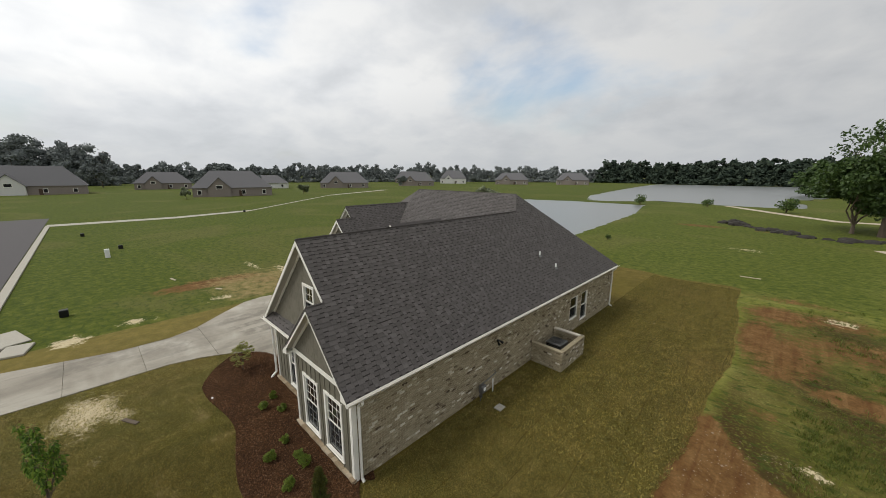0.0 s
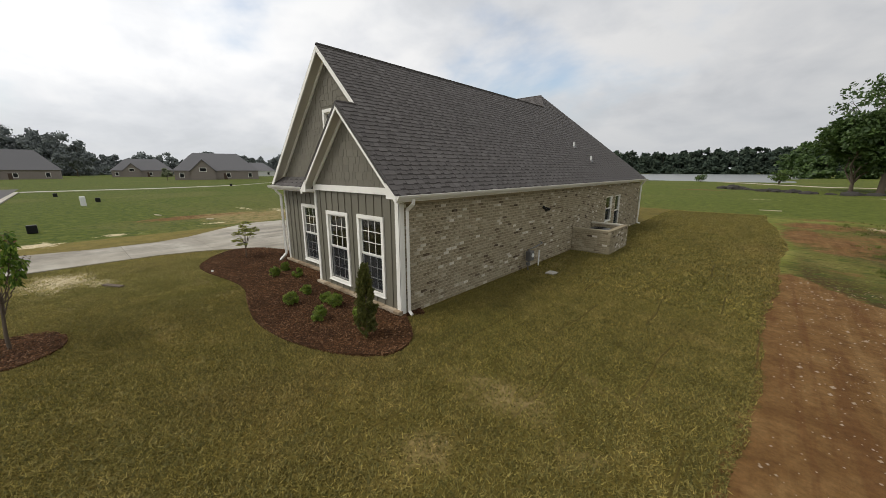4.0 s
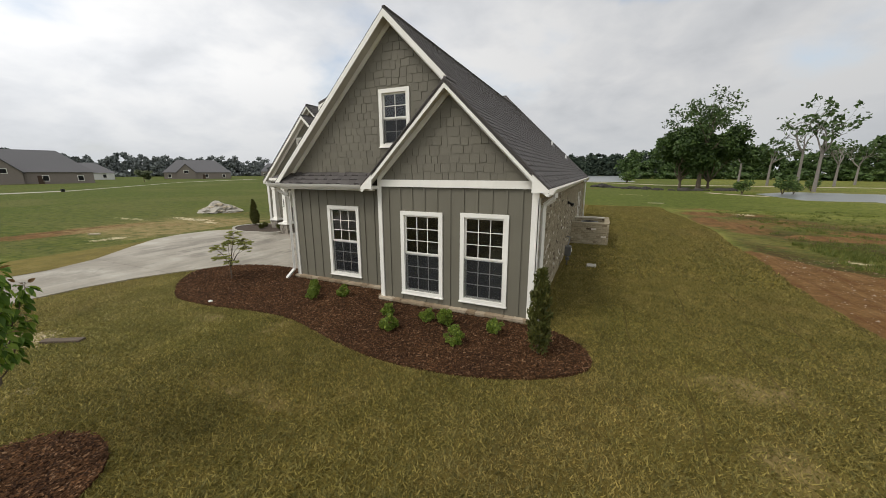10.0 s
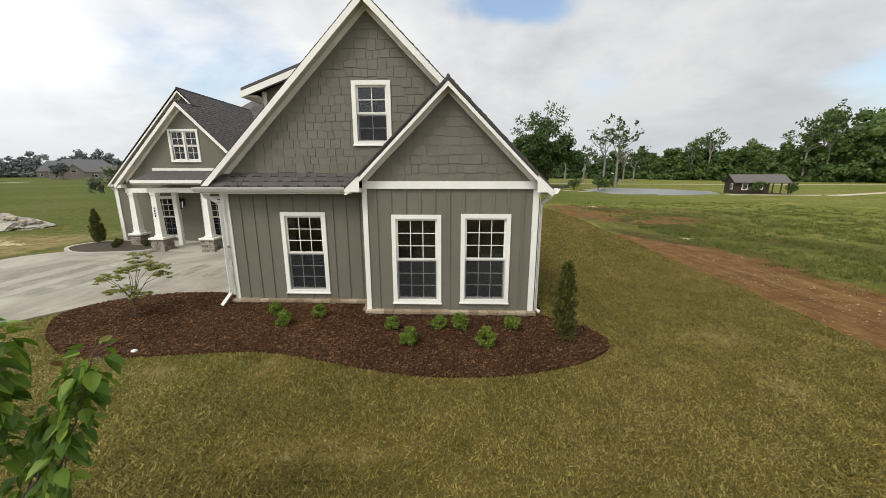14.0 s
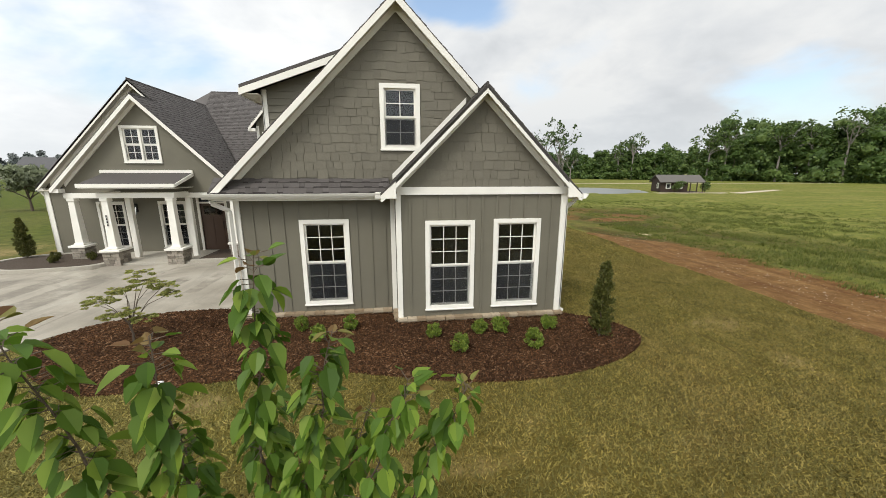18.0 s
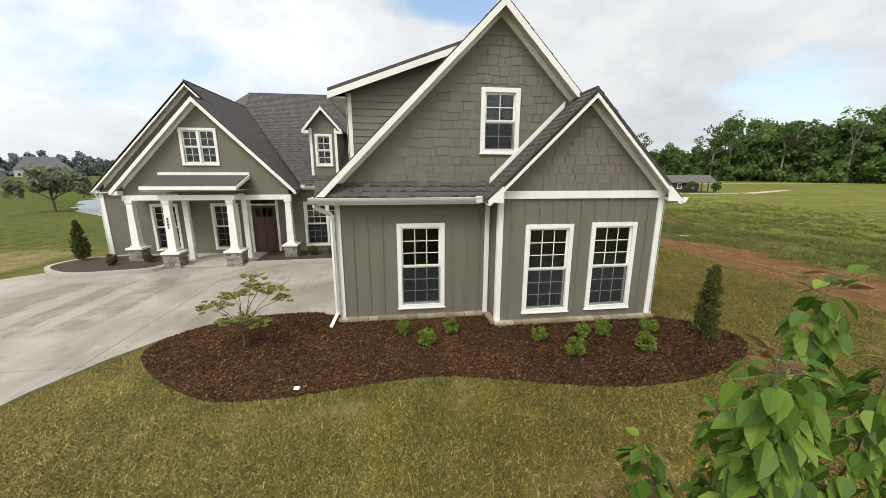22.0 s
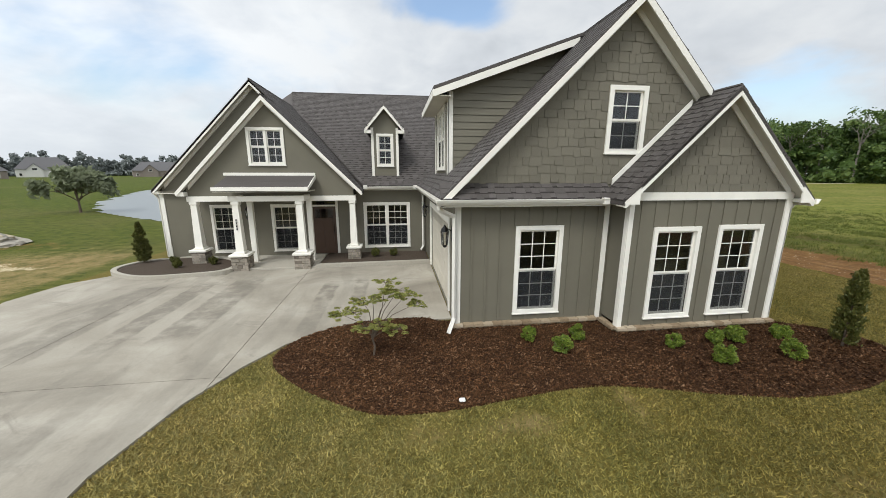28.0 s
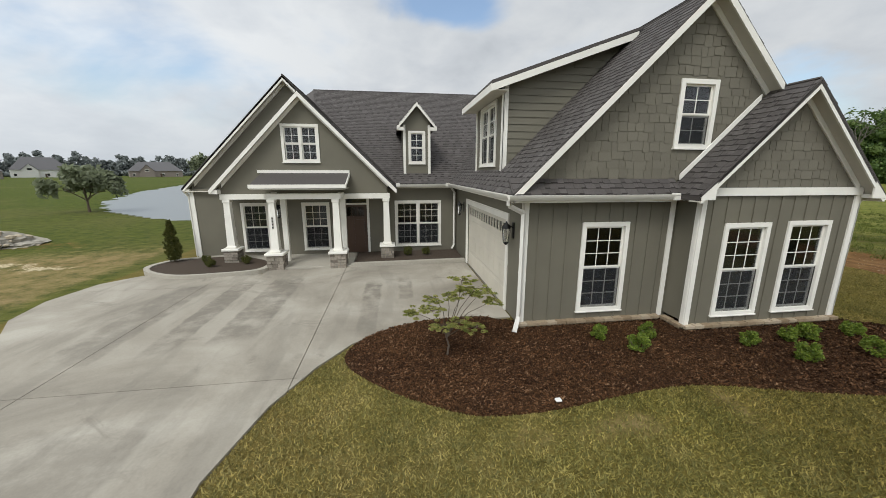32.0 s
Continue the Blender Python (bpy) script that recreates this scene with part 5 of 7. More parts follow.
# ---------------------------------------------------------------- plants
def leaf_cloud(rnd, centers, size, count, verts, faces, flat=0.0, aspect=1.8, hang=0.0):
    """Small four-sided leaves scattered in the outer part of the given (centre, radii) clumps."""
    rs = np.random.RandomState(rnd.randrange(1 << 30))
    c = np.repeat(np.array([tuple(x[0]) for x in centers]), count, 0)
    r = np.repeat(np.array([tuple(x[1]) for x in centers]), count, 0)
    n = len(c)
    d = rs.normal(size=(n, 3))
    d /= np.linalg.norm(d, axis=1)[:, None]
    p = c + d * r * (rs.uniform(0.25, 1.0, (n, 1)) ** 0.5)
    a = rs.normal(size=(n, 3))
    a[:, 2] = a[:, 2] * (1 - flat) - hang
    a /= np.linalg.norm(a, axis=1)[:, None]
    b = np.cross(a, rs.normal(size=(n, 3)))
    b /= np.linalg.norm(b, axis=1)[:, None]
    s = size * rs.uniform(0.6, 1.3, (n, 1))
    V = np.stack([p - a * s * aspect * 0.5, p + b * s * 0.5, p + a * s * aspect * 0.5, p - b * s * 0.5], 1).reshape(-1, 3)
    k = len(verts)
    verts.extend(V.tolist())
    faces.extend((np.arange(n * 4).reshape(n, 4) + k).tolist())


def limb(rnd, a, direction, length, r, bm, depth, tips, bend=0.25, spread=0.7, kids=3, up=0.15, sides=5):
    """A bent, tapering branch with branches of its own; the ends are gathered in tips."""
    pts, rad = [Vector(a)], [r]
    d = Vector(direction).normalized()
    n = 4
    for i in range(n):
        d = (d + Vector((rnd.gauss(0, bend), rnd.gauss(0, bend), rnd.gauss(0, bend) + up * bend))).normalized()
        pts.append(pts[-1] + d * length / n)
        rad.append(r * (1 - 0.55 * (i + 1) / n))
    tube(pts, rad, sides, bm)
    if depth == 0:
        tips.append(pts[-1])
        tips.append(pts[-2])
        return
    for k in range(kids):
        t = rnd.uniform(0.45, 1.0)
        i = min(n - 1, int(t * n))
        p = pts[i].lerp(pts[i + 1], t * n - i)
        nd = (d + Vector((rnd.gauss(0, spread), rnd.gauss(0, spread), rnd.gauss(0, spread * 0.6) + up))).normalized()
        limb(rnd, p, nd, length * rnd.uniform(0.5, 0.75), rad[i] * 0.62, bm, depth - 1, tips, bend, spread, kids, up, max(3, sides - 1))


def tree(seed, at, height, crown, label, bark=None, leaf=None, leafsize=0.5, leaves=60, lean=0.0, dead=False, kids=4, name="tree", group="", trunk_r=None, clump=1.6, low=0.28):
    rnd = random.Random(seed)
    t = thing(name, label, "tree", group, at)
    bm = bmesh.new()
    tips = []
    h0 = height * low
    tr = trunk_r or height * 0.018
    limb_start = Vector((lean * h0, 0, h0))
    tube([(0, 0, -0.2), (0, 0, 0.0), (lean * h0 * 0.4, 0, h0 * 0.5), limb_start], [tr * 1.5, tr * 1.25, tr, tr * 0.85], 8, bm)
    for k in range(kids):
        a = 2 * math.pi * (k + rnd.random() * 0.7) / kids
        out = rnd.uniform(0.25, 0.75) * crown / height * 2.2
        limb(rnd, limb_start, (math.cos(a) * out, math.sin(a) * out, 1), (height - h0) * rnd.uniform(0.36, 0.52), tr * 0.6, bm, 2, tips, up=0.2)
    part("trunk", bm, bark or BARK, t)
    if not dead:
        v, f = [], []
        cl = [(p, (clump * rnd.uniform(0.6, 1.2), clump * rnd.uniform(0.6, 1.2), clump * rnd.uniform(0.5, 0.9))) for p in tips]
        leaf_cloud(rnd, cl, leafsize, leaves, v, f)
        soup("crown", v, f, leaf or LEAF_TREE, t)
    return t


# big tree and bare trees by the pond
tree(11, (18.3, 76, 0), 19.6, 8, "tall broad-leaved tree with an open, half-bare crown", leafsize=0.30, leaves=30, kids=7, clump=1.5, low=0.2)
tree(12, (15.6, 78, 0), 13, 5, "broad-leaved tree with dense dark green foliage", leafsize=0.34, leaves=190, kids=6, clump=2.0, low=0.1)
tree(13, (20.5, 79, 0), 12.5, 6, "broad-leaved tree with dense dark green foliage", leafsize=0.34, leaves=190, kids=6, clump=2.0, low=0.1)
for i, (x, y, h) in enumerate(((36.0, 84.5, 18), (33.3, 71.4, 16.5), (32.6, 105, 14), (38.3, 105, 13.5), (50, 104, 13), (60, 118, 12))):
    tree(40 + i, (x, y, 0), h * 1.05, 6, "thin half-dead tree with bare grey branches", DEAD_BARK, LEAF_TREE, 0.4, 5 if i % 2 else 2, kids=4, low=0.35, group="bare trees by the pond", clump=0.8, trunk_r=0.24)
for i, (x, y, h) in enumerate(((26, 62, 2.6), (28, 64, 1.8), (34, 74, 2.4), (47.5, 46.0, 1.9), (42.6, 46.2, 1.9), (-9, 45, 0.8), (-58, 60, 1.5), (20, 58, 2.2), (8, 112, 4.0), (-8, 118, 2.5), (-24, 114, 3.0))):
    rnd = random.Random(70 + i)
    t = thing("bush", "rounded leafy green bush in the meadow", "bush", "meadow bushes", (x, y, 0))
    bm = bmesh.new()
    for k in range(5):
        a = rnd.uniform(0, 6.28)
        tube([(0, 0, -0.1), (math.cos(a) * h * 0.15, math.sin(a) * h * 0.15, h * 0.35), (math.cos(a) * h * 0.3, math.sin(a) * h * 0.3, h * 0.75)], [h * 0.02, h * 0.015, h * 0.006], 5, bm)
    part("stem", bm, BARK, t)
    v, f = [], []
    leaf_cloud(rnd, [((rnd.uniform(-0.3, 0.3) * h, rnd.uniform(-0.3, 0.3) * h, h * rnd.uniform(0.35, 0.8)), (h * 0.3, h * 0.3, h * 0.25)) for _ in range(9)], h * 0.08, 60, v, f)
    soup("crown", v, f, LEAF_WOOD, t)


def boulder_mesh(seed, mat):
    bm = bmesh.new()
    bmesh.ops.create_icosphere(bm, subdivisions=2, radius=1.0)
    off = Vector((seed * 3.1, 0, 0))
    for v in bm.verts:
        v.co *= 1 + 0.35 * noise.noise(v.co * 1.4 + off)
        v.co.z = max(-0.2, v.co.z * 0.7)
    me = bpy.data.meshes.new("boulder")
    bm.to_mesh(me)
    bm.free()
    me.materials.append(mat)
    return me


SHORE_ROCK = simple("dark_shore_rock", (0.034, 0.030, 0.025), 0.9, grain=5, amp=0.6, bump=0.6, dist=0.05)
rocks = [boulder_mesh(k, SHORE_ROCK) for k in range(4)]
rnd = random.Random(33)
for i in range(34):
    u = i / 33 * 3
    k = min(2, int(u))
    (x0, y0), (x1, y1) = ((0.5, 80), (6, 71.5), (13, 67), (22, 69.5))[k:k + 2]
    x, y = x0 + (x1 - x0) * (u - k), y0 + (y1 - y0) * (u - k)
    r = rnd.uniform(0.4, 1.15)
    b = tagged(new("boulder", rocks[i % 4]), "dark weathered boulder in a row along the shore", "boulder", "shore boulders")
    b.location, b.rotation_euler.z, b.scale = (x + rnd.gauss(0, 0.5), y + rnd.gauss(0, 0.9), 0), rnd.uniform(0, 6), (r * rnd.uniform(0.9, 1.5), r, r * rnd.uniform(0.6, 1.0))


ib = bmesh.new()
bmesh.ops.create_icosphere(ib, subdivisions=1, radius=1.0)
ib.verts.index_update()
ICO = [v.co.to_tuple() for v in ib.verts]
ICO_F = [[v.index for v in p.verts] for p in ib.faces]
ib.free()


def woods(name, label, points, hmin, hmax, depth, seed, mat, spacing=5.0, leaf=1.1, per=46):
    """A belt of trees: trunks and lumpy crowns in uneven rows, joined, since nobody could count them."""
    rnd = random.Random(seed)
    v, f = [], []
    tb = bmesh.new()
    for (x0, y0), (x1, y1) in zip(points, points[1:]):
        a, b = Vector((x0, y0, 0)), Vector((x1, y1, 0))
        n = max(1, int((b - a).length / spacing))
        nrm = Vector((-(b - a).y, (b - a).x, 0)).normalized()
        if nrm.dot(a) < 0:
            nrm = -nrm
        for i in range(n):
            for row in range(3):
                p = a.lerp(b, (i + rnd.random()) / n) + nrm * (row * depth / 3 + rnd.uniform(-2, 2))
                h = rnd.uniform(hmin, hmax) * (0.62, 0.84, 1.0)[row]
                if rnd.random() < 0.12:
                    h *= 1.16
                tube([p, p + Vector((rnd.uniform(-0.5, 0.5), 0, h * 0.8))], [h * 0.014, h * 0.004], 4, tb, False)
                cl = []
                k = 10 if row == 0 else 7
                lo = 0.06 if row == 0 else 0.30
                for q in range(k):
                    z = h * (lo + (0.93 - lo) * (q + rnd.random() * 0.6) / k)
                    w = h * 0.20 * (1.2 - 0.9 * abs(z / h - 0.42))
                    cl.append((p + Vector((rnd.gauss(0, w * 0.7), rnd.gauss(0, w * 0.7), z)), (w * rnd.uniform(0.7, 1.1), w * rnd.uniform(0.7, 1.1), w * rnd.uniform(0.6, 0.9))))
                if row == 0:
                    for q in range(7):
                        cl.append((p + Vector((rnd.gauss(0, spacing * 0.7), rnd.gauss(0, spacing * 0.7), rnd.uniform(0.3, h * 0.30))), (spacing * 0.6, spacing * 0.6, h * 0.13)))
                for c, rr in cl:
                    k = len(v)
                    for q in ICO:
                        v.append((c.x + q[0] * rr[0] * 0.68 * rnd.uniform(0.8, 1.1), c.y + q[1] * rr[1] * 0.68 * rnd.uniform(0.8, 1.1), c.z + q[2] * rr[2] * 0.68 * rnd.uniform(0.8, 1.1)))
                    f.extend([tuple(k + i for i in q) for q in ICO_F])
                leaf_cloud(rnd, cl, leaf * rnd.uniform(0.8, 1.2), per, v, f, aspect=1.3)
    t = tagged(thing(name, label, "woods"), kind="stuff")
    soup("crowns", v, f, mat, t)
    part("trunks", tb, BARK, t)


# half-bare trees that stand out of the woods' edge
for i, (x, y, h, n) in enumerate(((105.5, 148.0, 23, 7), (102.0, 153.5, 18, 5), (125.0, 119.5, 25, 9), (122.0, 124.0, 22.5, 6), (134.0, 107.0, 24.0, 9), (141.5, 92.5, 27.0, 4), (138.5, 100.5, 23.0, 8))):
    tree(340 + i, (x, y, 0), h * 1.06, 6, "tall half-bare tree with a pale trunk at the woods' edge", DEAD_BARK, LEAF_WOOD, 0.55, n, kids=5, low=0.42, group="bare trees in the woods", clump=1.1, trunk_r=0.30)
woods("woods", "dense green broad-leaved woods along the meadow's edge", [(182, -14), (176, 10), (160, 62), (150, 84)], 23, 31, 22, 5, LEAF_WOOD, 4.2, 0.75, 110)
woods("woods", "dense green woods thinning towards the pond", [(150, 84), (138, 106), (124, 126)], 20, 27, 20, 15, LEAF_WOOD, 4.2, 0.75, 100)
woods("woods", "lower dark green woods beyond the pond meadow", [(124, 126), (112, 142), (92, 172)], 13, 18, 18, 25, LEAF_WOOD, 4.2, 0.75, 90)
woods("woods", "lower green woods behind the pond", [(92, 178), (70, 196), (44, 206), (10, 214)], 12, 16, 16, 6, LEAF_TREE, 5.0, 1.0, 50)
woods("woods", "long dark tree line across the lake", [(110, 400), (0, 410), (-80, 412), (-150, 410)], 21, 26, 25, 7, LEAF_LAKE, 7.0, 2.2, 34)
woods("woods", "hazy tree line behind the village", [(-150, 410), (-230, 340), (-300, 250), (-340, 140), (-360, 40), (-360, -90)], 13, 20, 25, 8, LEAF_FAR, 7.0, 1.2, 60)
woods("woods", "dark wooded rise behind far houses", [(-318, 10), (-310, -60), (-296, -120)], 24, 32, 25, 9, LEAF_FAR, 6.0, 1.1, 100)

# village houses far off
# Roofing and brick carry distance haze in their colour, greyer than up close.
ROOF_FAR = simple("haze_greyed_roofing", (0.125, 0.122, 0.125), 0.9)
BRICK_FAR = simple("haze_greyed_brick", (0.24, 0.205, 0.18), 0.9, grain=3)
WALL_FAR = simple("far_white_siding", (0.62, 0.61, 0.58), 0.8)


def far_house(x, y, w, d, wall_h, ridge_h, turn, wall_mat, label, gable=True, gable_mat=None):
    h = thing("house", label, "house", "village houses", (x, y, 0))
    h.rotation_euler.z = radians(turn)
    part("wall", box(-w / 2, w / 2, -d / 2, d / 2, 0, wall_h), wall_mat, h)
    o = 0.5
    bm = bmesh.new()
    e = [bm.verts.new(p) for p in ((-w / 2 - o, -d / 2 - o, wall_h), (w / 2 + o, -d / 2 - o, wall_h), (w / 2 + o, d / 2 + o, wall_h), (-w / 2 - o, d / 2 + o, wall_h), (-w / 2 + d * 0.4, 0, ridge_h), (w / 2 - d * 0.4, 0, ridge_h))]
    for q in ((0, 1, 5, 4), (2, 3, 4, 5), (1, 2, 5), (3, 0, 4), (3, 2, 1, 0)):
        bm.faces.new([e[i] for i in q])
    part("roof", bm, ROOF_FAR, h)
    if gable:
        gw = w * 0.28
        gx = -w * 0.18
        g = Frame2((gx, -d / 2 - 1.2, 0), (1, 0, 0), (0, -1, 0))
        part("front_gable", g.poly([(-gw / 2, 0), (gw / 2, 0), (gw / 2, wall_h), (0, wall_h + gw * 0.5), (-gw / 2, wall_h)], 0, -d / 2), gable_mat or wall_mat, h)
        gwin = new("window")
        gwin.parent = h
        part("frame", g.box(-1.1, 1.1, wall_h - 0.4, wall_h + 1.0, 0.0, 0.06), WHITE, gwin)
        part("pane", g.box(-0.95, 0.95, wall_h - 0.25, wall_h + 0.85, 0.06, 0.08), BLACK_METAL, gwin)
        for s in (-1, 1):
            part("gable_roof", prism([(gx, -d / 2 - 1.6, wall_h + gw * 0.5 + 0.25), (gx + s * (gw / 2 + 0.4), -d / 2 - 1.6, wall_h - 0.2), (gx + s * (gw / 2 + 0.4), 0, wall_h - 0.2), (gx, 0, wall_h + gw * 0.5 + 0.25)], (0, 0, -0.2)), ROOF_FAR, h)
    f = Frame2((0, -d / 2, 0), (1, 0, 0), (0, -1, 0))
    for k in range(4):
        u = -w * 0.42 + k * w * 0.27
        wn = new("window")
        wn.parent = h
        part("frame", f.box(u - 0.7, u + 0.7, 0.7, 2.4, 0.0, 0.06), WHITE, wn)
        part("pane", f.box(u - 0.55, u + 0.55, 0.85, 2.25, 0.06, 0.08), BLACK_METAL, wn)
    part("door", f.box(w * 0.06, w * 0.06 + 1.1, 0, 2.2, 0.0, 0.06), DOOR_WOOD, h)
    return h


far_house(-150, 38, 26, 15, 3.2, 9.5, 78, BRICK_FAR, "far brick house with a grey hipped roof")
far_house(-192, 112, 28, 15, 3.2, 9.5, 60, BRICK_FAR, "far brick house with a grey hipped roof")
far_house(-206, -17, 30, 15, 3.4, 11, 88, BRICK_FAR, "far brick house with a steep grey roof and a white gable", gable_mat=WALL_FAR)
far_house(-236, 28, 24, 14, 3.2, 9.0, 82, BRICK_FAR, "far brick house behind the meadow")
far_house(-215, 70, 30, 14, 3.0, 7.5, 70, WALL_FAR, "far pale house with a low roof")
far_house(-222, 245, 24, 14, 4.5, 12, 42, WALL_FAR, "far white house with a grey gabled roof")
far_house(-262, 225, 28, 14, 4.0, 11, 50, BRICK_FAR, "far brick house on a gentle rise")
far_house(-170, 265, 28, 14, 4.0, 10, 35, BRICK_FAR, "far brick house with a grey hipped roof")
far_house(-130, 300, 26, 14, 4.0, 10, 30, BRICK_FAR, "far brick house beyond the lake")
far_house(-196, 175, 26, 14, 3.5, 10, 50, BRICK_FAR, "far brick house with a grey hipped roof")
for i, (x, y, h) in enumerate(((-250, 62, 15), (-262, 84, 16), (-240, 50, 12), (-270, 5, 14), (-190, 60, 9), (-140, 62, 5), (-136, 20, 4), (-175, 145, 8), (-205, 255, 8), (-180, 282, 9), (-240, 205, 10), (-34.1, 26.4, 4.7), (-38.5, 58, 6.5))):
    tree(120 + i, (x, y, 0), h, h * 0.5, "round-headed leafy tree in the distance", leaf=LEAF_HAZED if h < 8 else LEAF_FAR, leafsize=h * 0.055, leaves=70 if x < -100 else 34, kids=6, clump=h * 0.13, group="distant trees", low=0.2)

# cabin by the pond
cabin = thing("cabin", "small dark wooden cabin with a grey metal roof and open porch", "cabin", at=(44.2, 48.6, 0))
cabin.rotation_euler.z = radians(-16)
cabin.scale = (0.76, 0.76, 0.76)
WOODC = simple("dark_log_boards", (0.045, 0.030, 0.022), 0.8, grain=6)
TIN = simple("grey_tin_roof", (0.115, 0.105, 0.095), 0.7, 0.1, grain=2)
for a in ((-4.2, -4.05, -2.4, 2.4), (1.2, 1.35, -2.4, 2.4)):
    part("wall", box(*a, 0, 2.4), WOODC, cabin)
part("wall", box(-4.05, 1.2, -2.4, -2.25, 0, 2.4), WOODC, cabin)
part("wall", box(-4.05, 1.2, 2.25, 2.4, 0, 2.4), WOODC, cabin)
gf = Frame2((-4.2, 0, 0), (0, 1, 0), (-1, 0, 0))
part("gable", gf.poly([(-2.4, 2.4), (2.4, 2.4), (0, 3.7)], 0, -0.15), WOODC, cabin)
for s in (-1, 1):
    part("roof", prism([(-4.6, 0, 3.8), (4.6, 0, 3.8), (4.6, s * 3.0, 2.25), (-4.6, s * 3.0, 2.25)], (0, 0, -0.1)), TIN, cabin)
for x in (1.8, 3.1, 4.3):
    part("post", box(x - 0.08, x + 0.08, -2.7, -2.54, 0, 2.3), WOODC, cabin)
part("deck", box(-4.2, 4.5, -2.9, 2.4, 0.0, 0.15), WOODC, cabin)
cf = Frame2((0, -2.4, 0), (1, 0, 0), (0, -1, 0))
for fr, u in ((cf, -0.2), (cf, -2.6), (gf, -1.0)):
    w = new("window")
    w.parent = cabin
    part("frame", fr.box(u - 0.5, u + 0.5, 0.8, 2.0, 0.0, 0.06), WHITE, w)
    part("pane", fr.box(u - 0.38, u + 0.38, 0.92, 1.88, 0.06, 0.075), GLASS, w)
part("door", cf.box(-1.6, -0.8, 0.15, 2.1, 0.0, 0.05), DOOR_WOOD, cabin)
flat_shape("path", [(38, 44.6), (52, 43), (70, 52), (69, 53), (52, 45), (38, 46)], 0.03, 0.08, GRAVEL, "pale gravel path by the cabin", "path")
flat_shape("path", [(16.0, 60.5), (18.0, 56.2), (21.0, 52.5), (21.6, 53.0), (18.8, 56.8), (16.9, 61)], 0.03, 0.08, GRAVEL, "narrow pale path towards the pond", "path")
flat_shape("road", [(-5, 125), (8, 105), (15, 96), (24, 97), (60, 92), (140, 90), (140, 92), (60, 94.5), (24, 99.5), (16, 98.5), (9.5, 107), (-3, 126)], 0.03, 0.08, GRAVEL, "pale track along the lake shore", "road")
flat_shape("road", [(-80, -9), (-79.5, 8), (-84, 24), (-102, 42), (-127, 67), (-152, 112), (-149, 113), (-124, 65), (-99, 40), (-81, 22), (-76.5, 8), (-77, -9)], 0.03, 0.08, CURB_CONC, "pale concrete lane through the meadow", "road")


# young flowering tree close to the camera
def heart_leaf(p, axis_v, normal, s, verts, faces):
    """A folded, pointed heart-shaped leaf."""
    a = axis_v.normalized()
    n = normal.normalized()
    b = a.cross(n).normalized()
    n = b.cross(a)
    k = len(verts)
    shape = [(0.0, 0.0, 0.0), (0.14, 0.30, 0.08), (0.42, 0.38, 0.11), (0.74, 0.22, 0.04), (1.0, 0.0, -0.12)]
    pts = [(0.0, 0.0, 0.0), (0.35, 0.0, -0.03), (0.7, 0.0, -0.05), (1.0, 0.0, -0.08)]
    for sgn in (1, -1):
        k = len(verts)
        for u, w, h in (pts[0], shape[1], shape[2], shape[3], pts[3], pts[2], pts[1]):
            verts.append((p + a * u * s + b * w * s * sgn * 0.85 + n * h * s)[:])
        faces.append((k, k + 1, k + 6))
        faces.append((k + 1, k + 2, k + 5, k + 6))
        faces.append((k + 2, k + 3, k + 5))
        faces.append((k + 3, k + 4, k + 5))


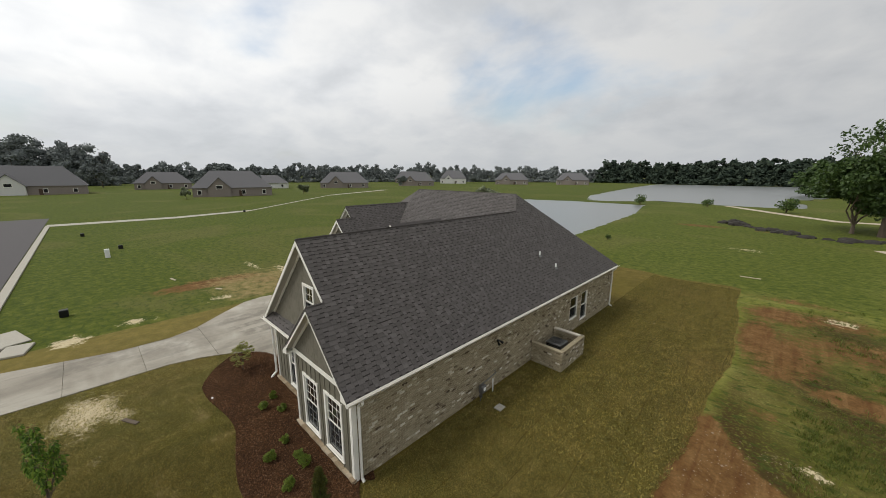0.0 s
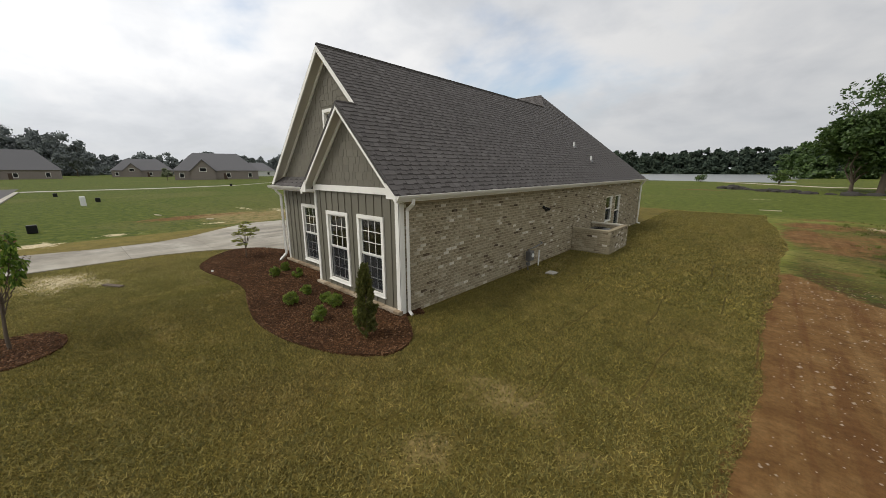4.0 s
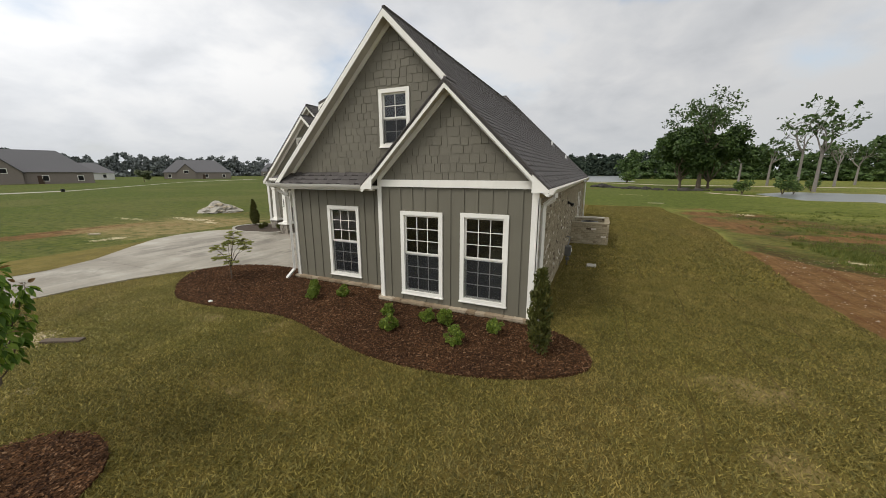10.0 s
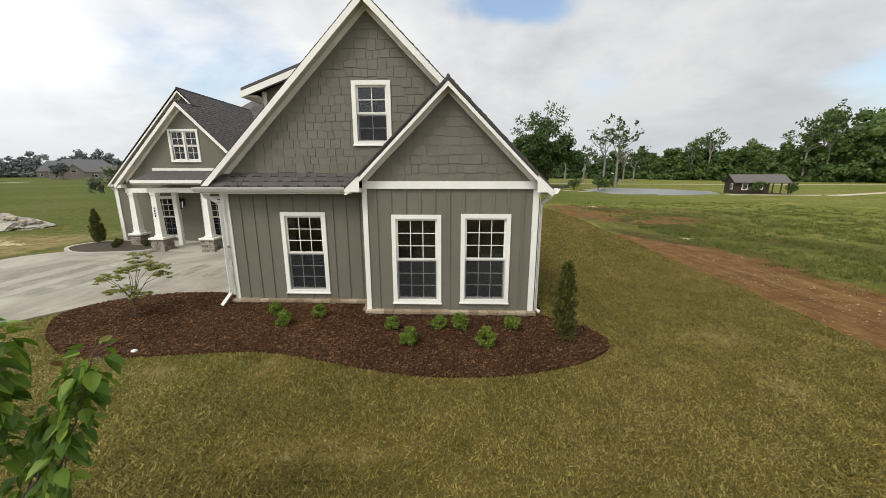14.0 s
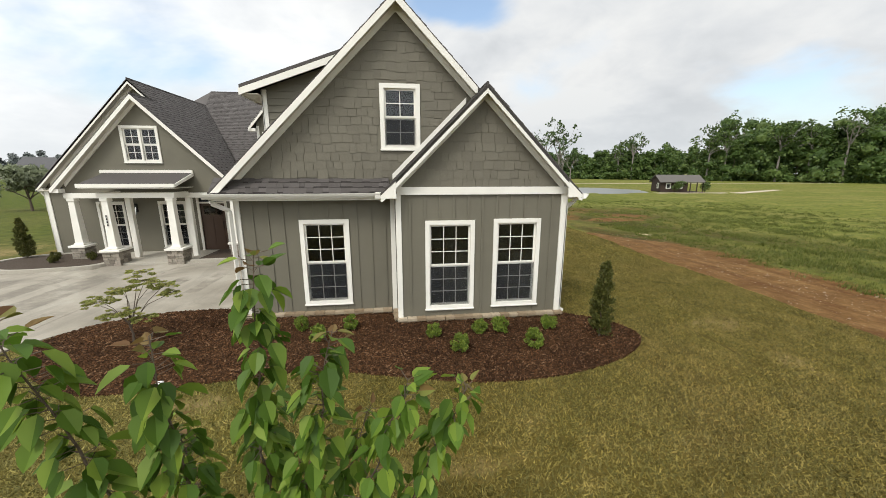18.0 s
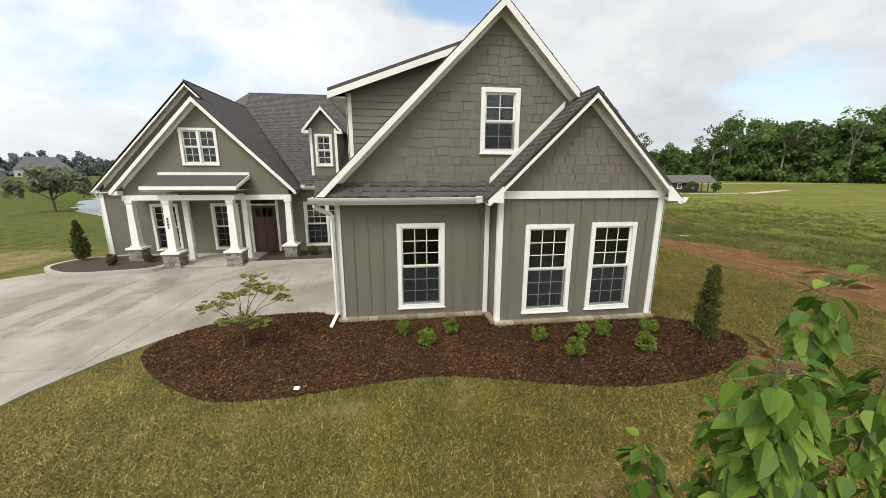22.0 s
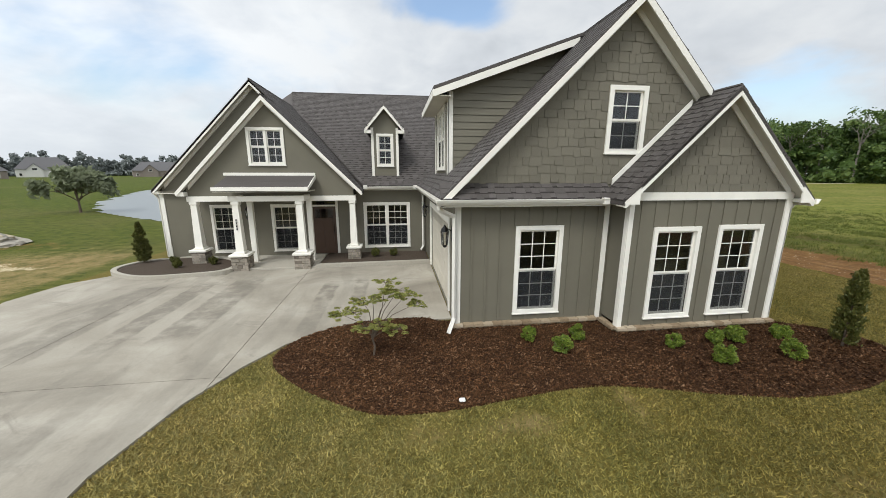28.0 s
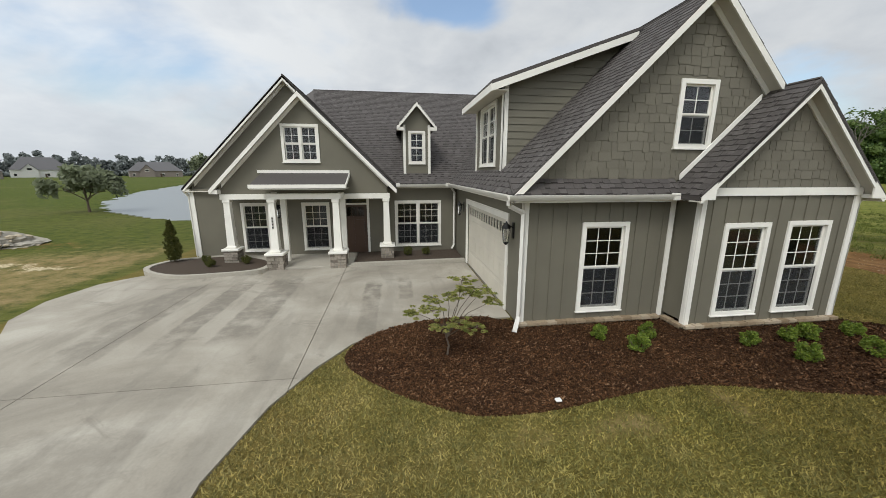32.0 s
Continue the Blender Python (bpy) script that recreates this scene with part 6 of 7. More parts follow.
def sapling(at, seed, label):
    rnd = random.Random(seed)
    t = thing("sapling", label, "tree", at=at)
    bm = bmesh.new()
    v, f, rv, rf = [], [], [], []
    tube([(0, 0, -0.1), (0.01, 0, 0.3), (-0.02, 0.03, 0.7), (0.02, 0.06, 1.05)], [0.034, 0.028, 0.024, 0.022], 8, bm)
    # shoots: where each ends, and the share of it that is clothed with leaves
    shoots = ((0.15, 0.14, 2.95, 0.44), (-0.40, -0.16, 2.84, 0.48), (-0.15, 0.0, 2.70, 0.42), (0.42, 0.06, 2.66, 0.44), (0.70, -0.02, 2.50, 0.46), (0.95, 0.13, 2.36, 0.40), (0.16, -0.10, 2.02, 0.35), (0.06, 0.36, 2.25, 0.45), (-0.34, 0.32, 2.15, 0.45), (0.52, 0.40, 2.10, 0.45), (-0.55, 0.10, 1.90, 0.5), (0.64, 0.16, 1.72, 0.6), (-0.38, 0.42, 1.70, 0.6), (0.20, 0.46, 1.75, 0.6), (-0.22, -0.05, 1.60, 0.5))
    for sx, sy, top, clothed in shoots:
        base = Vector((0.02, 0.06, rnd.uniform(0.70, 1.05)))
        pts = [base]
        n = 16
        for i in range(1, n + 1):
            u = i / n
            pts.append(Vector((0.02 + (sx - 0.02) * u ** 0.75 + rnd.gauss(0, 0.008), 0.06 + (sy - 0.06) * u ** 0.75 + rnd.gauss(0, 0.008), base.z + (top - base.z) * u)))
        tube(pts, [0.0105 - 0.00055 * i for i in range(n + 1)], 5, bm)
        long = (top - base.z)
        count = int(long * clothed * 130)
        for j in range(count):
            u = 1 - clothed * (j + rnd.random()) / count
            k = min(n - 1, int(u * n))
            p = pts[k].lerp(pts[k + 1], u * n - k)
            aa = rnd.uniform(0, 6.28)
            tipward = u > 1 - 0.09 * clothed
            young = tipward and rnd.random() < 0.5
            rise = rnd.uniform(-0.5, 0.8) if tipward else rnd.uniform(-2.4, -0.4)
            dirv = Vector((math.cos(aa), math.sin(aa), rise))
            q = p + Vector((math.cos(aa), math.sin(aa), 0.25)) * rnd.uniform(0.015, 0.07)
            tube([p, q], 0.0016, 3, bm, False)
            sz = rnd.uniform(0.065, 0.115) * (0.75 if tipward else 1)
            heart_leaf(q, dirv, Vector((math.cos(aa) * 0.8 + rnd.gauss(0, 0.35), math.sin(aa) * 0.8 + rnd.gauss(0, 0.35), 1)), sz * (0.8 if young else 1), rv if young else v, rf if young else f)
    part("trunk", bm, BARK, t)
    for ob in (soup("crown", v, f, LEAF_NEAR, t), soup("young_leaves", rv, rf, LEAF_RED, t, "young reddish leaves at the shoot tips")):
        for p in ob.data.polygons:
            p.use_smooth = True
    return t


sapling((-4.28, -6.0, 0), 21, "young redbud tree with heart-shaped fresh green leaves in a mulch ring")
RING = [(-4.1 + 0.85 * math.cos(a * 0.26) * (1 + 0.06 * math.sin(a * 3.1)), -6.05 + 0.8 * math.sin(a * 0.26)) for a in range(24)]
flat_shape("mulch_ring", RING, 0.035, 0.06, MULCH, "ring of dark mulch round the young tree", "mulch bed")


def shrub(at, r, seed, leaf=LEAF_SHRUB):
    rnd = random.Random(seed)
    t = thing("shrub", "small round evergreen shrub in the mulch bed", "shrub", "foundation shrubs", at)
    bm = bmesh.new()
    for k in range(6):
        a = rnd.uniform(0, 6.28)
        tube([(0, 0, -0.02), (math.cos(a) * r * 0.4, math.sin(a) * r * 0.4, r * 0.5), (math.cos(a) * r * 0.7, math.sin(a) * r * 0.7, r * 0.95)], [0.006, 0.005, 0.002], 4, bm)
    part("stem", bm, BARK, t)
    v, f = [], []
    cl = []
    for _ in range(26):
        d = Vector((rnd.gauss(0, 1), rnd.gauss(0, 1), rnd.gauss(0, 1))).normalized() * rnd.uniform(0.55, 0.8)
        cl.append(((d.x * r, d.y * r, r * (0.85 + 0.95 * d.z)), (r * 0.30, r * 0.30, r * 0.28)))
    leaf_cloud(rnd, cl, 0.024, 60, v, f, aspect=1.9)
    soup("foliage", v, f, leaf, t)


for i, (x, y, r) in enumerate(((-5.62, -0.20, 0.17), (-5.2, -0.73, 0.20), (-4.64, -0.27, 0.18), (-2.97, -0.81, 0.17), (-2.54, -1.44, 0.21), (-2.02, -0.76, 0.17), (-1.59, -0.76, 0.20), (-1.14, -1.45, 0.20), (-0.56, -0.76, 0.18), (-14.6, 6.6, 0.17), (-15.6, 6.3, 0.16), (-16.0, 6.9, 0.17), (-9.0, 7.1, 0.2), (-8.3, 7.2, 0.18), (-9.8, 7.2, 0.18))):
    shrub((x, y, 0.05 if y < 2 else 0.12), r, 300 + i, LEAF_SHRUB if y < 2 else LEAF_CONE)


def conifer(at, h, r, seed):
    rnd = random.Random(seed)
    t = thing("arborvitae", "narrow dark green columnar conifer in the mulch", "shrub", "columnar conifers", at)
    bm = bmesh.new()
    tube([(0, 0, -0.05), (0, 0, h * 0.5), (0, 0, h * 0.95)], [0.025, 0.016, 0.005], 6, bm)
    part("trunk", bm, BARK, t)
    v, f = [], []
    sprays = []
    for k in range(190):
        z = h * rnd.uniform(0.06, 0.97) ** 0.9
        w = r * min(1.0, 0.62 + 1.6 * z / h) * (1 - (z / h) ** 2.6) * rnd.uniform(0.45, 1.15)
        a = rnd.uniform(0, 6.28)
        sprays.append((Vector((math.cos(a) * w, math.sin(a) * w, z)), Vector((math.cos(a) * 0.45, math.sin(a) * 0.45, 1)).normalized(), rnd.uniform(0.09, 0.17)))
    for c, d, l in sprays:
        for k in range(46):
            u = rnd.uniform(-0.5, 0.5)
            p = c + d * l * u + Vector((rnd.gauss(0, 1), rnd.gauss(0, 1), rnd.gauss(0, 0.6))) * 0.028 * (1 - abs(u))
            e = (d + Vector((rnd.gauss(0, 0.5), rnd.gauss(0, 0.5), rnd.gauss(0, 0.3)))).normalized()
            b = e.cross(Vector((rnd.gauss(0, 1), rnd.gauss(0, 1), rnd.gauss(0, 1)))).normalized()
            s = rnd.uniform(0.018, 0.042)
            n = len(v)
            v.extend(((p - e * s)[:], (p + b * s * 0.4)[:], (p + e * s)[:], (p - b * s * 0.4)[:]))
            f.append((n, n + 1, n + 2, n + 3))
    soup("foliage", v, f, LEAF_CONE, t)


conifer((0.31, -1.19, 0.05), 1.54, 0.19, 3)
conifer((-17.2, 7.2, 0.12), 1.45, 0.22, 4)


def maple(at, seed):
    """Small weeping maple: bent stems and a flat, airy, pale crown."""
    rnd = random.Random(seed)
    t = thing("japanese_maple", "small airy maple with pale green lacy leaves in the mulch", "tree", at=at)
    bm = bmesh.new()
    v, f = [], []
    tube([(0, 0, -0.05), (0.03, 0.0, 0.18), (-0.02, 0.02, 0.36), (0.03, 0.03, 0.55)], [0.022, 0.019, 0.016, 0.014], 6, bm)
    # flat tiers of leaves: centre, half width, half depth
    tiers = ((-0.52, 0.02, 0.84, 0.24, 0.20), (-0.28, -0.16, 0.94, 0.26, 0.20), (-0.18, 0.22, 1.02, 0.24, 0.20), (0.02, 0.02, 1.12, 0.26, 0.20), (0.26, 0.06, 1.38, 0.24, 0.20), (0.46, -0.10, 1.28, 0.28, 0.20), (0.62, 0.14, 1.12, 0.28, 0.22), (0.34, 0.24, 1.12, 0.24, 0.20), (0.80, 0.0, 1.00, 0.16, 0.16), (0.46, -0.22, 0.62, 0.26, 0.18), (0.16, -0.26, 0.74, 0.24, 0.18), (-0.10, -0.22, 0.70, 0.22, 0.16))
    for cx, cy, cz, rx, ry in tiers:
        c = Vector((cx, cy, cz))
        root = Vector((0.0, 0.02, rnd.uniform(0.30, 0.54)))
        mid = root.lerp(c, 0.5) + Vector((rnd.gauss(0, 0.03), rnd.gauss(0, 0.03), 0.07))
        tube([root, mid, c - Vector((0, 0, 0.03))], [0.009, 0.006, 0.003], 5, bm)
        for k in range(15):
            a = rnd.uniform(0, 6.28)
            q = rnd.uniform(0.35, 1.0)
            e = c + Vector((math.cos(a) * rx * q, math.sin(a) * ry * q, rnd.gauss(0, 0.025) - 0.05 * q * q))
            tube([c - Vector((0, 0, 0.03)), c.lerp(e, 0.6) + Vector((0, 0, 0.015)), e], [0.003, 0.002, 0.001], 3, bm, False)
            leaf_cloud(rnd, [(e, (0.055, 0.055, 0.012))], 0.022, 28, v, f, flat=0.8, aspect=2.6, hang=0.12)
    part("trunk", bm, BARK, t)
    soup("crown", v, f, LEAF_MAPLE, t)


maple((-8.64, -0.38, 0.05), 8)

# ---------------------------------------------------------------- small things outside
# air-conditioner behind its brick screen
enc = thing("brick_screen", "low tan brick screen wall round the air conditioner", "wall")
for a in ((0.02, 1.50, 9.55, 9.72), (1.36, 1.54, 9.72, 11.9), (0.02, 1.50, 11.75, 11.92)):
    part("core", box(a[0] + 0.01, a[1] - 0.01, a[2] + 0.012, a[3] - 0.012, 0, 0.90), MORTAR, enc)
    part("coping", box(a[0] - 0.01, a[1] + 0.02, a[2] - 0.02, a[3] + 0.02, 0.90, 0.97, 0.01), BRICK, enc)
ac = thing("air_conditioner", "grey metal air-conditioning unit with a round top fan grille", "appliance", at=(0.72, 10.7, 0))
part("pad", box(-0.5, 0.5, -0.5, 0.5, 0, 0.08, 0.01), CURB_CONC, ac)
part("casing", box(-0.38, 0.38, -0.38, 0.38, 0.08, 0.86, 0.03), GREY_METAL, ac)
for s in range(9):
    for side in range(2):
        z = 0.16 + 0.072 * s
        part("louvre", box(-0.36, 0.36, -0.395 + 0.775 * side, -0.38 + 0.775 * side, z, z + 0.03), BLACK_METAL, ac)
bm = bmesh.new()
for k in range(5):
    r = 0.08 + 0.06 * k
    ring_pts = [(r * math.cos(2 * math.pi * i / 16), r * math.sin(2 * math.pi * i / 16), 0.88) for i in range(17)]
    tube(ring_pts, 0.006, 4, bm, False)
part("fan_grille", bm, BLACK_METAL, ac)

meter = thing("gas_meter", "grey gas meter and pipework on the brick wall", "meter", at=(0.12, 5.55, 0))
part("meter_body", box(0.0, 0.2, -0.14, 0.14, 0.32, 0.66, 0.03), GREY_METAL, meter)
part("dial", tube([(0.2, 0.0, 0.52), (0.225, 0.0, 0.52)], 0.07, 12), WHITE_PVC, meter)
part("riser", tube([(0.1, -0.1, 0.0), (0.1, -0.1, 0.72), (0.1, 0.35, 0.74), (0.08, 0.9, 0.80), (-0.05, 0.95, 0.82)], 0.02, 6), GREY_METAL, meter)
part("regulator", tube([(0.1, -0.1, 0.18), (0.1, -0.1, 0.28)], 0.07, 10), GREY_METAL, meter)
part("conduit", tube([(0.05, 0.75, 0.0), (0.05, 0.75, 0.55)], 0.025, 6), WHITE_PVC, meter)
tagged(part("valve_box", box(0.85, 1.15, 5.45, 5.8, 0.0, 0.05, 0.01), CURB_CONC), "pale square valve box lid in the lawn", "lid")
fl = thing("flood_light", "small dark twin floodlight on the brick wall", "lamp", at=(0.0, 6.75, 2.02))
part("plate", tube([(0.0, 0, 0), (0.05, 0, 0)], 0.06, 10), BLACK_METAL, fl)
for s in (-1, 1):
    part("lamp_head", tube([(0.05, s * 0.05, 0), (0.16, s * 0.11, -0.06), (0.20, s * 0.13, -0.08)], [0.02, 0.05, 0.06], 8), BLACK_METAL, fl)
for i, (x, y) in enumerate(((-1.40, 12.4), (-0.74, 13.0))):
    v = thing("roof_vent", "white plastic vent pipe through the roof shingles", "vent pipe", "roof vents", (x, y, ZE + S * (XR - x)))
    part("pipe", tube([(0, 0, -0.1), (0, 0, 0.24)], 0.04, 10), WHITE_PVC, v)
    part("flashing", tube([(0.02, 0, -0.06), (0, 0, 0.06)], [0.12, 0.055], 10), GREY_METAL, v)


def lantern(at, out):
    t = thing("wall_lantern", "black carriage lantern with clear glass on the house wall", "lamp", "carriage lanterns", at)
    t.rotation_euler.z = out
    part("bracket", tube([(0, 0, 0.0), (0.10, 0, 0.06), (0.16, 0, 0.02)], 0.014, 6), BLACK_METAL, t)
    part("back_plate", box(-0.005, 0.015, -0.06, 0.06, -0.22, 0.12, 0.004), BLACK_METAL, t)
    part("roof", tube([(0.16, 0, 0.0), (0.16, 0, 0.05), (0.16, 0, 0.11), (0.16, 0, 0.15)], [0.10, 0.085, 0.03, 0.012], 6), BLACK_METAL, t)
    g = part("glass", tube([(0.16, 0, -0.30), (0.16, 0, 0.0)], [0.06, 0.085], 6), LAMP_GLASS, t)
    g.visible_shadow = False
    bm = bmesh.new()
    for k in range(6):
        a = 2 * math.pi * k / 6
        tube([(0.16 + 0.062 * math.cos(a), 0.062 * math.sin(a), -0.30), (0.16 + 0.088 * math.cos(a), 0.088 * math.sin(a), 0.0)], 0.007, 4, bm)
    part("cage", bm, BLACK_METAL, t)
    part("base", tube([(0.16, 0, -0.36), (0.16, 0, -0.33), (0.16, 0, -0.30)], [0.02, 0.05, 0.065], 6), BLACK_METAL, t)


lantern((-6.96, 1.18, 2.05), math.pi)
lantern((-6.96, 6.55, 2.05), math.pi)
lantern((-13.75, 7.94, 1.9), -math.pi / 2)

# rubble heap, sheets and scraps on the far side of the drive
rub = thing("rubble_heap", "pale heap of earth and broken stone in the grass", "rubble", at=(-27.0, 11.7, 0))
rnd = random.Random(9)
bm = bmesh.new()
bmesh.ops.create_icosphere(bm, subdivisions=4, radius=1.0)
for v in bm.verts:
    k = 1 + 0.30 * noise.noise(v.co * 2.3) + 0.16 * noise.noise(v.co * 6.1)
    flat = math.hypot(v.co.x, v.co.y)
    v.co = Vector((v.co.x * 1.55 * k, v.co.y * 1.4 * k, -0.1 if v.co.z < 0 else 0.85 * k * max(0.0, 1.0 - flat) ** 0.8 + 0.10 * noise.noise(v.co * 9.0)))
part("earth", bm, simple("rubble_earth", (0.34, 0.315, 0.265), 0.95, grain=9, amp=0.7, bump=0.9, dist=0.05), rub)
for k in range(40):
    a, r = rnd.uniform(0, 6.28), rnd.uniform(0.4, 1.7)
    s = rnd.uniform(0.06, 0.2)
    bm = bmesh.new()
    bmesh.ops.create_icosphere(bm, subdivisions=1, radius=s)
    for v in bm.verts:
        v.co = Vector((v.co.x * rnd.uniform(0.8, 1.3) + math.cos(a) * r, v.co.y + math.sin(a) * r * 0.85, v.co.z * 0.7 + 0.8 * max(0.0, 1.0 - r / 1.6) ** 0.8))
    part("stone", bm, GRAVEL, rub)
for i, (x, y, a, w, d) in enumerate(((-20.6, -8.2, 0.3, 2.4, 1.3), (-18.4, -7.7, -0.2, 1.5, 1.0), (-19.4, -8.9, 0.7, 1.6, 0.9))):
    t = tagged(part("sheet", box(-w / 2, w / 2, -d / 2, d / 2, 0.0, 0.08 + 0.03 * i, 0.02), CURB_CONC), "pale grey board lying on the grass by the drive", "board", "loose boards")
    t.location, t.rotation_euler.z = (x, y, 0.0), a
for i, (x, y) in enumerate(((-23.0, -6.1), (-46.8, -2.0), (-61, -5), (-42, -3.3), (-80, 21))):
    t = thing("utility_stake", "low dark utility box in the grass", "utility box", "utility boxes", (x, y, 0))
    part("body", box(-0.2, 0.2, -0.2, 0.2, 0, 0.45 if i != 3 else 0.9, 0.03), BLACK_METAL if i != 3 else WHITE_PVC, t)
for i, (x, y, a, l) in enumerate(((-27.8, 0, 0.2, 0.9), (-7.9, -4.25, 0.5, 0.7), (6.4, 35.2, 0.1, 1.4), (-22.4, 2.0, 0.6, 0.5))):
    t = tagged(part("plank", box(-l / 2, l / 2, -0.07, 0.07, 0.0, 0.05, 0.006), BARK if i == 1 else GRAVEL), "dark scrap of timber lying in the turf" if i == 1 else "pale scrap of timber lying in the grass", "scrap", "timber scraps")
    t.location, t.rotation_euler.z = (x, y, 0), a
t = tagged(part("stone", box(-0.045, 0.045, -0.035, 0.035, 0.0, 0.04, 0.012), WHITE_PVC), "small white stone at the edge of the mulch", "stone")
t.location = (-7.28, -1.88, 0.055)
sign = thing("house_number_plate", "white column face with dark plain marks in a vertical row", "sign", at=(-13.42, 5.985, 1.75))
for k in range(4):
    part("bar", box(-0.02, 0.02, 0.0, 0.008, -0.10 * k - 0.035, -0.10 * k + 0.035), BLACK_METAL, sign)

# ---------------------------------------------------------------- grass and mulch in relief
def scatter_blades(name, label, count, area, mat, seed, h, reject, spread=0.012):
    rs = np.random.RandomState(seed)
    x = rs.uniform(area[0], area[1], count * 3)
    y = rs.uniform(area[2], area[3], count * 3)
    ok = ~reject(x, y)
    x, y = x[ok][:count], y[ok][:count]
    n = len(x)
    a = rs.uniform(0, 2 * np.pi, n)
    hh = h * rs.uniform(0.5, 1.3, n)
    lx, ly = rs.normal(0, 0.85, n) * hh, rs.normal(0, 0.85, n) * hh
    w = spread * rs.uniform(0.6, 1.5, n)
    V = np.zeros((n, 3, 3))
    V[:, 0] = np.stack([x - np.cos(a) * w, y - np.sin(a) * w, np.zeros(n)], 1)
    V[:, 1] = np.stack([x + np.cos(a) * w, y + np.sin(a) * w, np.zeros(n)], 1)
    V[:, 2] = np.stack([x + lx, y + ly, hh], 1)
    F = np.arange(n * 3).reshape(n, 3)
    ob = soup(name, V.reshape(-1, 3).tolist(), F.tolist(), mat)
    return tagged(ob, label, "grass", kind="stuff")


def not_lawn(x, y):
    r = inside(x, y, BED) | inside(x, y, DRIVE) | ((x > -6.9) & (x < 0.1) & (y > 0)) | inside(x, y, RING)
    r |= np.modf(np.abs(np.sin(x * 91.7 + y * 37.3) * 4375.85))[0] < straw_at(x, y) * 0.95
    r |= np.modf(np.abs(np.sin(x * 57.1 + y * 83.9) * 2917.3))[0] < blobs(x, y, ((-9.6, -5.3, 1.5, 1.0, 0.9), (-8.6, -4.5, 0.8, 0.5, 0.7)))
    # few blades along the open seams between the rolls
    q = (x + 0.05 * np.sin(1.3 * y) + 0.015 * np.sin(4.1 * y)) / 0.61
    fq = np.abs(q - np.floor(q) - 0.5)
    r |= (fq > 0.468) & (np.sin(0.8 * y + 2.4 * np.round(q)) > 0.55) & (x > 1.4)
    return r | (x > turf_edge(y) - 0.02)


scatter_blades("lawn_grass", "short olive and straw-coloured sod grass", 520000, (-13, 6.4, -8.5, 5), GRASS, 1, 0.034, not_lawn, 0.0085)
scatter_blades("lawn_grass", "short olive sod grass beside the brick wall", 130000, (0.1, 7.0, 5, 30.2), GRASS, 2, 0.05, not_lawn, 0.016)
scatter_blades("lawn_grass", "olive sod grass further out from the house", 60000, (-11.6, 6.4, -14, -8.5), GRASS, 8, 0.05, not_lawn, 0.02)


def meadow_tufts(count, per, seed):
    """Weeds and coarse grass in loose, uneven tufts over the rough ground."""
    rs = np.random.RandomState(seed)
    cx, cy = rs.uniform(9.0, 34, count), rs.uniform(-8, 32, count)
    w = np.sin(cx * 0.9 + 1.3 * np.sin(cy * 0.5)) * np.sin(cy * 0.8 + 0.7 * cx) + rs.normal(0, 0.7, count)
    keep = (w > 0) & (rs.uniform(0, 1, count) > np.clip((np.maximum(cx, cy) - 12) / 22, 0, 1)) & (cx > turf_edge(cy) + 2.6 + 0.4 * np.sin(cy * 1.9))
    keep &= (cy < 8) | (cx > 17) | (rs.uniform(0, 1, count) < 0.5)
    keep |= (cx < 12) & (cy > 10.0) & (cy < 13.5) & (rs.uniform(0, 1, count) < 0.6)
    cx, cy = cx[keep], cy[keep]
    r = rs.uniform(0.04, 0.16, len(cx))
    x = np.repeat(cx, per) + rs.normal(0, 1, len(cx) * per) * np.repeat(r, per)
    y = np.repeat(cy, per) + rs.normal(0, 1, len(cx) * per) * np.repeat(r, per)
    n = len(x)
    h = np.repeat(r, per) * rs.uniform(0.3, 0.9, n)
    a = rs.uniform(0, 2 * np.pi, n)
    s = 0.012 * rs.uniform(0.6, 1.6, n)
    z = np.full(n, -0.02)
    V = np.stack([np.stack([x - np.cos(a) * s, y - np.sin(a) * s, z], 1), np.stack([x + np.cos(a) * s, y + np.sin(a) * s, z], 1), np.stack([x + rs.normal(0, 0.6, n) * h, y + rs.normal(0, 0.6, n) * h, 0.04 + h], 1)], 1)
    ob = soup("meadow_grass", V.reshape(-1, 3).tolist(), np.arange(n * 3).reshape(n, 3).tolist(), GRASS_GREEN)
    tagged(ob, "rough green meadow grass and weeds in tufts", "grass", kind="stuff")


meadow_tufts(22000, 22, 3)


def pebbles(count, seed):
    """Small stones pressed into the bare strip and scattered over the soil."""
    rs = np.random.RandomState(seed)
    y = rs.uniform(-8, 10, count)
    x = turf_edge(y) + 0.15 + np.abs(rs.normal(1.4, 0.9, count))
    V, F = [], []
    for px, py in zip(x, y):
        r = min(0.05, 0.008 + rs.exponential(0.007))
        k = len(V)
        V += [(px + r * a, py + r * b, r * c * 0.6) for a, b, c in ((1, 0, 0.1), (0.2, 1.1, 0.1), (-1, 0.2, 0.1), (-0.1, -0.9, 0.1), (0.1, 0.0, 1.4))]
        F += [(k, k + 1, k + 4), (k + 1, k + 2, k + 4), (k + 2, k + 3, k + 4), (k + 3, k, k + 4)]
    tagged(soup("pebbles", V, F, PEBBLE), "small pale pebbles scattered on the bare red soil", "pebbles", kind="stuff")


pebbles(1300, 12)


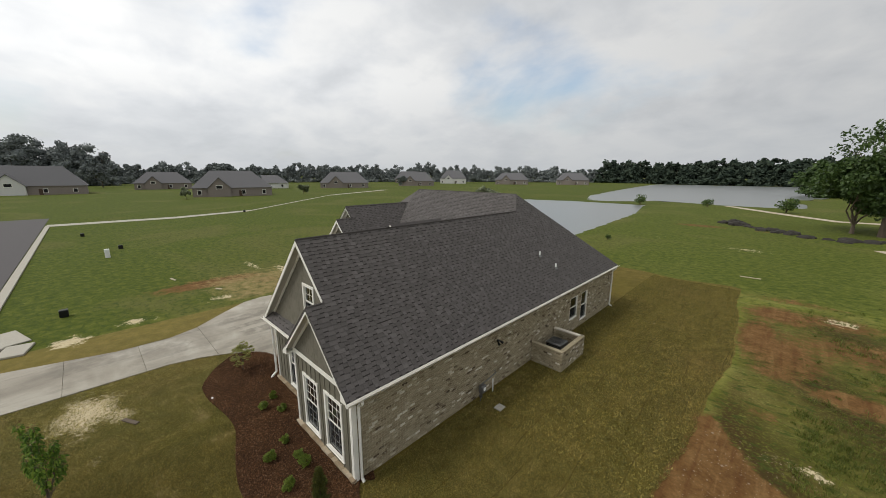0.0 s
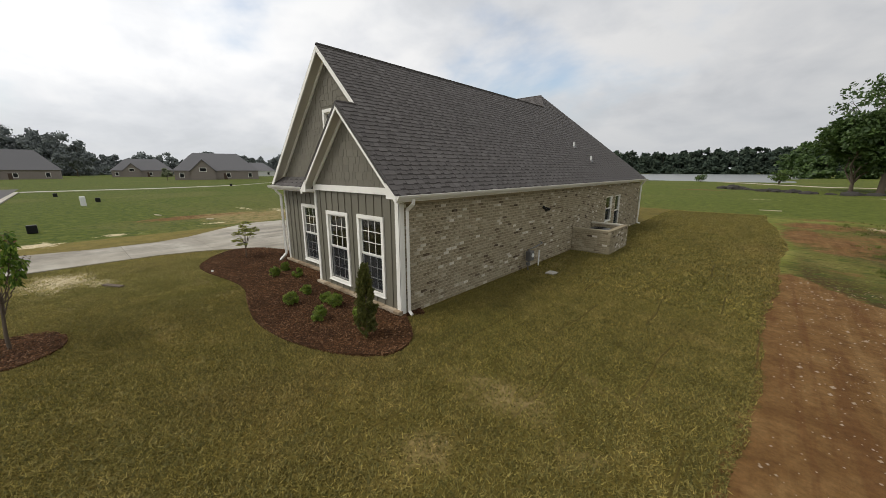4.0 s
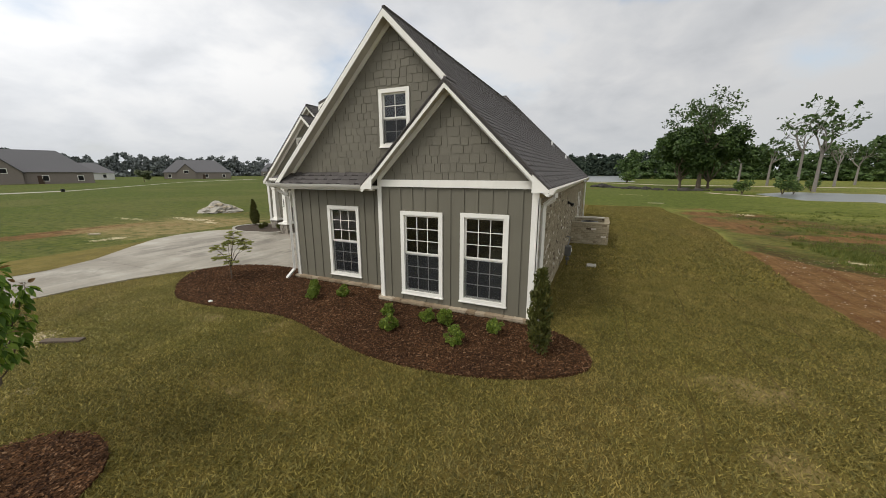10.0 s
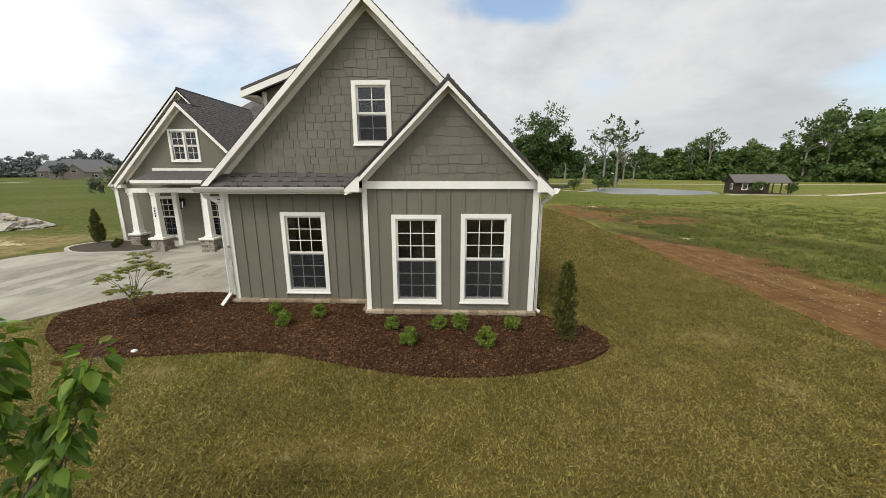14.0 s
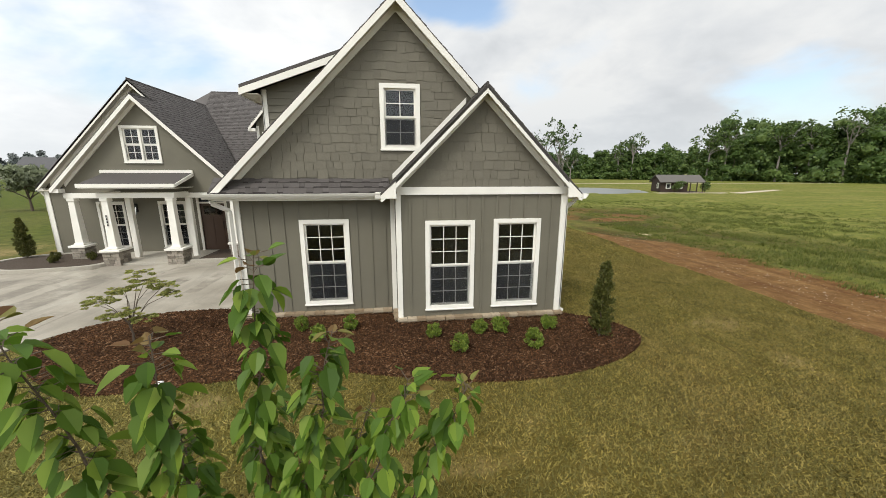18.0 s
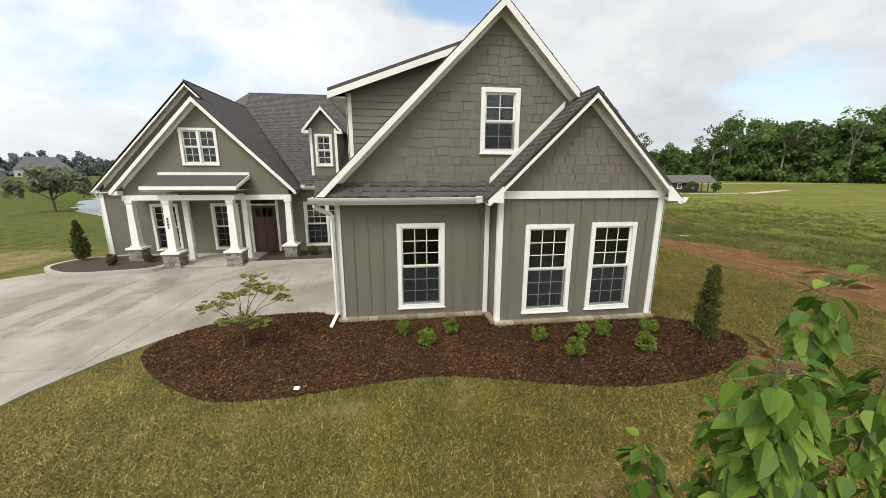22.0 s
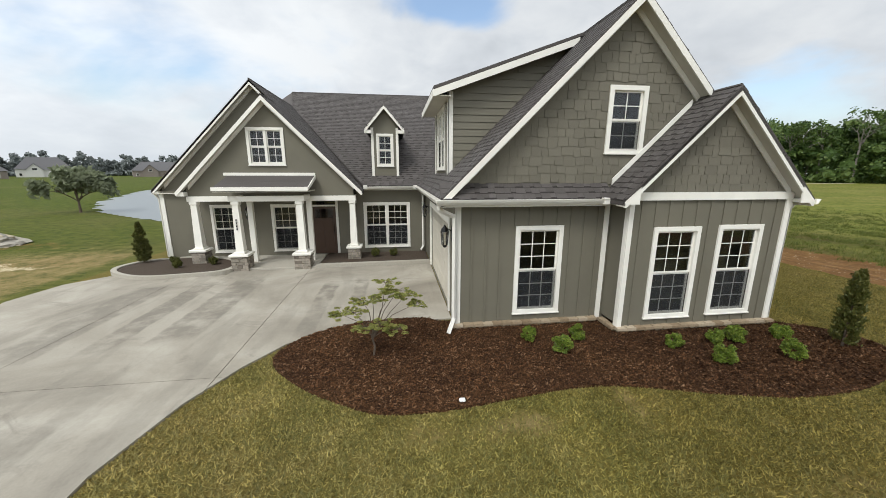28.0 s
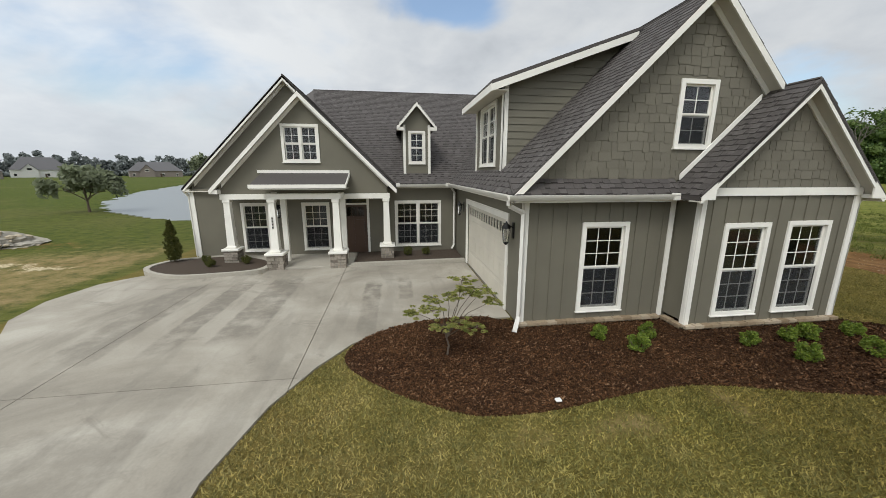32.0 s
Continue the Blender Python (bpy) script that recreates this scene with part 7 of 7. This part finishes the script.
def chips():
    rs = np.random.RandomState(5)
    n = 42000
    x, y = rs.uniform(-10.5, 1.3, n * 2), rs.uniform(-2.6, 1.5, n * 2)
    ok = inside(x, y, BED) & ~((x > -6.95) & (y > 0.55)) & ~((x > -3.6) & (x < 0) & (y > -0.05))
    rx, ry = rs.uniform(-5.2, -3.1, 3600), rs.uniform(-7.0, -5.1, 3600)
    near = inside(rx, ry, RING)
    x, y = np.concatenate([rx[near], x[ok]]), np.concatenate([ry[near], y[ok]])
    ok = slice(None)
    x, y = x[ok][:n], y[ok][:n]
    n = len(x)
    a = rs.uniform(0, np.pi, n)
    l, w = rs.uniform(0.010, 0.032, n), rs.uniform(0.005, 0.012, n)
    z = 0.052 + rs.uniform(0, 0.02, n)
    t = rs.normal(0, 0.25, n)
    c, s = np.cos(a), np.sin(a)
    V = np.zeros((n, 4, 3))
    for i, (u, v) in enumerate(((-1, -1), (1, -1), (1, 1), (-1, 1))):
        V[:, i] = np.stack([x + c * l * u - s * w * v, y + s * l * u + c * w * v, z + t * l * u + 0.004 * v], 1)
    ob = soup("mulch_chips", V.reshape(-1, 3).tolist(), np.arange(n * 4).reshape(n, 4).tolist(), CHIPS)
    tagged(ob, "loose brown bark chips on the mulch bed", "mulch", kind="stuff")


chips()

# ---------------------------------------------------------------- bricks, shingles and shakes
def brick_mesh(w, h, d, seed):
    rnd = random.Random(seed)
    j = lambda: rnd.uniform(-0.004, 0.004)
    me = bpy.data.meshes.new("brick")
    v = [(0, 0, 0), (0, w, 0), (0, w, h), (0, 0, h), (d + j(), 0.004 + j(), 0.004 + j()), (d + j(), w - 0.004 + j(), 0.004 + j()), (d + j(), w - 0.004 + j(), h - 0.004 + j()), (d + j(), 0.004 + j(), h - 0.004 + j())]
    f = [(4, 5, 6, 7), (0, 1, 5, 4), (1, 2, 6, 5), (2, 3, 7, 6), (3, 0, 4, 7)]
    me.from_pydata(v, [], f)
    me.materials.append(BRICK)
    return me


def brick_wall():
    bw, bh, jt, d = 0.195, 0.070, 0.011, 0.05
    rnd = random.Random(4)
    kinds = [brick_mesh(bw, bh, d, k) for k in range(5)]
    wall = new("brick_veneer")
    wall.parent = house
    wall["label"] = "tumbled tan and brown brick veneer"
    V, F = [], []
    made = 0
    rows = int(2.66 / (bh + jt))
    for r in range(rows):
        z = 0.01 + r * (bh + jt)
        y = 0.10 - (0.5 * (bw + jt) if r % 2 else 0)
        while y < 19.68:
            w = bw
            y0 = y
            if y0 < 0.10:
                y0, w = 0.10, y + bw - 0.10
            w = min(w, 19.69 - y0)
            y += bw + jt
            if w < 0.04 or any(a - 0.02 < y0 + w / 2 < b + 0.02 and c - 0.02 < z + bh / 2 < e + 0.02 for a, b, c, e in BW):
                continue
            px = -0.047 + rnd.uniform(-0.003, 0.004)
            if y0 < 1.95 and made < 300 and w > bw * 0.9:
                ob = new("brick", kinds[rnd.randrange(5)])
                ob.parent = wall
                ob.location = (px, y0, z)
                made += 1
            else:
                n = len(V)
                j = [rnd.uniform(-0.004, 0.004) for _ in range(4)]
                e = 0.004
                V += [(px, y0, z), (px, y0 + w, z), (px, y0 + w, z + bh), (px, y0, z + bh), (px + d + j[0], y0 + e, z + e), (px + d + j[1], y0 + w - e, z + e), (px + d + j[2], y0 + w - e, z + bh - e), (px + d + j[3], y0 + e, z + bh - e)]
                F += [tuple(n + i for i in q) for q in ((4, 5, 6, 7), (0, 1, 5, 4), (1, 2, 6, 5), (2, 3, 7, 6), (3, 0, 4, 7))]
    ob = soup("brick_run", V, F, BRICKS, wall)
    ob["kind"] = "stuff"
    # soldier course under the eaves, and the screen wall
    for (x0, x1, y0, y1, along) in ((0.02, 1.54, 9.55, 9.72, "x"), (1.36, 1.54, 9.73, 11.74, "y"), (0.02, 1.54, 11.75, 11.92, "x")):
        for r in range(11):
            z = 0.005 + r * 0.081
            lo, hi = (x0, x1) if along == "x" else (y0, y1)
            u = lo - (0.1 if r % 2 else 0)
            while u < hi:
                a, b = max(lo, u), min(hi, u + 0.195)
                u += 0.206
                if b - a > 0.04:
                    part("brick", box(a, b, y0, y1, z, z + 0.07) if along == "x" else box(x0, x1, a, b, z, z + 0.07), BRICK, enc)


brick_wall()


def inside_any(poly, u, v):
    return bool(inside(np.array([u]), np.array([v]), poly)[0])


def shingle_slope(points, udir, seed, tab=0.21, expo=0.145, single=0, near=None):
    """Laminated shingles on a slope: tabs in courses, some doubled, each with its own edge."""
    rnd = random.Random(seed)
    pts = [Vector(p) for p in points]
    o = min(pts, key=lambda p: p.z)
    u = Vector(udir).normalized()
    nrm = (pts[1] - pts[0]).cross(pts[2] - pts[1]).normalized()
    if nrm.z < 0:
        nrm = -nrm
    w = nrm.cross(u)
    if w.z < 0:
        w = -w
    poly = [((p - o).dot(u), (p - o).dot(w)) for p in pts]
    umin, umax = min(p[0] for p in poly), max(p[0] for p in poly)
    vmax = max(p[1] for p in poly)
    V, F, V2, F2 = [], [], [], []
    made = 0
    group = new("shingles")
    group.parent = house
    group["label"] = "courses of weathered brown laminated shingles"
    r = 0
    while r * expo < vmax:
        v0 = r * expo
        a = umin - rnd.uniform(0, tab)
        raised = False
        while a < umax:
            raised = not raised if rnd.random() < 0.85 else raised
            ww = tab * (rnd.uniform(0.40, 0.75) if raised else rnd.uniform(0.6, 1.2))
            b = a + ww - 0.006
            thick = 0.007 if raised else 0.014
            low = v0 + (0.034 if raised else -0.004)
            a2 = a
            a += ww
            # trim to the slope's outline along the course
            n_in = [inside_any(poly, a2 + (b - a2) * k / 6, v0 + expo * 0.5) for k in range(7)]
            if not any(n_in):
                continue
            if not all(n_in):
                ks = [k for k in range(7) if n_in[k]]
                a2, b = a2 + (b - a2) * ks[0] / 6, a2 + (b - a2) * ks[-1] / 6
                if b - a2 < 0.03:
                    continue
            q = []
            for (uu, vv, hh) in ((a2, low, 0.001), (b, low, 0.001), (b, v0 + expo, 0.001), (a2, v0 + expo, 0.001), (a2, low, thick), (b, low, thick), (b, v0 + expo, 0.003), (a2, v0 + expo, 0.003)):
                q.append(o + u * uu + w * vv + nrm * hh)
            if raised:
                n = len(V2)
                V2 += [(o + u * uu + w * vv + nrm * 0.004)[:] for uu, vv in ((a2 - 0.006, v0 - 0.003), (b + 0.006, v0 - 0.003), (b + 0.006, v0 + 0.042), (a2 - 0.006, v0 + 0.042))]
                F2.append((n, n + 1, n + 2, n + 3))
            n = len(V)
            fs = ((4, 5, 6, 7), (0, 1, 5, 4), (1, 2, 6, 5), (3, 0, 4, 7))
            if made < single and near and near(q[0]):
                me = bpy.data.meshes.new("shingle")
                me.from_pydata([p[:] for p in q], [], fs)
                me.materials.append(ROOF_TAB)
                ob = new("shingle", me)
                ob.parent = group
                made += 1
            else:
                V += [p[:] for p in q]
                F += [tuple(n + i for i in f) for f in fs]
        r += 1
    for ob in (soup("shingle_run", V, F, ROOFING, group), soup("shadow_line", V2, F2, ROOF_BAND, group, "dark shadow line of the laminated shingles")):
        ob["kind"] = "stuff"


shingle_slope(MAIN_R, (0, 1, 0), 1, single=220, near=lambda p: p.y < 2.2 and p.z < 4.2)
shingle_slope(MAIN_L, (0, 1, 0), 2)
shingle_slope(SMALL_L, (0, 1, 0), 3)
shingle_slope(PENT, (1, 0, 0), 4)
shingle_slope(FRONT, (1, 0, 0), 5)
shingle_slope(PORCH_R, (0, 1, 0), 6)
for a, b in (((RX, YF, RZ), Q_), (Q_, P_), (P_, PL), ((PO[0], 7.8, PO[1]), G_), ((PI[0], 6.7, PI[1]), (PI[0], 8.1, PI[1])), ((SX, YS + 0.03, SZ), (SX, 0.3, SZ))):
    bm = tube([Vector(a) + Vector((0, 0, 0.0)), Vector(b)], 0.032, 6)
    part("ridge_cap", bm, ROOFING, house, "ridge cap shingles")


def shakes(fr, u0, u1, v0, top, holes, seed, parent_label):
    """Staggered-edge shakes on a gable: each piece its own plate."""
    rnd = random.Random(seed)
    g = new("shake_siding")
    g.parent = house
    g["label"] = parent_label
    v = v0
    row = 0
    while v < top((u0 + u1) / 2) + 2:
        h = 0.178
        u = u0 - rnd.uniform(0, 0.1)
        any_made = False
        while u < u1:
            w = rnd.choice((0.14, 0.18, 0.22, 0.27))
            a, b = u + 0.005, u + w - 0.005
            u += w
            drop = rnd.choice((0.0, 0.0, 0.02, 0.04))
            lo, hi = v - drop, v + h
            cm = (a + b) / 2
            if top(cm) < lo + 0.04 or a < u0 - 0.15:
                continue
            if any(h0 - 0.0 < cm < h1 + 0.0 and z0 < lo + 0.09 < z1 for h0, h1, z0, z1 in holes):
                continue
            a, b = max(a, u0), min(b, u1)
            if b - a < 0.03:
                continue
            ta, tb = min(hi, top(a)), min(hi, top(b))
            if ta < lo + 0.005 or tb < lo + 0.005:
                continue
            th = 0.013 + rnd.uniform(-0.002, 0.003)
            me = bpy.data.meshes.new("shake")
            me.from_pydata([fr.at(*p)[:] for p in ((a, lo, 0.003), (b, lo, 0.003), (b, lo, th), (a, lo, th), (a, ta, 0.003), (b, tb, 0.003), (b, tb, 0.006), (a, ta, 0.006))], [], [(0, 1, 2, 3), (3, 2, 6, 7), (1, 5, 6, 2), (0, 3, 7, 4), (4, 7, 6, 5)])
            me.materials.append(SHAKE)
            ob = new("shake", me)
            ob.parent = g
            any_made = True
        if not any_made:
            break
        v += h
        row += 1


shakes(front, -3.6, 0.0, 2.94, lambda u: SZ - 0.20 - abs(u - SX), [], 3, "staggered taupe shakes in the small gable")
shakes(mid_f, -6.9, -0.1, 3.12, lambda u: RZ - 0.20 - abs(u - RX), [WU], 4, "staggered taupe shakes in the garage gable")
